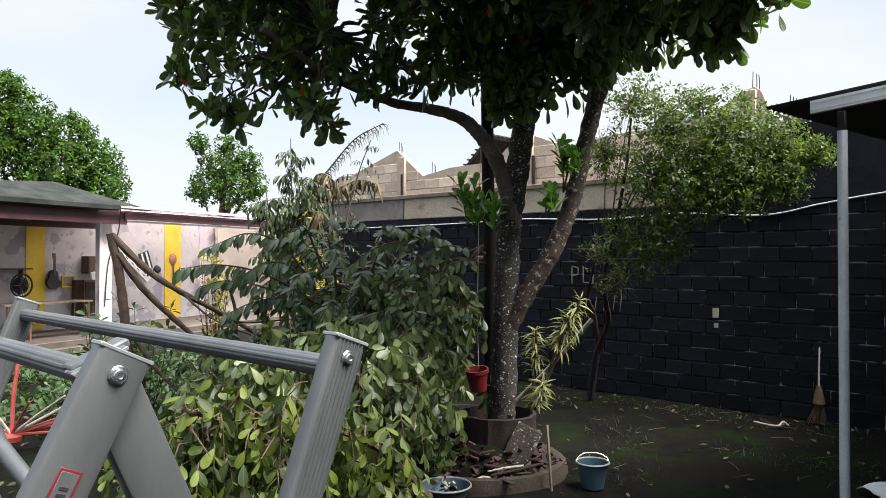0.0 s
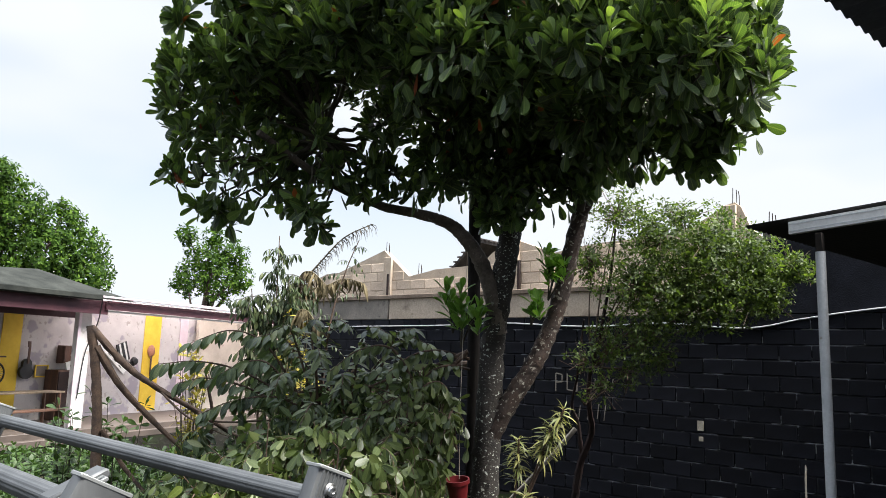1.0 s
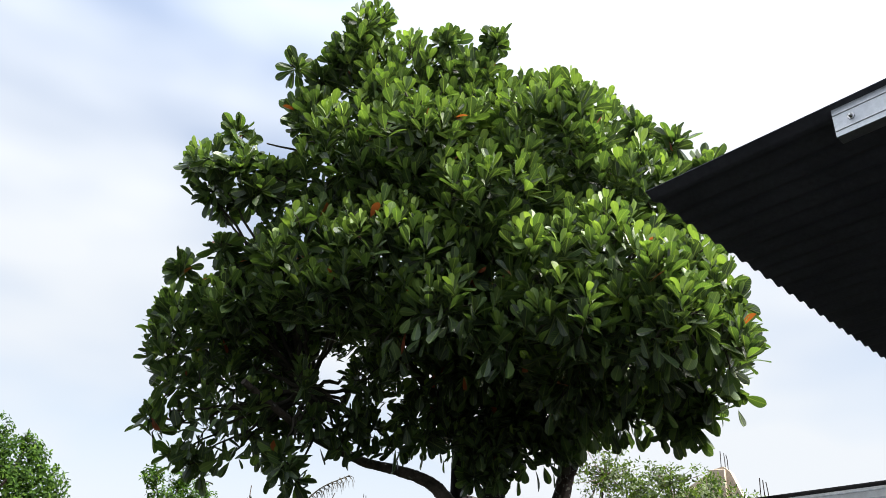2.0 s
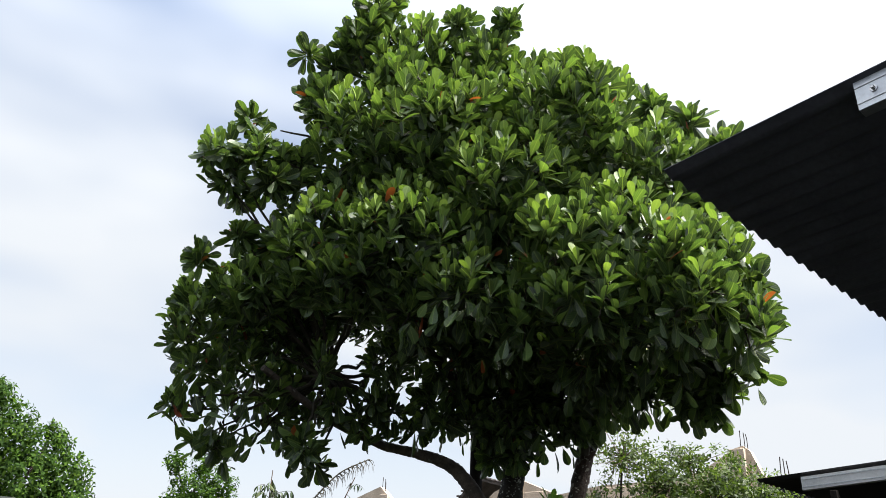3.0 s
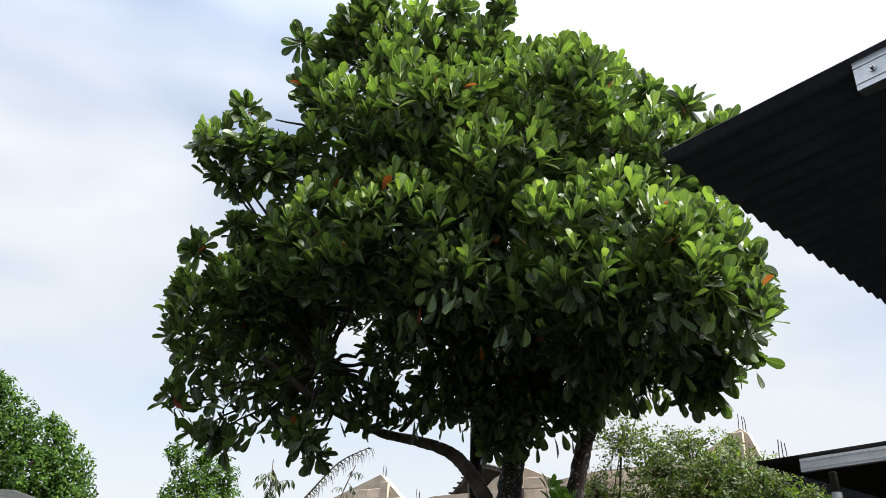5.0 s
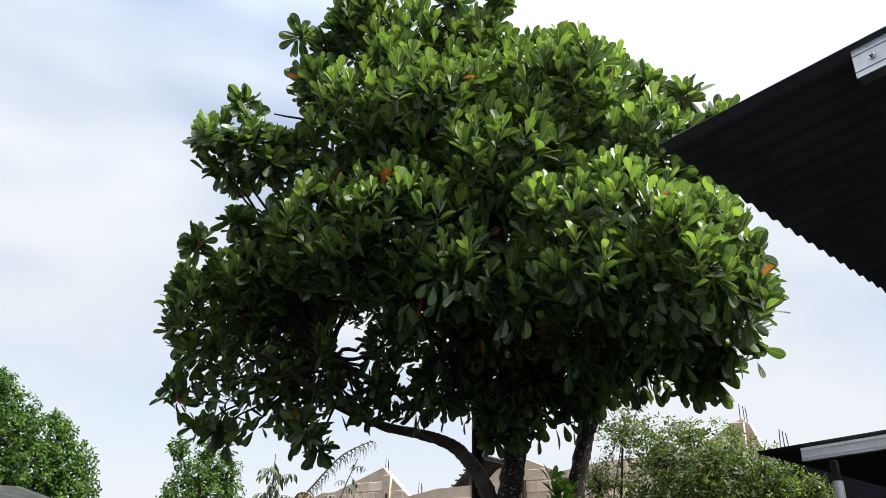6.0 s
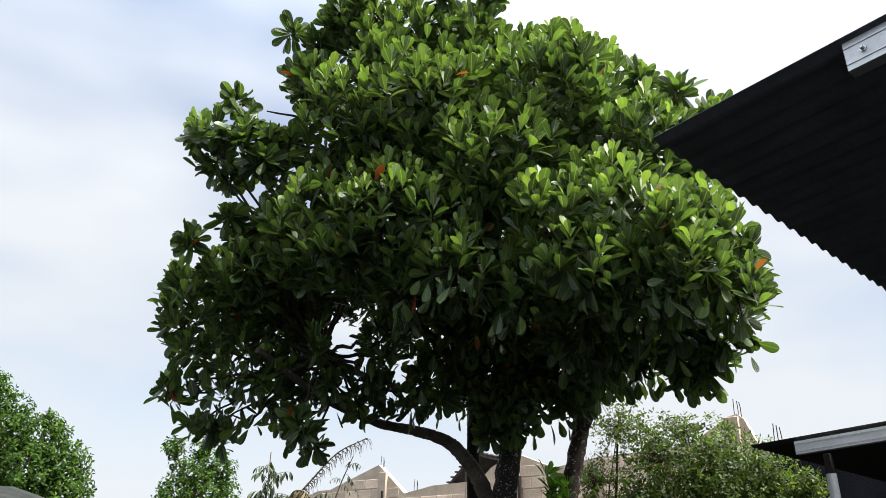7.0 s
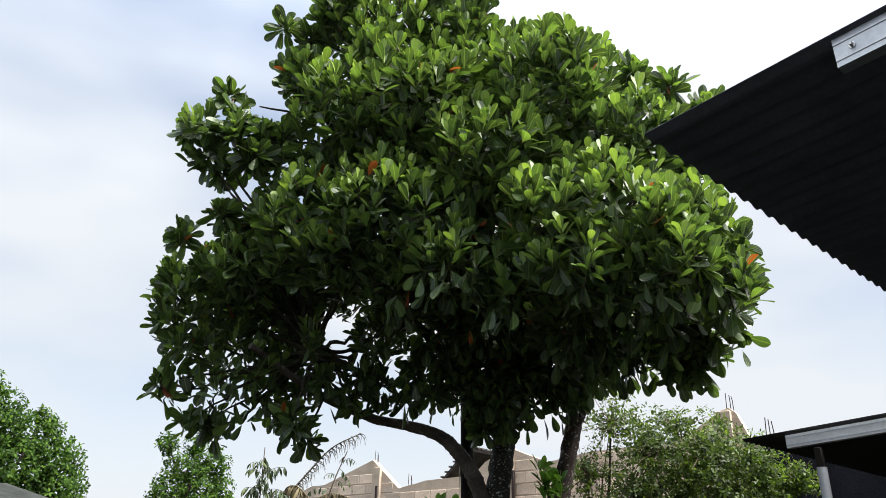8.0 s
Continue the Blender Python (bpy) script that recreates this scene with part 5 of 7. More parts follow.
def build_bush():
    rng = np.random.default_rng(31)
    b = thing("fine_leaved_bush", (2.08, 10.3, 0), "tall airy bush with fine pale green leaves by the wall", "bush")
    blobs = [(2.05, 7.85, 3.68, 0.34), (2.45, 7.8, 3.40, 0.40), (2.95, 7.7, 3.28, 0.45), (3.38, 7.52, 3.15, 0.36), (3.78, 7.33, 3.06, 0.17), (2.7, 7.75, 3.65, 0.2), (3.1, 7.6, 2.85, 0.42),
             (2.3, 7.9, 2.9, 0.45), (2.0, 8.05, 2.2, 0.34), (2.35, 7.95, 2.3, 0.34), (1.8, 8.0, 3.15, 0.30), (3.5, 7.45, 2.78, 0.24), (2.7, 7.8, 2.75, 0.42), (1.9, 8.0, 1.8, 0.24), (2.2, 8.0, 1.95, 0.28), (1.75, 8.05, 2.05, 0.25), (2.5, 7.95, 2.1, 0.22)]
    blobs = [(x * BUSH_K, y * BUSH_K, 2 + (z - 2) * BUSH_K, r * BUSH_K) for x, y, z, r in blobs]
    for path, r in (([(2.08, 10.3, 0), (2.10, 10.2, 0.4), (2.14, 10.1, 0.73), (2.24, 9.9, 1.14), (2.16, 9.7, 1.46), (2.12, 9.5, 1.9), (2.16, 9.2, 2.3), (2.24, 8.9, 3.1), (2.28, 8.8, 3.7)], 0.06),
                    ([(2.10, 10.2, 0.3), (2.14, 10.1, 0.72), (2.08, 10.0, 1.21), (1.97, 9.9, 1.48), (1.98, 9.6, 1.9), (2.0, 9.3, 2.6)], 0.035)):
        g = Geo()
        limb(g, path, r, 0.012, 8, 0.08, 1)
        part("stem", g, RUST, b)
    g = Geo()
    for k, (x, y, z, r) in enumerate(blobs):
        s = np.array((2.13, 9.4, 2.0)) if z > 2 else np.array((2.1, 9.7, 1.5))
        limb(g, [s, (s + (x, y, z)) / 2 + rng.normal(0, 0.08, 3), (x, y, z)], 0.014, 0.005, 5, 0.0, k, 6)
    pts, nrm = blob_points(blobs, 450, rng, 0.7, (0.3, 1.2))
    for k in range(0, len(pts), 10):
        x, y, z, r = min(blobs, key=lambda q: (q[0] - pts[k][0]) ** 2 + (q[1] - pts[k][1]) ** 2 + (q[2] - pts[k][2]) ** 2)
        g.tube([(x, y, z), (pts[k] + (x, y, z)) / 2 + rng.normal(0, 0.03, 3), pts[k] + nrm[k] * 0.06], [0.004, 0.003, 0.002], 3, cap=False)
    part("branchwork", g, BARK_CUT, b, kind="stuff")
    keep = rng.uniform(size=len(pts)) < np.clip(0.30 + 0.50 * (pts[:, 0] - 1.9), 0.22, 1.0) * np.clip((pts[:, 2] - 1.5) / 1.4, 0.16, 1.0) * np.where((pts[:, 2] > 3.4) & (pts[:, 0] < 3.3), 0.62, 1.0)
    pts, nrm = pts[keep], nrm[keep]
    fr, po, sc = rosettes(pts, unit(nrm + rng.normal(0, 0.6, nrm.shape)), rng, (4, 7), (30, 100), (0.034, 0.062), 0.2)
    g = Geo()
    g.leaves(SMALL_LEAF, fr, po, sc)
    part("crown", g, LEAF_SMALL, b, "many tiny pale green leaves", kind="stuff")


build_bush()


# ---------------------------------------------------------------- heap of cut boughs
CUT_LEAF = leaf_shape([0.02, 0.09, 0.165, 0.215, 0.235, 0.21, 0.13, 0.025], 0.16, 0.15, 0.12, SPOON_ROWS)


LONG_LEAF = leaf_shape([0.02, 0.09, 0.145, 0.165, 0.15, 0.11, 0.06, 0.012], 0.22, 0.28, 0.1, SPOON_ROWS)


def build_bough(label, base, stems, blobs, mat, seed, density, size, singles, droop=1.0, lean=(0, -0.45, -0.1), shell=(0.55, 1.08), shape=CUT_LEAF):
    rng = np.random.default_rng(seed)
    b = thing("cut_bough", base, label, "cut branches", "heap of cut boughs")
    for k, path in enumerate(stems):
        g = Geo()
        limb(g, path, 0.035, 0.012, 8, 0.06, seed + k, 8)
        part("branch", g, BARK_CUT, b)
    pts, nrm = blob_points(blobs, density, rng, 0.72, shell)
    ok = pts[:, 2] > 0.05
    pts, nrm = pts[ok], nrm[ok]
    g = Geo()
    cs = np.array(blobs)
    for k in range(0, len(pts), 12):
        c = cs[np.argmin(np.linalg.norm(cs[:, :3] - pts[k], axis=1)), :3]
        g.tube([c, (pts[k] + c) / 2 + rng.normal(0, 0.05, 3) + (0, 0, 0.06), pts[k]], [0.008, 0.006, 0.003], 4, cap=False)
    part("branchwork", g, BARK_CUT, b, kind="stuff")
    axes = unit(nrm * 0.8 + np.array(lean) + rng.normal(0, 0.35, nrm.shape))
    part_of = rng.uniform(size=len(pts)) < 0.22
    fr, po, sc = rosettes(pts[part_of], axes[part_of], rng, (4, 7), (25, 95), size, droop)
    # drooping sprays: a thin twig with leaves hanging along it
    twigs, al, fa, ps, ss = Geo(), [], [], [], []
    for k in np.flatnonzero(~part_of)[::3]:
        n = nrm[k] + rng.normal(0, 0.35, 3)
        n[2] = abs(n[2]) * 0.5
        n = unit(n + (0, -0.25, 0.1))
        run, fall = rng.uniform(0.10, 0.26), rng.uniform(0.22, 0.5) * droop
        t = np.linspace(0, 1, 8)[:, None]
        line = pts[k] - nrm[k] * 0.10 + n * run * (2 * t - t * t) + np.array([0, 0, -fall]) * t ** 2
        if line[-1, 2] < 0.06:
            continue
        twigs.tube(line, np.linspace(0.004, 0.0018, 8), 4, cap=False)
        d = unit(np.gradient(line, axis=0))
        for j in range(1, 8):
            for s in (-1, 1):
                if rng.uniform() < 0.15:
                    continue
                side = unit(np.cross(d[j], n + (0, 0, 0.2))) * s
                al.append(side * rng.uniform(0.2, 1.0) + d[j] * 0.45 + np.array([0, 0, -0.5 * droop]) + rng.normal(0, 0.38, 3))
                fa.append(n * 0.5 + np.array([0, -0.2, 0.55]) + side * 0.35 + rng.normal(0, 0.8, 3))
                ps.append(line[j])
                ss.append(rng.uniform(*size) * (1.0 if j < 7 else 0.8))
    part("branchwork", twigs, BARK_CUT, b, kind="stuff")
    fr, po, sc = np.concatenate([fr, leaf_frames(np.array(al), np.array(fa))]), np.concatenate([po, np.array(ps)]), np.concatenate([sc, np.array(ss)])
    ok = po[:, 2] > 0.06
    fr, po, sc = fr[ok], po[ok], sc[ok]
    near = np.argsort(po[:, 1] - 0.6 * po[:, 2])[:singles]
    rest = np.setdiff1d(np.arange(len(po)), near)
    g = Geo()
    g.leaves(shape, fr[rest], po[rest], sc[rest])
    part("foliage", g, mat, b, "wilting cut leaves", kind="stuff")
    me = Geo().add(*shape).mesh("leaf", mat)
    for i in near:
        m = Matrix(fr[i].tolist()).to_4x4() @ Matrix.Scale(sc[i], 4)
        m.translation = po[i]
        piece("leaf", me, m, b)


build_bough("cut leafy boughs with pale drooping leaves in a heap", (-0.8, 4.2, 0),
            [[(-0.1, 5.2, 0.3), (-0.4, 4.6, 0.8), (-0.7, 4.0, 1.1)], [(-0.9, 5.0, 0.4), (-1.1, 4.5, 0.9), (-1.4, 3.9, 1.2)], [(-1.8, 4.9, 0.2), (-1.2, 4.5, 0.5), (-0.5, 4.1, 0.4)]],
            [(-0.52, 4.35, 0.80, 0.32), (-0.95, 4.2, 0.95, 0.42), (-1.38, 4.2, 0.95, 0.38), (-0.70, 4.2, 0.42, 0.5), (-1.25, 4.3, 0.4, 0.55), (-0.42, 4.7, 0.45, 0.30), (-1.7, 4.6, 0.6, 0.4)],
            LEAF_CUT, 41, 84, (0.080, 0.128), 300, 1.35, (0, -0.3, -0.55))
build_bough("cut boughs with grey-green leaves beside the tree trunk", (-0.4, 5.8, 0),
            [[(0.0, 6.6, 1.3), (-0.2, 6.3, 1.2), (-0.5, 5.9, 0.9)], [(0.0, 6.8, 0.9), (-0.4, 6.3, 0.8), (-0.9, 5.4, 0.6)], [(-1.6, 6.2, 0.3), (-0.9, 5.8, 0.9), (-0.2, 5.9, 1.3)]],
            [(-0.62, 5.3, 1.08, 0.50), (-0.38, 5.9, 1.12, 0.42), (-1.2, 5.5, 0.95, 0.55), (-0.28, 6.3, 0.78, 0.34), (-0.16, 6.5, 1.5, 0.42), (-0.9, 6.0, 0.5, 0.6), (-0.6, 6.0, 0.45, 0.42), (-1.7, 6.0, 0.7, 0.5), (-0.02, 6.9, 1.83, 0.22), (0.16, 6.78, 1.54, 0.2), (0.08, 6.66, 1.27, 0.2)],
            LEAF_WILTED, 42, 72, (0.080, 0.135), 200, 1.2, (0, -0.3, -0.4), (0.5, 1.2))
build_bough("tall heap of dark green cut boughs by the wall", (-1.2, 8.0, 0),
            [[(-2.0, 8.6, 0.2), (-1.4, 8.2, 1.0), (-0.8, 8.2, 1.9)], [(0.45, 7.7, 2.0), (-0.3, 8.0, 1.9), (-1.5, 8.2, 1.6)], [(-2.6, 8.3, 0.2), (-2.3, 8.1, 1.2), (-2.4, 8.1, 1.8)]],
            [(-1.1, 7.8, 1.3, 0.5), (-0.75, 8.3, 1.6, 0.38), (-1.7, 7.9, 1.05, 0.5), (-0.35, 7.7, 1.4, 0.45), (-1.4, 8.4, 1.45, 0.38), (-1.3, 7.4, 0.8, 0.65), (-0.4, 7.4, 0.8, 0.7),
             (-2.2, 7.8, 0.6, 0.55), (-0.2, 8.2, 1.6, 0.36)],
            LEAF_DUSTY, 43, 38, (0.10, 0.19), 150, 0.75, (0, -0.3, 0.1), (0.5, 1.4), LONG_LEAF)


# ---------------------------------------------------------------- aluminium folding work stand by the camera
def build_work_stand():
    tdir = Vector((-0.717, 0.697, 0.0)).normalized()
    wdir = Vector((0.697, 0.717, 0.0)).normalized()
    up = Vector((0, 0, 1))
    left, right = Vector((-0.410, 0.906, 1.857)), Vector((-0.153, 1.09, 1.853))
    st = thing("folding_work_stand", (-0.45, 1.05, 0), "ribbed aluminium folding work stand with bolted legs", "ladder")
    far = 1.49

    def leg(top, lean, cap=True, width=0.078, above=0.034, rib=0.0006):
        """A flat rail from above its bolt down to the ground; lean: sideways metres per metre of fall."""
        d = (-up + wdir * lean).normalized()
        side = tdir.cross(d).normalized()
        a = top - d * above
        b = top + d * (top.z - 0.02) / -d.z
        g = Geo()
        m = Matrix((side, tdir, -d)).transposed().to_4x4()
        m.translation = b
        n = (b - a).length
        h, outline = width / 2, []
        outline += [(-h + 0.008, 0.015), (-h + 0.0025, 0.0125), (-h, 0.007), (-h, -0.007), (-h + 0.0025, -0.0125), (-h + 0.008, -0.015)]
        for k in range(-3, 4) if rib else ():
            x = k * width * 0.115
            outline += [(x - 0.0016, -0.015), (x - 0.001, -0.015 - rib), (x + 0.001, -0.015 - rib), (x + 0.0016, -0.015)]
        outline += [(h - 0.008, -0.015), (h - 0.0025, -0.0125), (h, -0.007), (h, 0.007), (h - 0.0025, 0.0125), (h - 0.008, 0.015)]
        g.prism(outline, m, n)
        ob = part("leg", g, ALU, st)
        if cap:
            g = Geo()
            c = m.copy()
            c.translation = a + d * 0.003
            g.box(c, (width + 0.0015, 0.0318 + 2.2 * rib, 0.006), 0.0028)
            part("end_cap", g, ALU_CAP, ob, "pale plastic end cap")
        return ob, m

    def bolt(p, parent, k=1.0):
        face = Matrix((wdir, up, -tdir)).transposed()
        g = Geo()
        q = p - tdir * 0.0165
        g.lathe(q, [(0.0155 * k, 0.0), (0.0155 * k, 0.0015), (0.0135 * k, 0.0025), (0.012 * k, 0.002)], 24, face)
        g.lathe(q - tdir * 0.002, [(0.0105 * k, 0.0), (0.0105 * k, 0.003), (0.0085 * k, 0.005), (0.0052 * k, 0.0055), (0.0048 * k, 0.0035), (0.001, 0.0035)], 20, face)
        part("bolt", g, STEEL, parent)

    lo, lm = leg(left, -0.5, True, 0.072, 0.031, 0.0)
    bolt(left, lo, 0.78)
    leg(left + tdir * 0.034, 0.43, True, 0.072, 0.018, 0.0)
    ro, _ = leg(right, -0.37, True, 0.0626, 0.031, 0.002)
    bolt(right, ro, 0.72)
    for top, lean in ((left + tdir * far, -0.5), (left + tdir * (far + 0.034), 0.43), (right + tdir * far, -0.37)):
        leg(top, lean, True, 0.065, 0.028)
    # ribbed cross tubes
    for a, drop in ((right, -0.0165), (left + tdir * 0.02, -0.007)):
        g = Geo()
        p0, p1 = a + up * drop, a + tdir * far + up * drop
        ang = np.linspace(0, 2 * np.pi, 37)[:-1]
        x, v = wdir, []
        for p in (p0, p1):
            for i, t in enumerate(ang):
                rr = 0.017 - (0.0007 if i % 3 == 0 else 0)
                v.append(tuple(p + x * math.cos(t) * rr + up * math.sin(t) * rr))
        f = [(i, (i + 1) % 36, 36 + (i + 1) % 36, 36 + i) for i in range(36)]
        g.add(v, f)
        part("cross_tube", g, ALU, st, smooth=False)
    # hinge block on the left apex
    g = Geo()
    m = Matrix((wdir, up, tdir)).transposed().to_4x4()
    m.translation = left + tdir * 0.05 + up * 0.018
    g.box(m @ pose(0, 0, 0, 0, 0, 24), (0.078, 0.013, 0.034), 0.006)
    part("hinge_block", g, ALU, st, "pale cast hinge block")
    # diagonal brace
    g = Geo()
    g.tube([(-0.874, 1.343, 1.802), (-0.727, 1.196, 1.696), (-0.641, 1.15, 1.635), (-0.515, 0.938, 1.54)], 0.0138, 12)
    part("brace", g, ALU, st)
    # sticker: red border, pale ground, dark bars
    d = (-up + wdir * -0.5).normalized()
    side = tdir.cross(d).normalized()
    s = Matrix((side, -d, -tdir)).transposed().to_4x4()
    s.translation = left + d * 0.161 - tdir * 0.0172
    g = Geo()
    g.box(s, (0.0276, 0.0875, 0.0012), 0.0003)
    stick = part("sticker", g, RED_PLASTIC, lo, "red-bordered maker's sticker")
    g = Geo()
    g.box(s @ Matrix.Translation((0, 0, 0.0008)), (0.0216, 0.081, 0.001), 0.0003)
    part("sticker_field", g, ALU, stick)
    for k in range(5):
        g = Geo()
        g.box(s @ Matrix.Translation((0.0, 0.022 - 0.0078 * k, 0.0016)), (0.011, 0.0042, 0.0008), 0.0002)
        part("bar", g, BLACK_PAINT, stick)


build_work_stand()


# ---------------------------------------------------------------- planter, buckets and odds and ends round the trunk
planter = thing("planter", (0.53, 7.08, -0.02), "broken rusty brown round planter holding the jackfruit trunk", "planter")
g = Geo()
g.lathe((0.53, 7.08, -0.02), [(0.40, 0.0), (0.39, 0.1), (0.37, 0.45), (0.375, 0.53), (0.365, 0.54), (0.34, 0.535), (0.32, 0.44), (0.31, 0.40)], 40, None, 0.02, 4)
part("shell", g, RUST, planter)
g = Geo()
g.lathe((0.53, 7.08, 0.36), [(0.33, 0.0), (0.24, 0.05), (0.0, 0.08)], 30, None, 0.05, 6)
part("soil", g, SHADED_SOIL, planter, "dark soil round the trunk")
g = Geo()
g.bar((0.60, 6.55, 0.12), (0.80, 6.66, 0.46), 0.24, 0.035, 0.01, (0, -1, 0.4))
single("broken_slab", g, BARK_BROWN, (0.6, 6.55, 0.1), "dark broken slab leaning on the planter", "slab")
rng = np.random.default_rng(78)
g = Geo()
for k in range(230):
    a, rr = rng.uniform(2.6, 6.2), rng.uniform(0.40, 0.74)
    z = 0.10 + 0.30 * max(0.0, 1 - (rr - 0.38) / 0.3) * rng.uniform(0.4, 1.0)
    m = Matrix.Translation((0.40 + rr * math.cos(a), 6.98 + rr * math.sin(a), z)) @ pose(0, 0, 0, *rng.uniform(-40, 40, 3)) @ pose(0, 0, 0, 0, 0, rng.uniform(0, 360))
    g.box(m, (rng.uniform(0.04, 0.16), rng.uniform(0.02, 0.06), rng.uniform(0.008, 0.025)), 0.003)
single("rubble", g, RUBBLE, (0.4, 6.5, 0.05), "heap of red-brown roof scraps in the tree pit", "rubble", kind="stuff")
g = Geo()
n = 24
v = [(0.38, 6.95, 0.30)]
for r, z in ((0.35, 0.28), (0.5, 0.16), (0.70, 0.07)):
    v += [(0.38 + r * math.cos(2 * math.pi * k / n), 6.95 + r * math.sin(2 * math.pi * k / n), z + rng.normal(0, 0.015)) for k in range(n)]
f = [(0, 1 + k, 1 + (k + 1) % n) for k in range(n)]
f += [(1 + q * n + k, 1 + (q + 1) * n + k, 1 + (q + 1) * n + (k + 1) % n, 1 + q * n + (k + 1) % n) for q in range(2) for k in range(n)]
g.add(v, f)
single("soil_mound", g, SHADED_SOIL, (0.38, 6.95, 0.05), "dark earth filling the tree pit", "soil", kind="stuff")
g = Geo()
g.lathe((0.36, 6.95, -0.03), [(0.81, 0.0), (0.80, 0.10), (0.785, 0.155), (0.74, 0.165), (0.70, 0.15), (0.69, 0.05)], 48, None, 0.008, 9)
single("kerb_ring", g, KERB, (0.36, 6.95, -0.03), "low round mortar kerb edging the tree pit", "kerb")


def bucket(name, at, r0, r1, h, mat, rim_mat, label, handle=True):
    b = thing(name, at, label, "bucket")
    g = Geo()
    g.lathe(at, [(r0, 0), (r0 + (r1 - r0) * 0.5, h * 0.5), (r1, h), (r1 - 0.006, h), (r0 + (r1 - r0) * 0.5 - 0.006, h * 0.5), (r0 - 0.006, 0.008), (0.0, 0.008)], 32)
    part("body", g, mat, b)
    g = Geo()
    g.tube([(at[0] + (r1 + 0.004) * math.cos(a), at[1] + (r1 + 0.004) * math.sin(a), at[2] + h) for a in np.linspace(0, 2 * math.pi, 41)], 0.009, 6)
    part("rim", g, rim_mat, b, "pale worn rim")
    if handle:
        g = Geo()
        g.tube([(at[0] + r1 * math.cos(a), at[1] + 0.4 * r1 * math.sin(a), at[2] + h + 0.42 * r1 * math.sin(a) + 0.01) for a in np.linspace(0, math.pi, 15)], 0.004, 6)
        part("handle", g, STEEL, b)
    return b


bucket("bucket", (1.31, 6.40, 0.0), 0.095, 0.138, 0.22, BLUE_PLASTIC, PALE_PLASTIC, "faded blue plastic bucket standing on the soil")
basin = bucket("basin", (0.02, 5.98, 0.0), 0.14, 0.205, 0.15, BLUE_PLASTIC, PALE_PLASTIC, "blue plastic basin full of pale scraps", False)
rng = np.random.default_rng(77)
for k in range(14):
    g = Geo()
    a, rr = rng.uniform(0, 6.28), rng.uniform(0, 0.11)
    p = Vector((0.02 + rr * math.cos(a), 5.98 + rr * math.sin(a), 0.09 + rng.uniform(0, 0.07)))
    g.box(Matrix.Translation(p) @ pose(0, 0, 0, *rng.uniform(-60, 60, 3)), (rng.uniform(0.05, 0.13), rng.uniform(0.02, 0.06), 0.01), 0.003)
    single("scrap", g, (STICK, PALE_PLASTIC, BLACK_PAINT)[k % 3], tuple(p), "small scrap of pale plastic in the basin", "scrap", "scraps in the basin")
pot = thing("hanging_pot", (0.33, 6.76, 0.78), "red plastic pot hung on a string beside the trunk", "pot")
g = Geo()
g.lathe((0.33, 6.76, 0.78), [(0.075, 0), (0.10, 0.17), (0.112, 0.17), (0.112, 0.205), (0.10, 0.205), (0.07, 0.02), (0.0, 0.02)], 28, pose(0, 0, 0, 8, -6, 0))
part("body", g, RED_PLASTIC, pot)
g = Geo()
g.tube([(0.33, 6.76, 0.98), (0.32, 6.78, 1.4), (0.33, 6.8, 2.2), (0.36, 6.95, 3.1)], 0.003, 5)
part("string", g, STICK, pot)
for k in range(34):
    a, rr = rng.uniform(0, 6.28), rng.uniform(0.38, 0.72)
    p = np.array([0.36 + rr * math.cos(a), 6.9 + rr * math.sin(a), 0.05 + rng.uniform(0.0, 0.1)])
    if k < 8:
        p = np.array([0.36 + rng.uniform(-0.5, 0.5), 6.25 + rng.uniform(-0.1, 0.2), 0.12 + rng.uniform(0, 0.08)])
    d = np.array([rng.normal(), rng.normal() * 0.5, rng.normal() * 0.12])
    d /= np.linalg.norm(d)
    n = rng.uniform(0.12, 0.42)
    g = Geo()
    if k % 3:
        g.tube([p - d * n / 2, p + rng.normal(0, 0.012, 3), p + d * n / 2], [0.011, 0.012, 0.008], 6, 0.1, k)
        single("stick", g, (BARK_CUT, STICK, RUST, BARK_CUT)[k % 4], tuple(p), "short broken stick lying in the tree pit", "stick", "sticks in the tree pit")
    else:
        g.bar(p - d * n / 2, p + d * n / 2, 0.05, 0.014, 0.003)
        single("board_scrap", g, (RUST, STICK, DARK_WOOD)[k % 3], tuple(p), "broken strip of old board in the tree pit", "board", "boards in the tree pit")
g = Geo()
g.bar((0.93, 6.28, 0.0), (0.90, 6.32, 0.56), 0.022, 0.022)
single("stake", g, PALE_WOOD, (0.93, 6.28, 0), "thin weathered wooden stake beside the tree pit", "stake")

# broom against the wall
br = thing("broom", (4.60, 8.86, 0), "stick broom with dark bristles leaning on the wall", "broom")
g = Geo()
base = Vector((4.56, 8.86, 0.42))
for k in range(70):
    t = rng.uniform(-1, 1)
    g.tube([base + Vector((0.015 * t, 0.01 * rng.normal(), 0)), base + Vector((0.05 * t, -0.01, -0.2)), Vector((4.56 - 0.05 + 0.13 * t, 8.83 + rng.normal(0, 0.02), 0.01))], [0.004, 0.004, 0.002], 3)
part("bristle_head", g, STRAW, br, "splayed dark palm-rib bristles")
g = Geo()
g.lathe((4.56, 8.86, 0.24), [(0.07, 0), (0.04, 0.16), (0.022, 0.22)], 14)
part("binding", g, STRAW, br)
g = Geo()
g.tube([(4.56, 8.86, 0.4), (4.60, 8.93, 0.75), (4.65, 8.99, 1.10)], [0.013, 0.012, 0.011], 8)
part("handle", g, STICK, br, "pale cord-wound handle")
g = Geo()
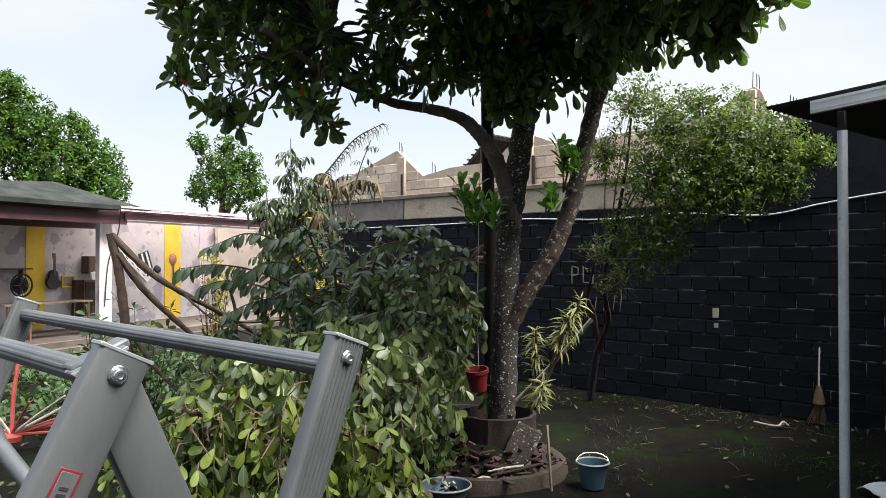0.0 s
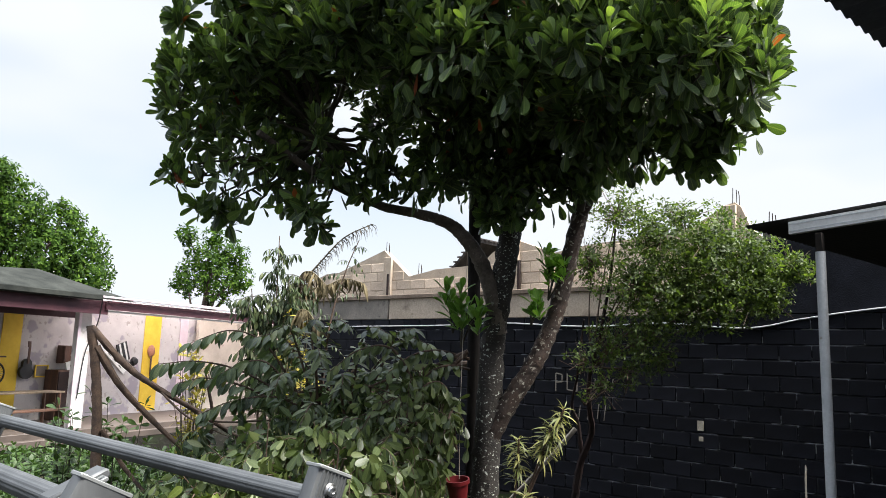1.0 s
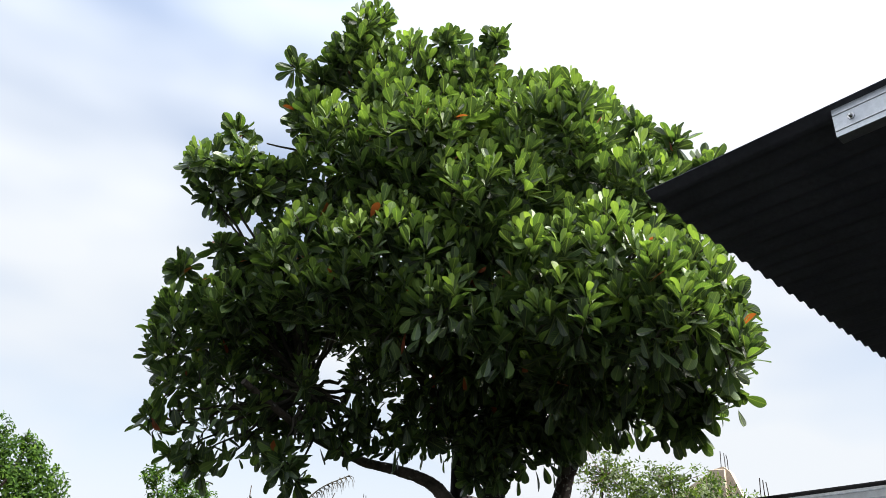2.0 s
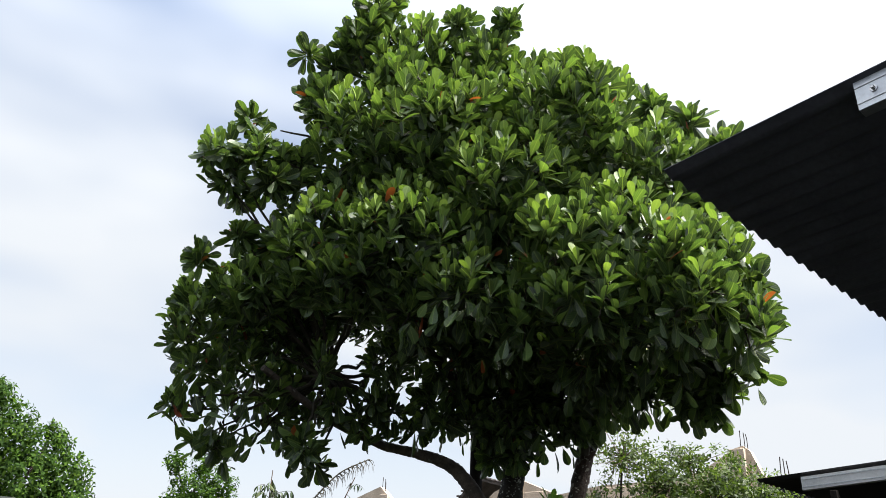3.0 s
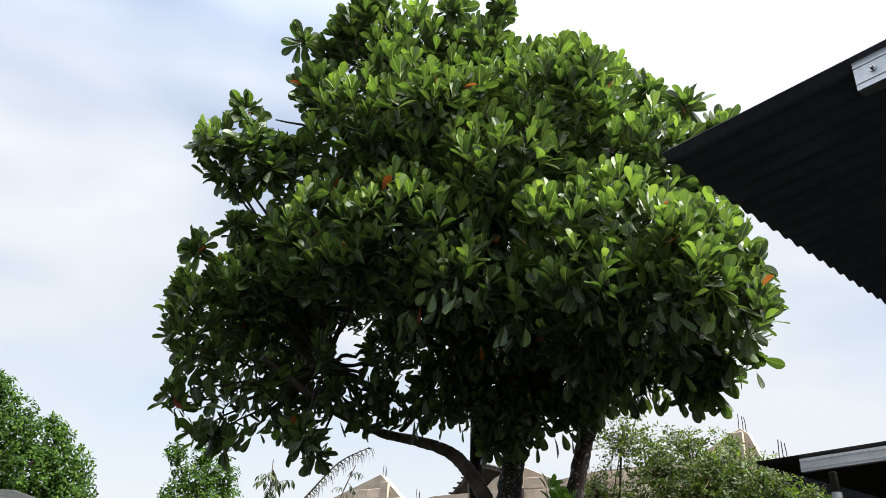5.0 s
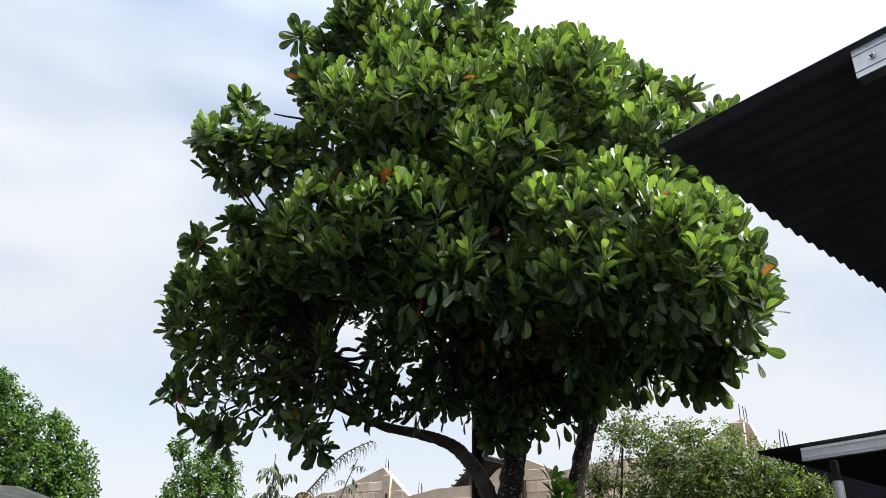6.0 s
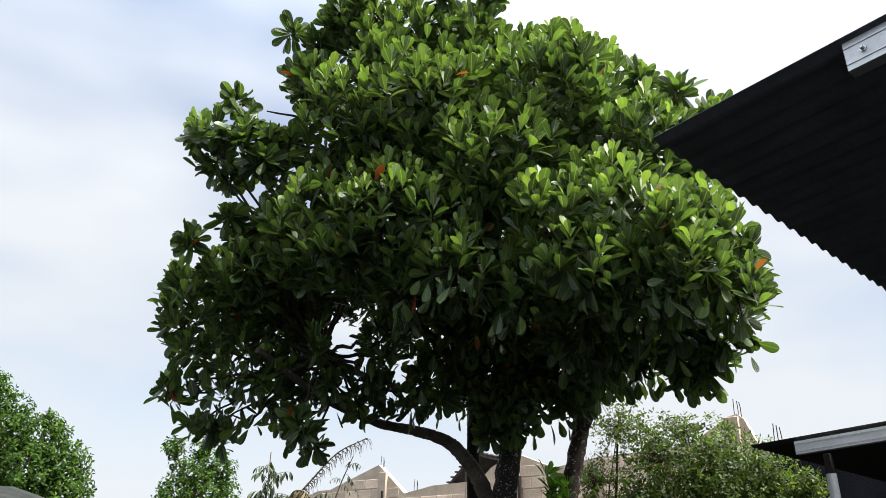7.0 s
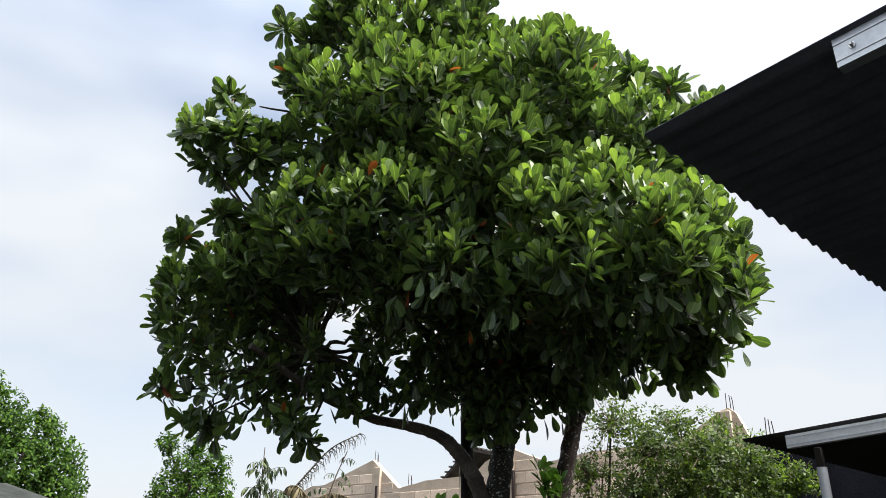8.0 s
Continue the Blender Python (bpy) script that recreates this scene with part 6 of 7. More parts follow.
g.tube(smooth_path([(3.72, 8.75, 0.05), (3.86, 8.66, 0.03), (3.95, 8.6, 0.035), (4.02, 8.64, 0.07), (4.08, 8.62, 0.03)], 6), 0.011, 6)
single("curved_stick", g, STICK, (3.86, 8.66, 0.02), "pale curved stick lying on the soil", "stick")
g = Geo()
g.tube([(1.02, 10.3, -0.02), (1.35, 10.2, 0.34), (1.75, 10.15, 0.78), (2.06, 10.1, 1.16)], [0.03, 0.03, 0.033, 0.036], 8, 0.08)
single("leaning_stick", g, STICK_GREY, (1.02, 10.3, 0.0), "pale dry stick leaning in the bush", "stick")
g = Geo()
n = 14
cx, cy = 3.80, 6.10
v = []
for i in range(n + 1):
    for j in range(n + 1):
        x, y = (i / n - 0.5) * 0.5, (j / n - 0.5) * 0.36
        v.append((cx + x, cy + y, 0.035 + 0.07 * max(0, 1 - (x / 0.4) ** 2 - (y / 0.25) ** 2) + 0.03 * noise.noise((x * 9, y * 9, 2))))
f = [(i * (n + 1) + j, (i + 1) * (n + 1) + j, (i + 1) * (n + 1) + j + 1, i * (n + 1) + j + 1) for i in range(n) for j in range(n)]
g.add(v, f)
rag = single("rag", g, WHITE_PAINT, (cx, cy, 0.02), "crumpled white cloth rag lying on the soil", "cloth")
thick = rag.modifiers.new("thickness", "SOLIDIFY")
thick.thickness = 0.006

# dark post behind the trunk
g = Geo()
g.tube([(0.50, 7.5, -0.05), (0.49, 7.5, 1.5), (0.46, 7.48, 3.0), (0.44, 7.45, 4.6)], [0.068, 0.066, 0.064, 0.06], 12, 0.02)
single("pole", g, POLE_DARK, (0.5, 7.5, -0.05), "dark upright wooden pole behind the trunk", "pole")


# ---------------------------------------------------------------- young growth on and beside the trunk
def build_sprouts():
    rng = np.random.default_rng(51)
    shape = leaf_shape([0.02, 0.07, 0.14, 0.2, 0.22, 0.18, 0.10, 0.02], 0.3, 0.1, 0.14, SPOON_ROWS)
    for at, n, h in (((0.32, 6.92, 2.18), 5, 0.42), ((0.24, 6.95, 2.32), 3, 0.34), ((1.14, 6.85, 2.66), 5, 0.36), ((0.98, 6.85, 2.42), 3, 0.26)):
        sp = thing("trunk_sprout", at, "bunch of fresh bright green shoots on the trunk", "shoot", "shoots on the trunk")
        pts, ax = [], []
        for k in range(n):
            tip = np.array(at) + (rng.normal(0, 0.09), rng.normal(0, 0.07) - 0.06, h * rng.uniform(0.55, 1.1))
            g = Geo()
            g.tube([np.array(at) + (0, 0.05, -0.03), (np.array(at) + tip) / 2 + rng.normal(0, 0.02, 3), tip], [0.009, 0.007, 0.004], 6)
            part("shoot", g, TWIG, sp)
            pts += [tip, tip - (0, 0, 0.12)]
            ax += [np.array([rng.normal(0, 0.2), -0.2, 1])] * 2
        fr, po, sc = rosettes(np.array(pts), ax, rng, (5, 8), (10, 58), (0.115, 0.185), 0.0)
        me = Geo().add(*shape).mesh("leaf", LEAF_YOUNG)
        for i in range(len(po)):
            m = Matrix(fr[i].tolist()).to_4x4() @ Matrix.Scale(sc[i], 4)
            m.translation = po[i]
            piece("leaf", me, m, sp)


build_sprouts()


def build_striped_plant():
    rng = np.random.default_rng(61)
    strap = leaf_shape([0.04, 0.065, 0.075, 0.07, 0.045, 0.008], 0.3, 0.6, 0.0)
    base = (0.86, 7.35, 0.35)
    p = thing("striped_plant", base, "tall plant with yellow-striped strap leaves behind the trunk", "plant")
    me = Geo().add(*strap).mesh("leaf", LEAF_STRIPED)
    for tip, below in (((1.34, 7.12, 1.60), 13), ((1.22, 7.14, 1.42), 8), ((0.92, 7.2, 1.30), 11), ((0.98, 7.12, 0.80), 9)):
        g = Geo()
        mid = (np.array(base) * 0.5 + np.array(tip) * 0.5) + (0.02, 0.05, 0)
        limb(g, [base, mid, tip], 0.016, 0.01, 7, 0.05)
        part("stem", g, BARK_CUT, p)
        d = unit(np.array(tip) - mid)
        pts = [np.array(tip) - d * 0.04 * k for k in range(below)]
        fr, po, sc = rosettes(pts, [d + (0.1, -0.1, 0.25)] * below, rng, (7, 10), (30, 95), (0.10, 0.165), 0.12)
        for i in range(len(po)):
            m = Matrix(fr[i].tolist()).to_4x4() @ Matrix.Scale(sc[i], 4)
            m.translation = po[i]
            piece("leaf", me, m, p)


build_striped_plant()


# ---------------------------------------------------------------- plants between the heap and the house
LEAFLET = leaf_shape([0.03, 0.12, 0.16, 0.12, 0.02], 0.25, 0.3, 0.03)


def frond(rng, start, end, pairs, size, sag=0.2):
    """A feathered leaf: midrib points and the frames of its hanging leaflets."""
    start, end = np.array(start), np.array(end)
    t = np.linspace(0, 1, pairs)
    line = start + (end - start) * t[:, None] + np.array([0, 0, sag]) * (t * (1 - t) * 4)[:, None]
    d = unit(np.gradient(line, axis=0))
    side = unit(np.cross(d, [0, 0, 1.0]))
    al, fa, po, sc = [], [], [], []
    for i in range(1, pairs):
        for s in (-1, 1):
            al.append(side[i] * s * 0.8 + d[i] * 0.5 + np.array([0, 0, -1.1]) + rng.normal(0, 0.25, 3))
            fa.append(np.array([0, 0, 1]) + side[i] * s * 0.5 + rng.normal(0, 0.15, 3))
            po.append(line[i])
            sc.append(size * rng.uniform(0.8, 1.2) * (1 - 0.35 * t[i]))
    return line, leaf_frames(np.array(al), np.array(fa)), np.array(po), np.array(sc)


def build_feather_shrub(base, stems, label, seed, size, mat, fronds=5):
    rng = np.random.default_rng(seed)
    sh = thing("feather_leaved_shrub", base, label, "shrub")
    leaf = Geo()
    rib = Geo()
    for path in stems:
        g = Geo()
        limb(g, path, 0.02, 0.006, 7, 0.06, seed)
        part("stem", g, BARK_CUT, sh)
        pts = smooth_path(path, 10)
        for k in range(fronds):
            p = pts[int(len(pts) * (0.35 + 0.62 * k / max(1, fronds - 1))) - 1]
            a = rng.uniform(0, 6.28)
            reach = rng.uniform(0.12, 0.36)
            e = p + np.array([math.cos(a) * reach, math.sin(a) * reach, rng.uniform(-0.28, 0.12)])
            line, fr, po, sc = frond(rng, p, e, 5, size * rng.uniform(0.75, 1.15), 0.04)
            rib.tube(line, 0.003, 4)
            leaf.leaves(LEAFLET, fr, po, sc)
    part("ribwork", rib, TWIG, sh, kind="stuff")
    part("foliage", leaf, mat, sh, "drooping feathered leaves", kind="stuff")


build_feather_shrub((-2.3, 10.6, 0), [[(-2.3, 10.6, 0), (-2.28, 10.7, 1.4), (-2.22, 10.65, 2.6), (-2.22, 10.6, 3.75)], [(-2.25, 10.6, 0), (-2.1, 10.8, 1.5), (-1.95, 10.8, 2.6), (-1.85, 10.7, 3.2)],
                                      [(-2.25, 10.6, 0), (-2.4, 10.6, 1.5), (-2.5, 10.6, 2.4), (-2.55, 10.5, 2.95)],
                                      [(-2.2, 10.6, 0), (-2.15, 10.5, 1.6), (-2.05, 10.45, 2.5), (-2.0, 10.4, 3.1)]],
                    "tall thin shrub with dark drooping feathered leaves", 71, 0.16, LEAF_SHRUB, 76)
build_feather_shrub((-1.45, 10.4, 0), [[(-1.45, 10.4, 0), (-1.44, 10.4, 1.6), (-1.38, 10.4, 2.51), (-1.2, 10.4, 3.24), (-1.03, 10.4, 3.7)]], "thin dark sapling with sparse leaves", 72, 0.10, LEAF_SHRUB, 16)
g = Geo()
rngp = np.random.default_rng(73)
palm = thing("dry_palm_frond", (-1.9, 11.2, 0), "bare dry palm frond standing up over the shrubs", "frond")
path = smooth_path([(-2.3, 11.0, 0), (-2.4, 11.2, 1.6), (-2.27, 11.5, 2.61), (-2.0, 11.5, 3.14), (-1.73, 11.5, 3.5), (-1.38, 11.5, 3.9), (-0.96, 11.5, 4.13)], 8)
g.tube(path, np.linspace(0.026, 0.008, len(path)), 6)
part("rib", g, TWIG, palm)
g = Geo()
for i, p in enumerate(path[len(path) // 2:]):
    for k in range(5):
        fall = rngp.uniform(0.06, 0.2)
        e = p + np.array([rngp.uniform(0.0, 0.12), rngp.normal(0, 0.06), -fall])
        g.tube([p + rngp.normal(0, 0.012, 3), (p + e) / 2 + (0.02, 0, 0.03), e], [0.006, 0.005, 0.0015], 3, cap=False)
part("leaflet_fringe", g, TWIG, palm, "thin dry hanging leaflets", kind="stuff")


def build_dry_leaf(label, path, seed, reach):
    """A dry arching palm leaf with straw-coloured leaflets hanging from its rib."""
    rng = np.random.default_rng(seed)
    fr_ = thing("dry_palm_leaf", path[0], label, "frond")
    g = Geo()
    line = smooth_path(path, 9)
    g.tube(line, np.linspace(0.012, 0.004, len(line)), 6)
    part("rib", g, STRAW_PALE, fr_)
    strap = leaf_shape([0.03, 0.07, 0.075, 0.05, 0.01], 0.3, 0.5, 0.0)
    al, fa, po = [], [], []
    for j in range(len(line) // 3, len(line)):
        for s in (-1, 1):
            al.append((0.35 * s + rng.normal(0, 0.15), rng.normal(0, 0.3), -1.0))
            fa.append((rng.normal(0, 0.5), -1.0, 0.3))
            po.append(line[j])
    g = Geo()
    g.leaves(strap, leaf_frames(np.array(al), np.array(fa)), np.array(po), rng.uniform(*reach, len(po)))
    part("leaflet_fringe", g, STRAW_PALE, fr_, "straw-coloured hanging leaflets", kind="stuff")


build_dry_leaf("dry straw-coloured palm leaf among the shrubs", [(-1.95, 10.9, 0.0), (-1.98, 10.9, 2.2), (-1.95, 10.85, 3.1), (-1.75, 10.7, 3.25), (-1.5, 10.6, 3.05)], 171, (0.18, 0.32))
build_dry_leaf("dry palm leaf arching over the shrubs", [(-2.3, 11.0, 0.0), (-2.3, 10.9, 2.2), (-1.88, 10.8, 2.9), (-1.54, 10.8, 3.05), (-1.25, 10.8, 3.17), (-0.97, 10.8, 3.11)], 172, (0.16, 0.28))
build_dry_leaf("dry orange-yellow palm leaf low among the shrubs", [(-2.0, 10.3, 0.0), (-1.95, 10.3, 1.6), (-1.85, 10.2, 2.5), (-1.7, 10.1, 2.65), (-1.5, 10.0, 2.45)], 173, (0.18, 0.34))


# cut forked limb standing in the heap
def build_forked_limb():
    b = thing("forked_limb", (-3.4, 7.85, 0), "bare brown cut limb with long forks standing in the heap", "branch", "heap of cut boughs")
    for ctrl, r0, r1 in (([(-3.3, 7.8, 0.0), (-3.40, 7.85, 1.0), (-3.45, 7.87, 1.5), (-3.50, 7.85, 1.9), (-3.57, 7.82, 2.27)], 0.075, 0.06),
                         ([(-3.55, 7.82, 2.24), (-3.2, 7.96, 1.85), (-2.85, 8.08, 1.6), (-2.45, 8.2, 1.36), (-1.95, 8.3, 1.05)], 0.055, 0.03),
                         ([(-3.50, 7.84, 2.05), (-3.25, 7.95, 1.65), (-2.93, 8.05, 1.3), (-2.6, 8.1, 1.0)], 0.06, 0.03),
                         ([(-3.35, 7.83, 1.2), (-3.1, 7.9, 0.8), (-2.7, 7.9, 0.4)], 0.04, 0.02),
                         ([(-2.5, 8.2, 1.38), (-2.2, 8.0, 1.3), (-1.6, 7.8, 1.35)], 0.02, 0.01),
                         ([(-2.9, 8.08, 1.62), (-2.5, 7.9, 1.35), (-2.0, 7.6, 1.2)], 0.02, 0.008)):
        g = Geo()
        limb(g, ctrl, r0 * 0.72, r1 * 0.75, 10, 0.07, int(r0 * 1000), 8)
        part("branch", g, BARK_CUT, b)


build_forked_limb()
for k, ctrl in enumerate(([(0.40, 7.15, 2.12), (0.1, 7.2, 1.98), (-0.2, 7.2, 1.9), (-0.55, 7.1, 1.75)], [(0.38, 7.1, 2.1), (0.12, 7.1, 1.85), (-0.05, 7.05, 1.6), (-0.25, 7.0, 1.2)])):
    g = Geo()
    limb(g, ctrl, 0.024, 0.010, 8, 0.06, 80 + k, 8)
    single("cut_branch", g, BARK_CUT, ctrl[0], "bare cut branch propped against the trunk", "branch", "heap of cut boughs")



def build_drooping_bough(label, base, stems, mat, seed, size, hang=(0.4, 1.1), lift=0.6):
    """Arching cut stems with large leaves hanging in pairs."""
    rng = np.random.default_rng(seed)
    b = thing("drooping_bough", base, label, "cut branches", "heap of cut boughs")
    shape = leaf_shape([0.02, 0.10, 0.17, 0.195, 0.18, 0.13, 0.07, 0.015], 0.2, 0.25, 0.1, SPOON_ROWS)
    me = Geo().add(*shape).mesh("leaf", mat)
    for path in stems:
        g = Geo()
        limb(g, path, 0.016, 0.004, 7, 0.05, seed, 10)
        part("branch", g, BARK_CUT, b)
        line = smooth_path(path, 9)
        d = unit(np.gradient(line, axis=0))
        for j in range(5, len(line)):
            for s in (-1, 1):
                if rng.uniform() < 0.1:
                    continue
                side = unit(np.cross(d[j], [0, 0, 1.0])) * s
                al = side * rng.uniform(0.3, 0.9) + d[j] * 0.5 + np.array([0, 0, -rng.uniform(*hang)]) + rng.normal(0, 0.15, 3)
                fa = np.array([0, -0.5, lift]) + side * 0.4 + rng.normal(0, 0.3, 3)
                fr = leaf_frames(al[None], fa[None])[0]
                m = Matrix(fr.tolist()).to_4x4() @ Matrix.Scale(rng.uniform(*size), 4)
                m.translation = line[j]
                piece("leaf", me, m, b)


build_drooping_bough("cut bough with large dark drooping leaves before the house", (-1.5, 8.1, 1.2),
                     [[(-1.37, 8.0, 1.62), (-1.74, 7.95, 2.13), (-2.11, 7.9, 2.27), (-2.52, 7.85, 2.12)],
                      [(-1.37, 8.0, 1.5), (-1.92, 7.95, 1.82), (-2.41, 7.9, 1.93), (-2.84, 7.85, 1.89)],
                      [(-1.37, 7.95, 1.4), (-1.86, 7.9, 1.66), (-2.3, 7.85, 1.76), (-2.6, 7.8, 1.70)],
                      [(-1.0, 8.1, 1.6), (-1.37, 8.0, 2.0), (-1.6, 7.95, 2.24), (-1.85, 7.9, 2.2)],
                      [(-1.0, 7.9, 1.3), (-1.5, 7.75, 1.58), (-1.95, 7.65, 1.55), (-2.25, 7.55, 1.42)],
                      [(-1.2, 7.8, 1.4), (-1.6, 7.7, 1.9), (-1.85, 7.65, 1.95), (-2.1, 7.6, 1.82)]], LEAF_DUSTY, 301, (0.13, 0.19))
for path_set, seed in (([[(-1.13, 7.9, 1.37), (-1.34, 7.8, 2.02), (-1.46, 7.7, 2.32), (-1.56, 7.6, 2.28)], [(-1.13, 7.9, 1.37), (-1.07, 7.8, 2.12), (-0.97, 7.7, 2.40), (-0.82, 7.55, 2.36)],
                         [(-1.0, 7.9, 1.37), (-0.75, 7.8, 2.06), (-0.60, 7.7, 2.34), (-0.40, 7.5, 2.28)], [(-1.1, 7.7, 1.4), (-1.12, 7.5, 1.95), (-1.08, 7.3, 2.10), (-1.02, 7.1, 2.0)],
                         [(-1.1, 7.7, 1.3), (-1.35, 7.4, 1.75), (-1.40, 7.2, 1.85), (-1.42, 7.0, 1.72)], [(-1.1, 7.9, 1.4), (-1.2, 7.8, 2.05), (-1.22, 7.7, 2.36), (-1.16, 7.55, 2.40)]], 303),
                       ([[(-0.88, 7.9, 1.37), (-0.51, 7.8, 1.98), (-0.20, 7.7, 2.24), (0.02, 7.5, 2.18)], [(-0.8, 7.8, 1.4), (-0.70, 7.5, 2.02), (-0.62, 7.3, 2.16), (-0.55, 7.1, 2.06)],
                         [(-0.8, 7.7, 1.3), (-0.85, 7.3, 1.78), (-0.80, 7.1, 1.86), (-0.78, 6.9, 1.74)], [(-0.5, 7.7, 1.4), (-0.32, 7.4, 1.92), (-0.22, 7.2, 2.02), (-0.12, 7.0, 1.92)],
                         [(-0.6, 7.6, 1.2), (-0.48, 7.2, 1.62), (-0.44, 7.0, 1.68), (-0.42, 6.8, 1.55)], [(-0.7, 7.8, 1.4), (-0.42, 7.7, 2.06), (-0.30, 7.6, 2.30), (-0.14, 7.45, 2.34)]], 304),
                       ([[(0.42, 7.3, 2.05), (0.1, 7.1, 2.12), (-0.15, 6.95, 2.06), (-0.35, 6.8, 1.90)], [(0.42, 7.2, 1.95), (0.2, 7.0, 1.98), (0.02, 6.85, 1.90), (-0.1, 6.7, 1.70)],
                         [(-0.9, 7.4, 1.2), (-1.0, 7.0, 1.55), (-1.05, 6.8, 1.58), (-1.1, 6.6, 1.42)], [(-0.6, 7.3, 1.2), (-0.68, 6.8, 1.46), (-0.72, 6.6, 1.48), (-0.74, 6.4, 1.34)]], 305)):
    build_drooping_bough("cut bough with grey-green drooping leaves on top of the heap", (-0.9, 7.8, 1.3), path_set, LEAF_WILTED, seed, (0.11, 0.165), (0.05, 0.75), 1.1)
build_drooping_bough("cut bough with pale hanging leaves beside the trunk", (0.1, 6.7, 0.9),
                     [[(0.3, 6.9, 1.2), (0.2, 6.75, 1.75), (0.02, 6.6, 1.82), (-0.15, 6.45, 1.6)],
                      [(0.3, 6.9, 1.2), (0.25, 6.7, 1.55), (0.2, 6.5, 1.5), (0.12, 6.4, 1.2)],
                      [(0.1, 6.9, 1.2), (-0.15, 6.7, 1.65), (-0.4, 6.5, 1.62), (-0.55, 6.3, 1.4)],
                      [(0.0, 6.9, 1.6), (-0.3, 6.75, 2.1), (-0.6, 6.6, 2.1), (-0.85, 6.5, 1.9)]], LEAF_WILTED, 302, (0.09, 0.14))

# red rods of a collapsed drying rack
rack = thing("drying_rack", (-4.43, 7.5, 0), "collapsed orange-red rod drying rack on dry leaves", "rack")
hub = Vector((-4.43, 7.5, 0.19))
g = Geo()
g.lathe(hub - Vector((0, 0, 0.08)), [(0.03, 0), (0.11, 0.02), (0.12, 0.07), (0.05, 0.1)], 16)
part("hub", g, ORANGE_ROD, rack)
g = Geo()
g.tube([hub, hub + Vector((-0.01, 0.05, 0.4)), hub + Vector((-0.01, 0.15, 0.82))], 0.022, 8)
part("pole", g, ORANGE_ROD, rack)
for k, e in enumerate(((1.25, 0.3, 0.42), (1.15, 0.2, 0.30), (0.95, 0.1, 0.5), (0.6, -0.1, 0.42), (0.3, -0.2, 0.38), (-0.2, -0.15, 0.4), (1.1, 0.35, 0.16), (0.85, 0.5, 0.10), (-0.6, 0.1, 0.25), (-0.5, -0.2, 0.12), (1.2, 0.1, 0.05))):
    g = Geo()
    g.tube([hub, hub + Vector(e) * 0.5 + Vector((0, 0, 0.01)), hub + Vector(e)], [0.018, 0.014, 0.010], 7)
    part("rod", g, STICK if k in (2, 3, 5) else ORANGE_ROD, rack)


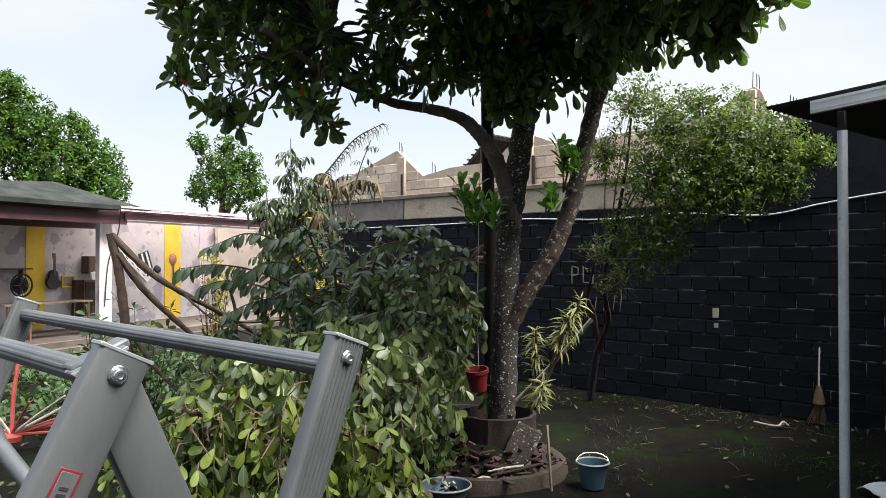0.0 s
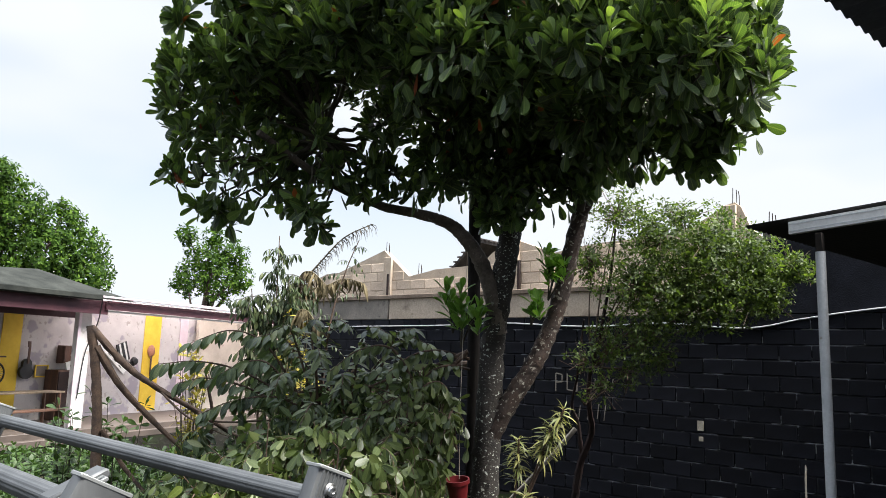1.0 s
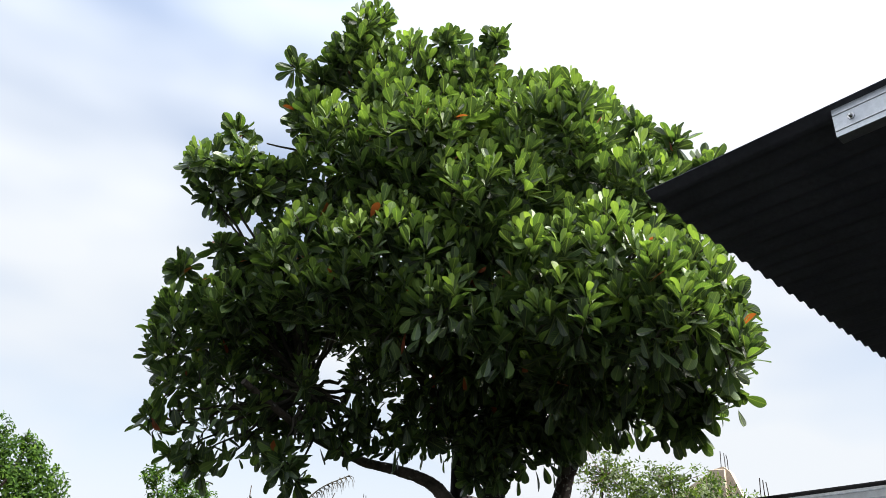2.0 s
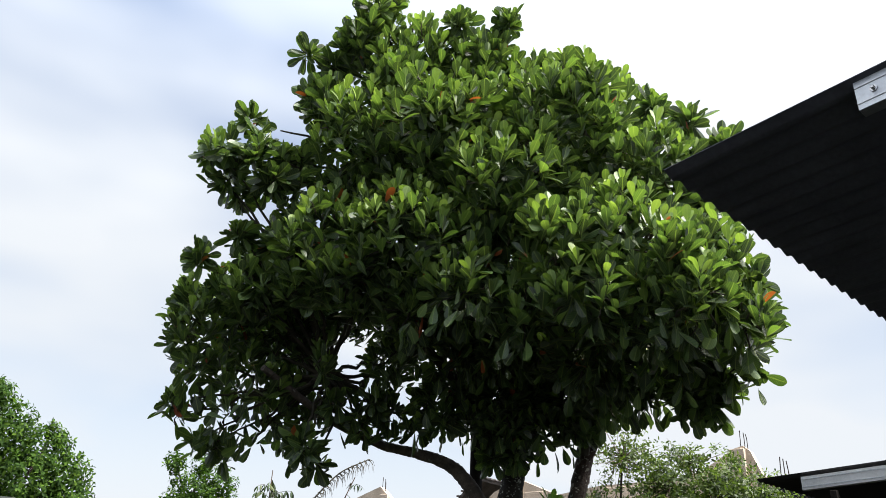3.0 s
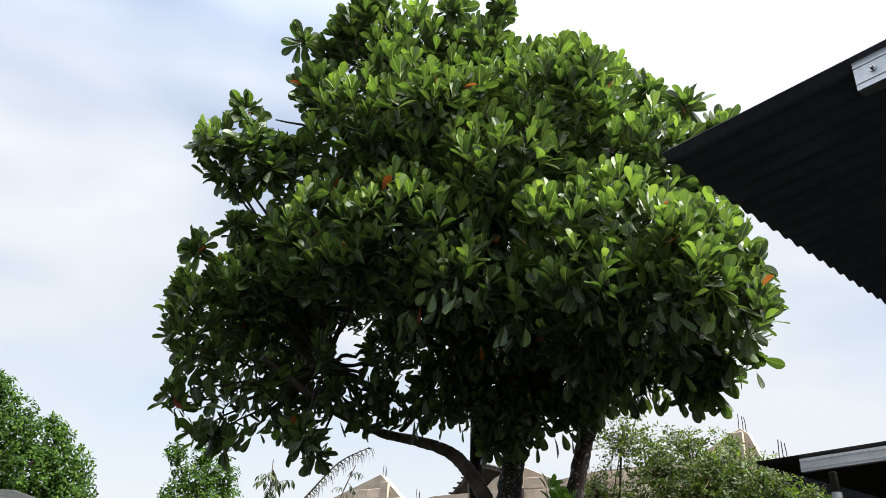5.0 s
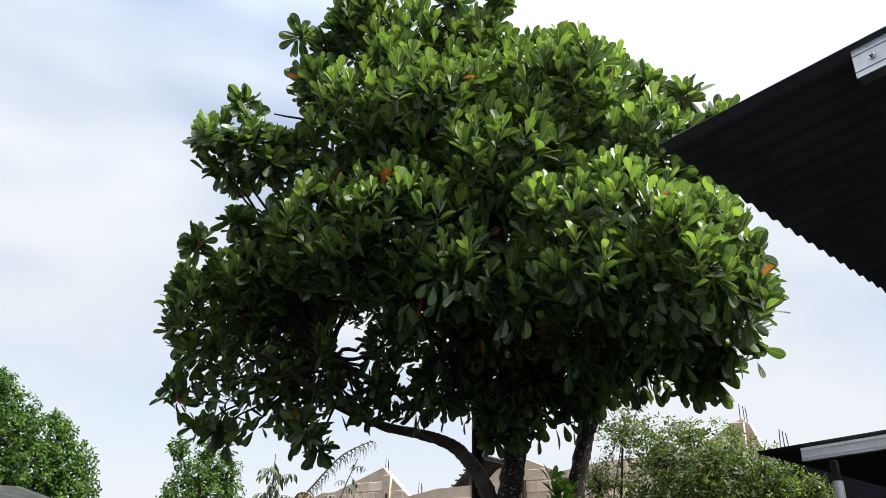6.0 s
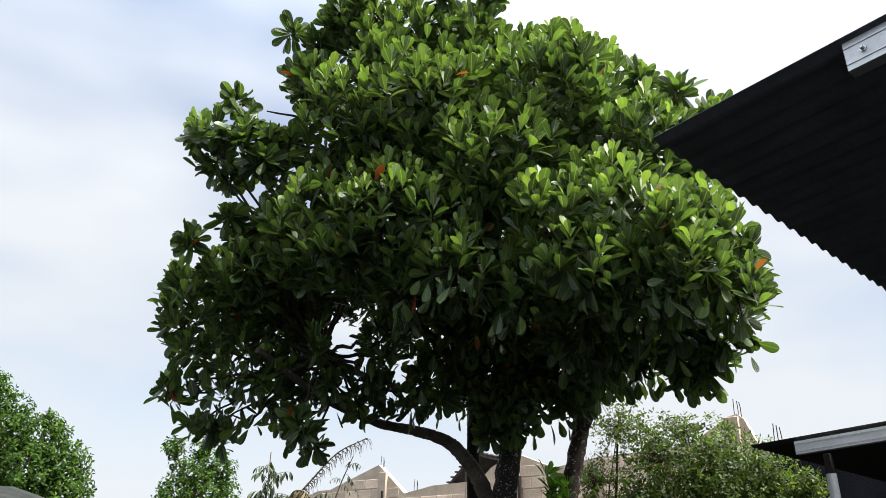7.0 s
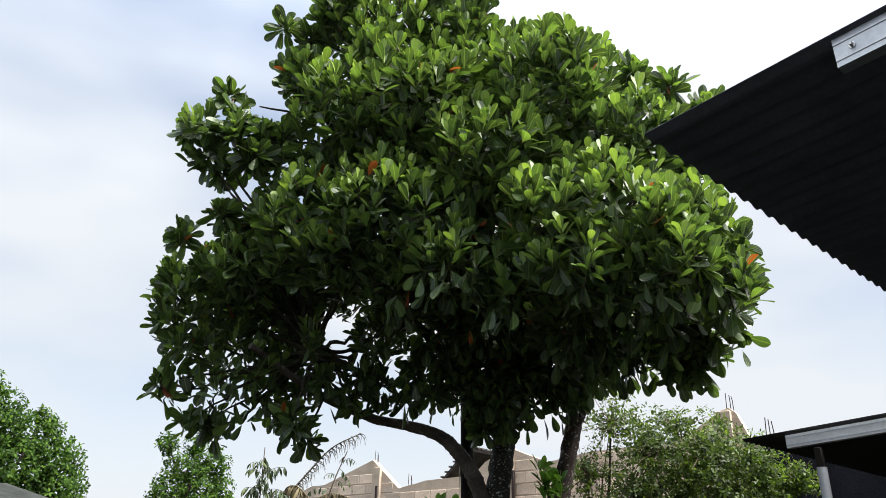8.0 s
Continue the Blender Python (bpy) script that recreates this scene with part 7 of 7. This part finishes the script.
# ---------------------------------------------------------------- low growth and litter on the ground
def build_low_growth():
    rng = np.random.default_rng(91)
    n = 1500
    pts = np.stack([rng.uniform(-8.5, -2.6, n), rng.uniform(7.4, 13.0, n), np.zeros(n)], 1)
    keep = np.array([noise.noise((x * 0.7, y * 0.7, 9)) > -0.15 and y > 8.0 + 0.5 * (x + 5) ** 2 * 0.1 for x, y, _ in pts])
    pts = pts[keep]
    pts[:, 2] = rng.uniform(0.05, 0.42, len(pts))
    fr, po, sc = rosettes(pts, unit(np.array([0, -0.25, 1]) + rng.normal(0, 0.35, pts.shape)), rng, (5, 9), (15, 80), (0.07, 0.15), 0.1)
    g = Geo()
    g.leaves(CUT_LEAF, fr, po, sc)
    single("ground_cover", g, LEAF_YOUNG_DARK, (-5.5, 9.5, 0), "low green leafy weeds covering the yard soil", "plants", kind="stuff")
    n = 3600
    pts = np.stack([rng.uniform(-7, 5.5, n), rng.uniform(4.5, 12.5, n), np.full(n, 0.02)], 1)
    side = (pts - np.array(WALL_O))[:, :2] @ np.array([WALL_N.x, WALL_N.y])
    wgt = np.exp(-((side + 0.5) / 0.7) ** 2) * 0.75 + 0.10 + 0.9 * (pts[:, 0] < -2.0)
    pts = pts[(side < -0.08) & (rng.uniform(size=n) < wgt)]
    pts[:, 2] = 0.02 + rng.uniform(0, 0.02, len(pts))
    al = rng.normal(0, 1, pts.shape) * (1, 1, 0.25)
    fr = leaf_frames(al, np.array([0, 0, 1]) + rng.normal(0, 0.35, pts.shape))
    g = Geo()
    g.leaves(CUT_LEAF, fr, pts, rng.uniform(0.03, 0.085, len(pts)))
    single("leaf_litter", g, LEAF_DRY, (0, 8, 0), "scattered dry brown and yellow fallen leaves", "leaves", kind="stuff")
    g = Geo()
    for k in range(70):
        x, y = rng.uniform(-0.5, 5.5), rng.uniform(5.2, 10.5)
        if (Vector((x, y, 0)) - WALL_O).dot(WALL_N) > -0.15:
            continue
        a, l = rng.uniform(0, 6.28), rng.uniform(0.06, 0.3)
        p, d = np.array([x, y, 0.025]), np.array([math.cos(a), math.sin(a), 0.05])
        g.tube([p - d * l / 2, p + rng.normal(0, 0.01, 3) * (1, 1, 0.2), p + d * l / 2], [0.003, 0.003, 0.002], 4)
    single("twig_litter", g, BARK_CUT, (2, 8, 0), "thin dry twigs scattered on the soil", "twigs", kind="stuff")
    # grass and moss tufts
    blade = leaf_shape([0.035, 0.03, 0.02, 0.004], 0.1, 0.5, 0.0)
    n = 5000
    pts = np.stack([rng.uniform(-1, 5.5, n), rng.uniform(6.0, 11.5, n), np.zeros(n)], 1)
    keep = np.array([(Vector((x, y, 0)) - WALL_O).dot(WALL_N) < -0.05 and noise.noise((x * 0.9, y * 0.9, 3)) > 0.05 for x, y, _ in pts])
    pts = pts[keep]
    fr = leaf_frames(np.array([0, 0, 1]) + rng.normal(0, 0.6, pts.shape), rng.normal(0, 1, pts.shape))
    g = Geo()
    g.leaves(blade, fr, pts, rng.uniform(0.03, 0.09, len(pts)))
    single("grass", g, LEAF_YOUNG_DARK, (2, 8.5, 0), "short sparse grass in damp soil", "grass", kind="stuff")


build_low_growth()


def build_weed(base, top, spread, n, mat, size, label, seed):
    """A small leafy plant: thin stems with whorls of leaves along them."""
    rng = np.random.default_rng(seed)
    w = thing("leafy_weed", base, label, "plant")
    pts, ax = [], []
    for k in range(n):
        tip = np.array(base) + rng.normal(0, 1, 3) * (spread, spread, 0) + (0, 0, top * rng.uniform(0.55, 1.0))
        g = Geo()
        g.tube([base, (np.array(base) + tip) / 2 + rng.normal(0, 0.03, 3), tip], [0.008, 0.006, 0.003], 5)
        part("stem", g, TWIG, w)
        for q in np.linspace(0.35, 1.0, 5):
            pts.append(np.array(base) * (1 - q) + tip * q)
            ax.append(unit(np.array([0, -0.2, 1]) + rng.normal(0, 0.3, 3)))
    fr, po, sc = rosettes(np.array(pts), ax, rng, (4, 7), (25, 90), size, 0.15)
    g = Geo()
    g.leaves(CUT_LEAF, fr, po, sc)
    part("foliage", g, mat, w, kind="stuff")


build_weed((-3.5, 8.6, 0), 1.75, 0.17, 11, LEAF_YOUNG_DARK, (0.08, 0.14), "mid-green leafy weed before the veranda", 201)
build_weed((-3.0, 9.6, 0), 2.15, 0.13, 15, LEAF_YELLOW, (0.07, 0.12), "slim shrub with yellow-green leaves before the house", 202)
build_weed((-1.75, 10.2, 0), 2.7, 0.14, 10, LEAF_YELLOW, (0.07, 0.12), "tall shrub with yellow-green leaves behind the heap", 203)
build_weed((-3.95, 8.4, 0), 1.4, 0.16, 9, LEAF_YOUNG_DARK, (0.08, 0.14), "dark green leafy weed before the veranda", 204)
build_weed((-0.05, 6.55, 0), 0.62, 0.12, 7, LEAF_YOUNG_DARK, (0.08, 0.14), "dark green leafy weed beside the tree pit", 205)


# ---------------------------------------------------------------- single blocks of the walls
def lay_blocks(owner, me, core_mat, name, s0, s1, z0, rows, top, q, near, joint_name):
    """Courses of blocks on a wall face; those in the stretch near are pieces, the others one mesh."""
    rest = Geo()
    rng = np.random.default_rng(17)
    count = 0
    for r in range(rows):
        z = z0 + BLOCK_H * (r + 0.5)
        s = s0 + (BLOCK_L / 2 if r % 2 else 0)
        while s < s1:
            c = s + BLOCK_L / 2
            if min(top(c - 0.16), top(c + 0.16)) > z + BLOCK_H * 0.55:
                m = wall_pose(c, z, q + rng.uniform(-0.002, 0.003)) @ pose(0, 0, 0, 0, 0, rng.normal(0, 0.25))
                if near[0] < c < near[1] and count < 300:
                    piece("block", me, m, owner)
                    count += 1
                else:
                    rest.box(m, (BLOCK_L - JOINT, BLOCK_H - JOINT, 0.05), 0.008)
            s += BLOCK_L
    if rest.n:
        part(joint_name, rest, core_mat, owner, smooth=False, kind="stuff")


lay_blocks(wall, block_mesh("block", BLACK_BLOCK), BLACK_BLOCK_REST, "block", -5.0, 10.0, 0.0, 14, lambda s: 2.78, 0.018, (-1.3, 6.9), "block_courses")
lay_blocks(gables, block_mesh("block", PALE_BLOCK), PALE_BLOCK_REST, "block", -0.3, 10.9, 3.0, 9, profile_height, GABLE_Q + 0.045, (4.5, 10.5), "block_courses")
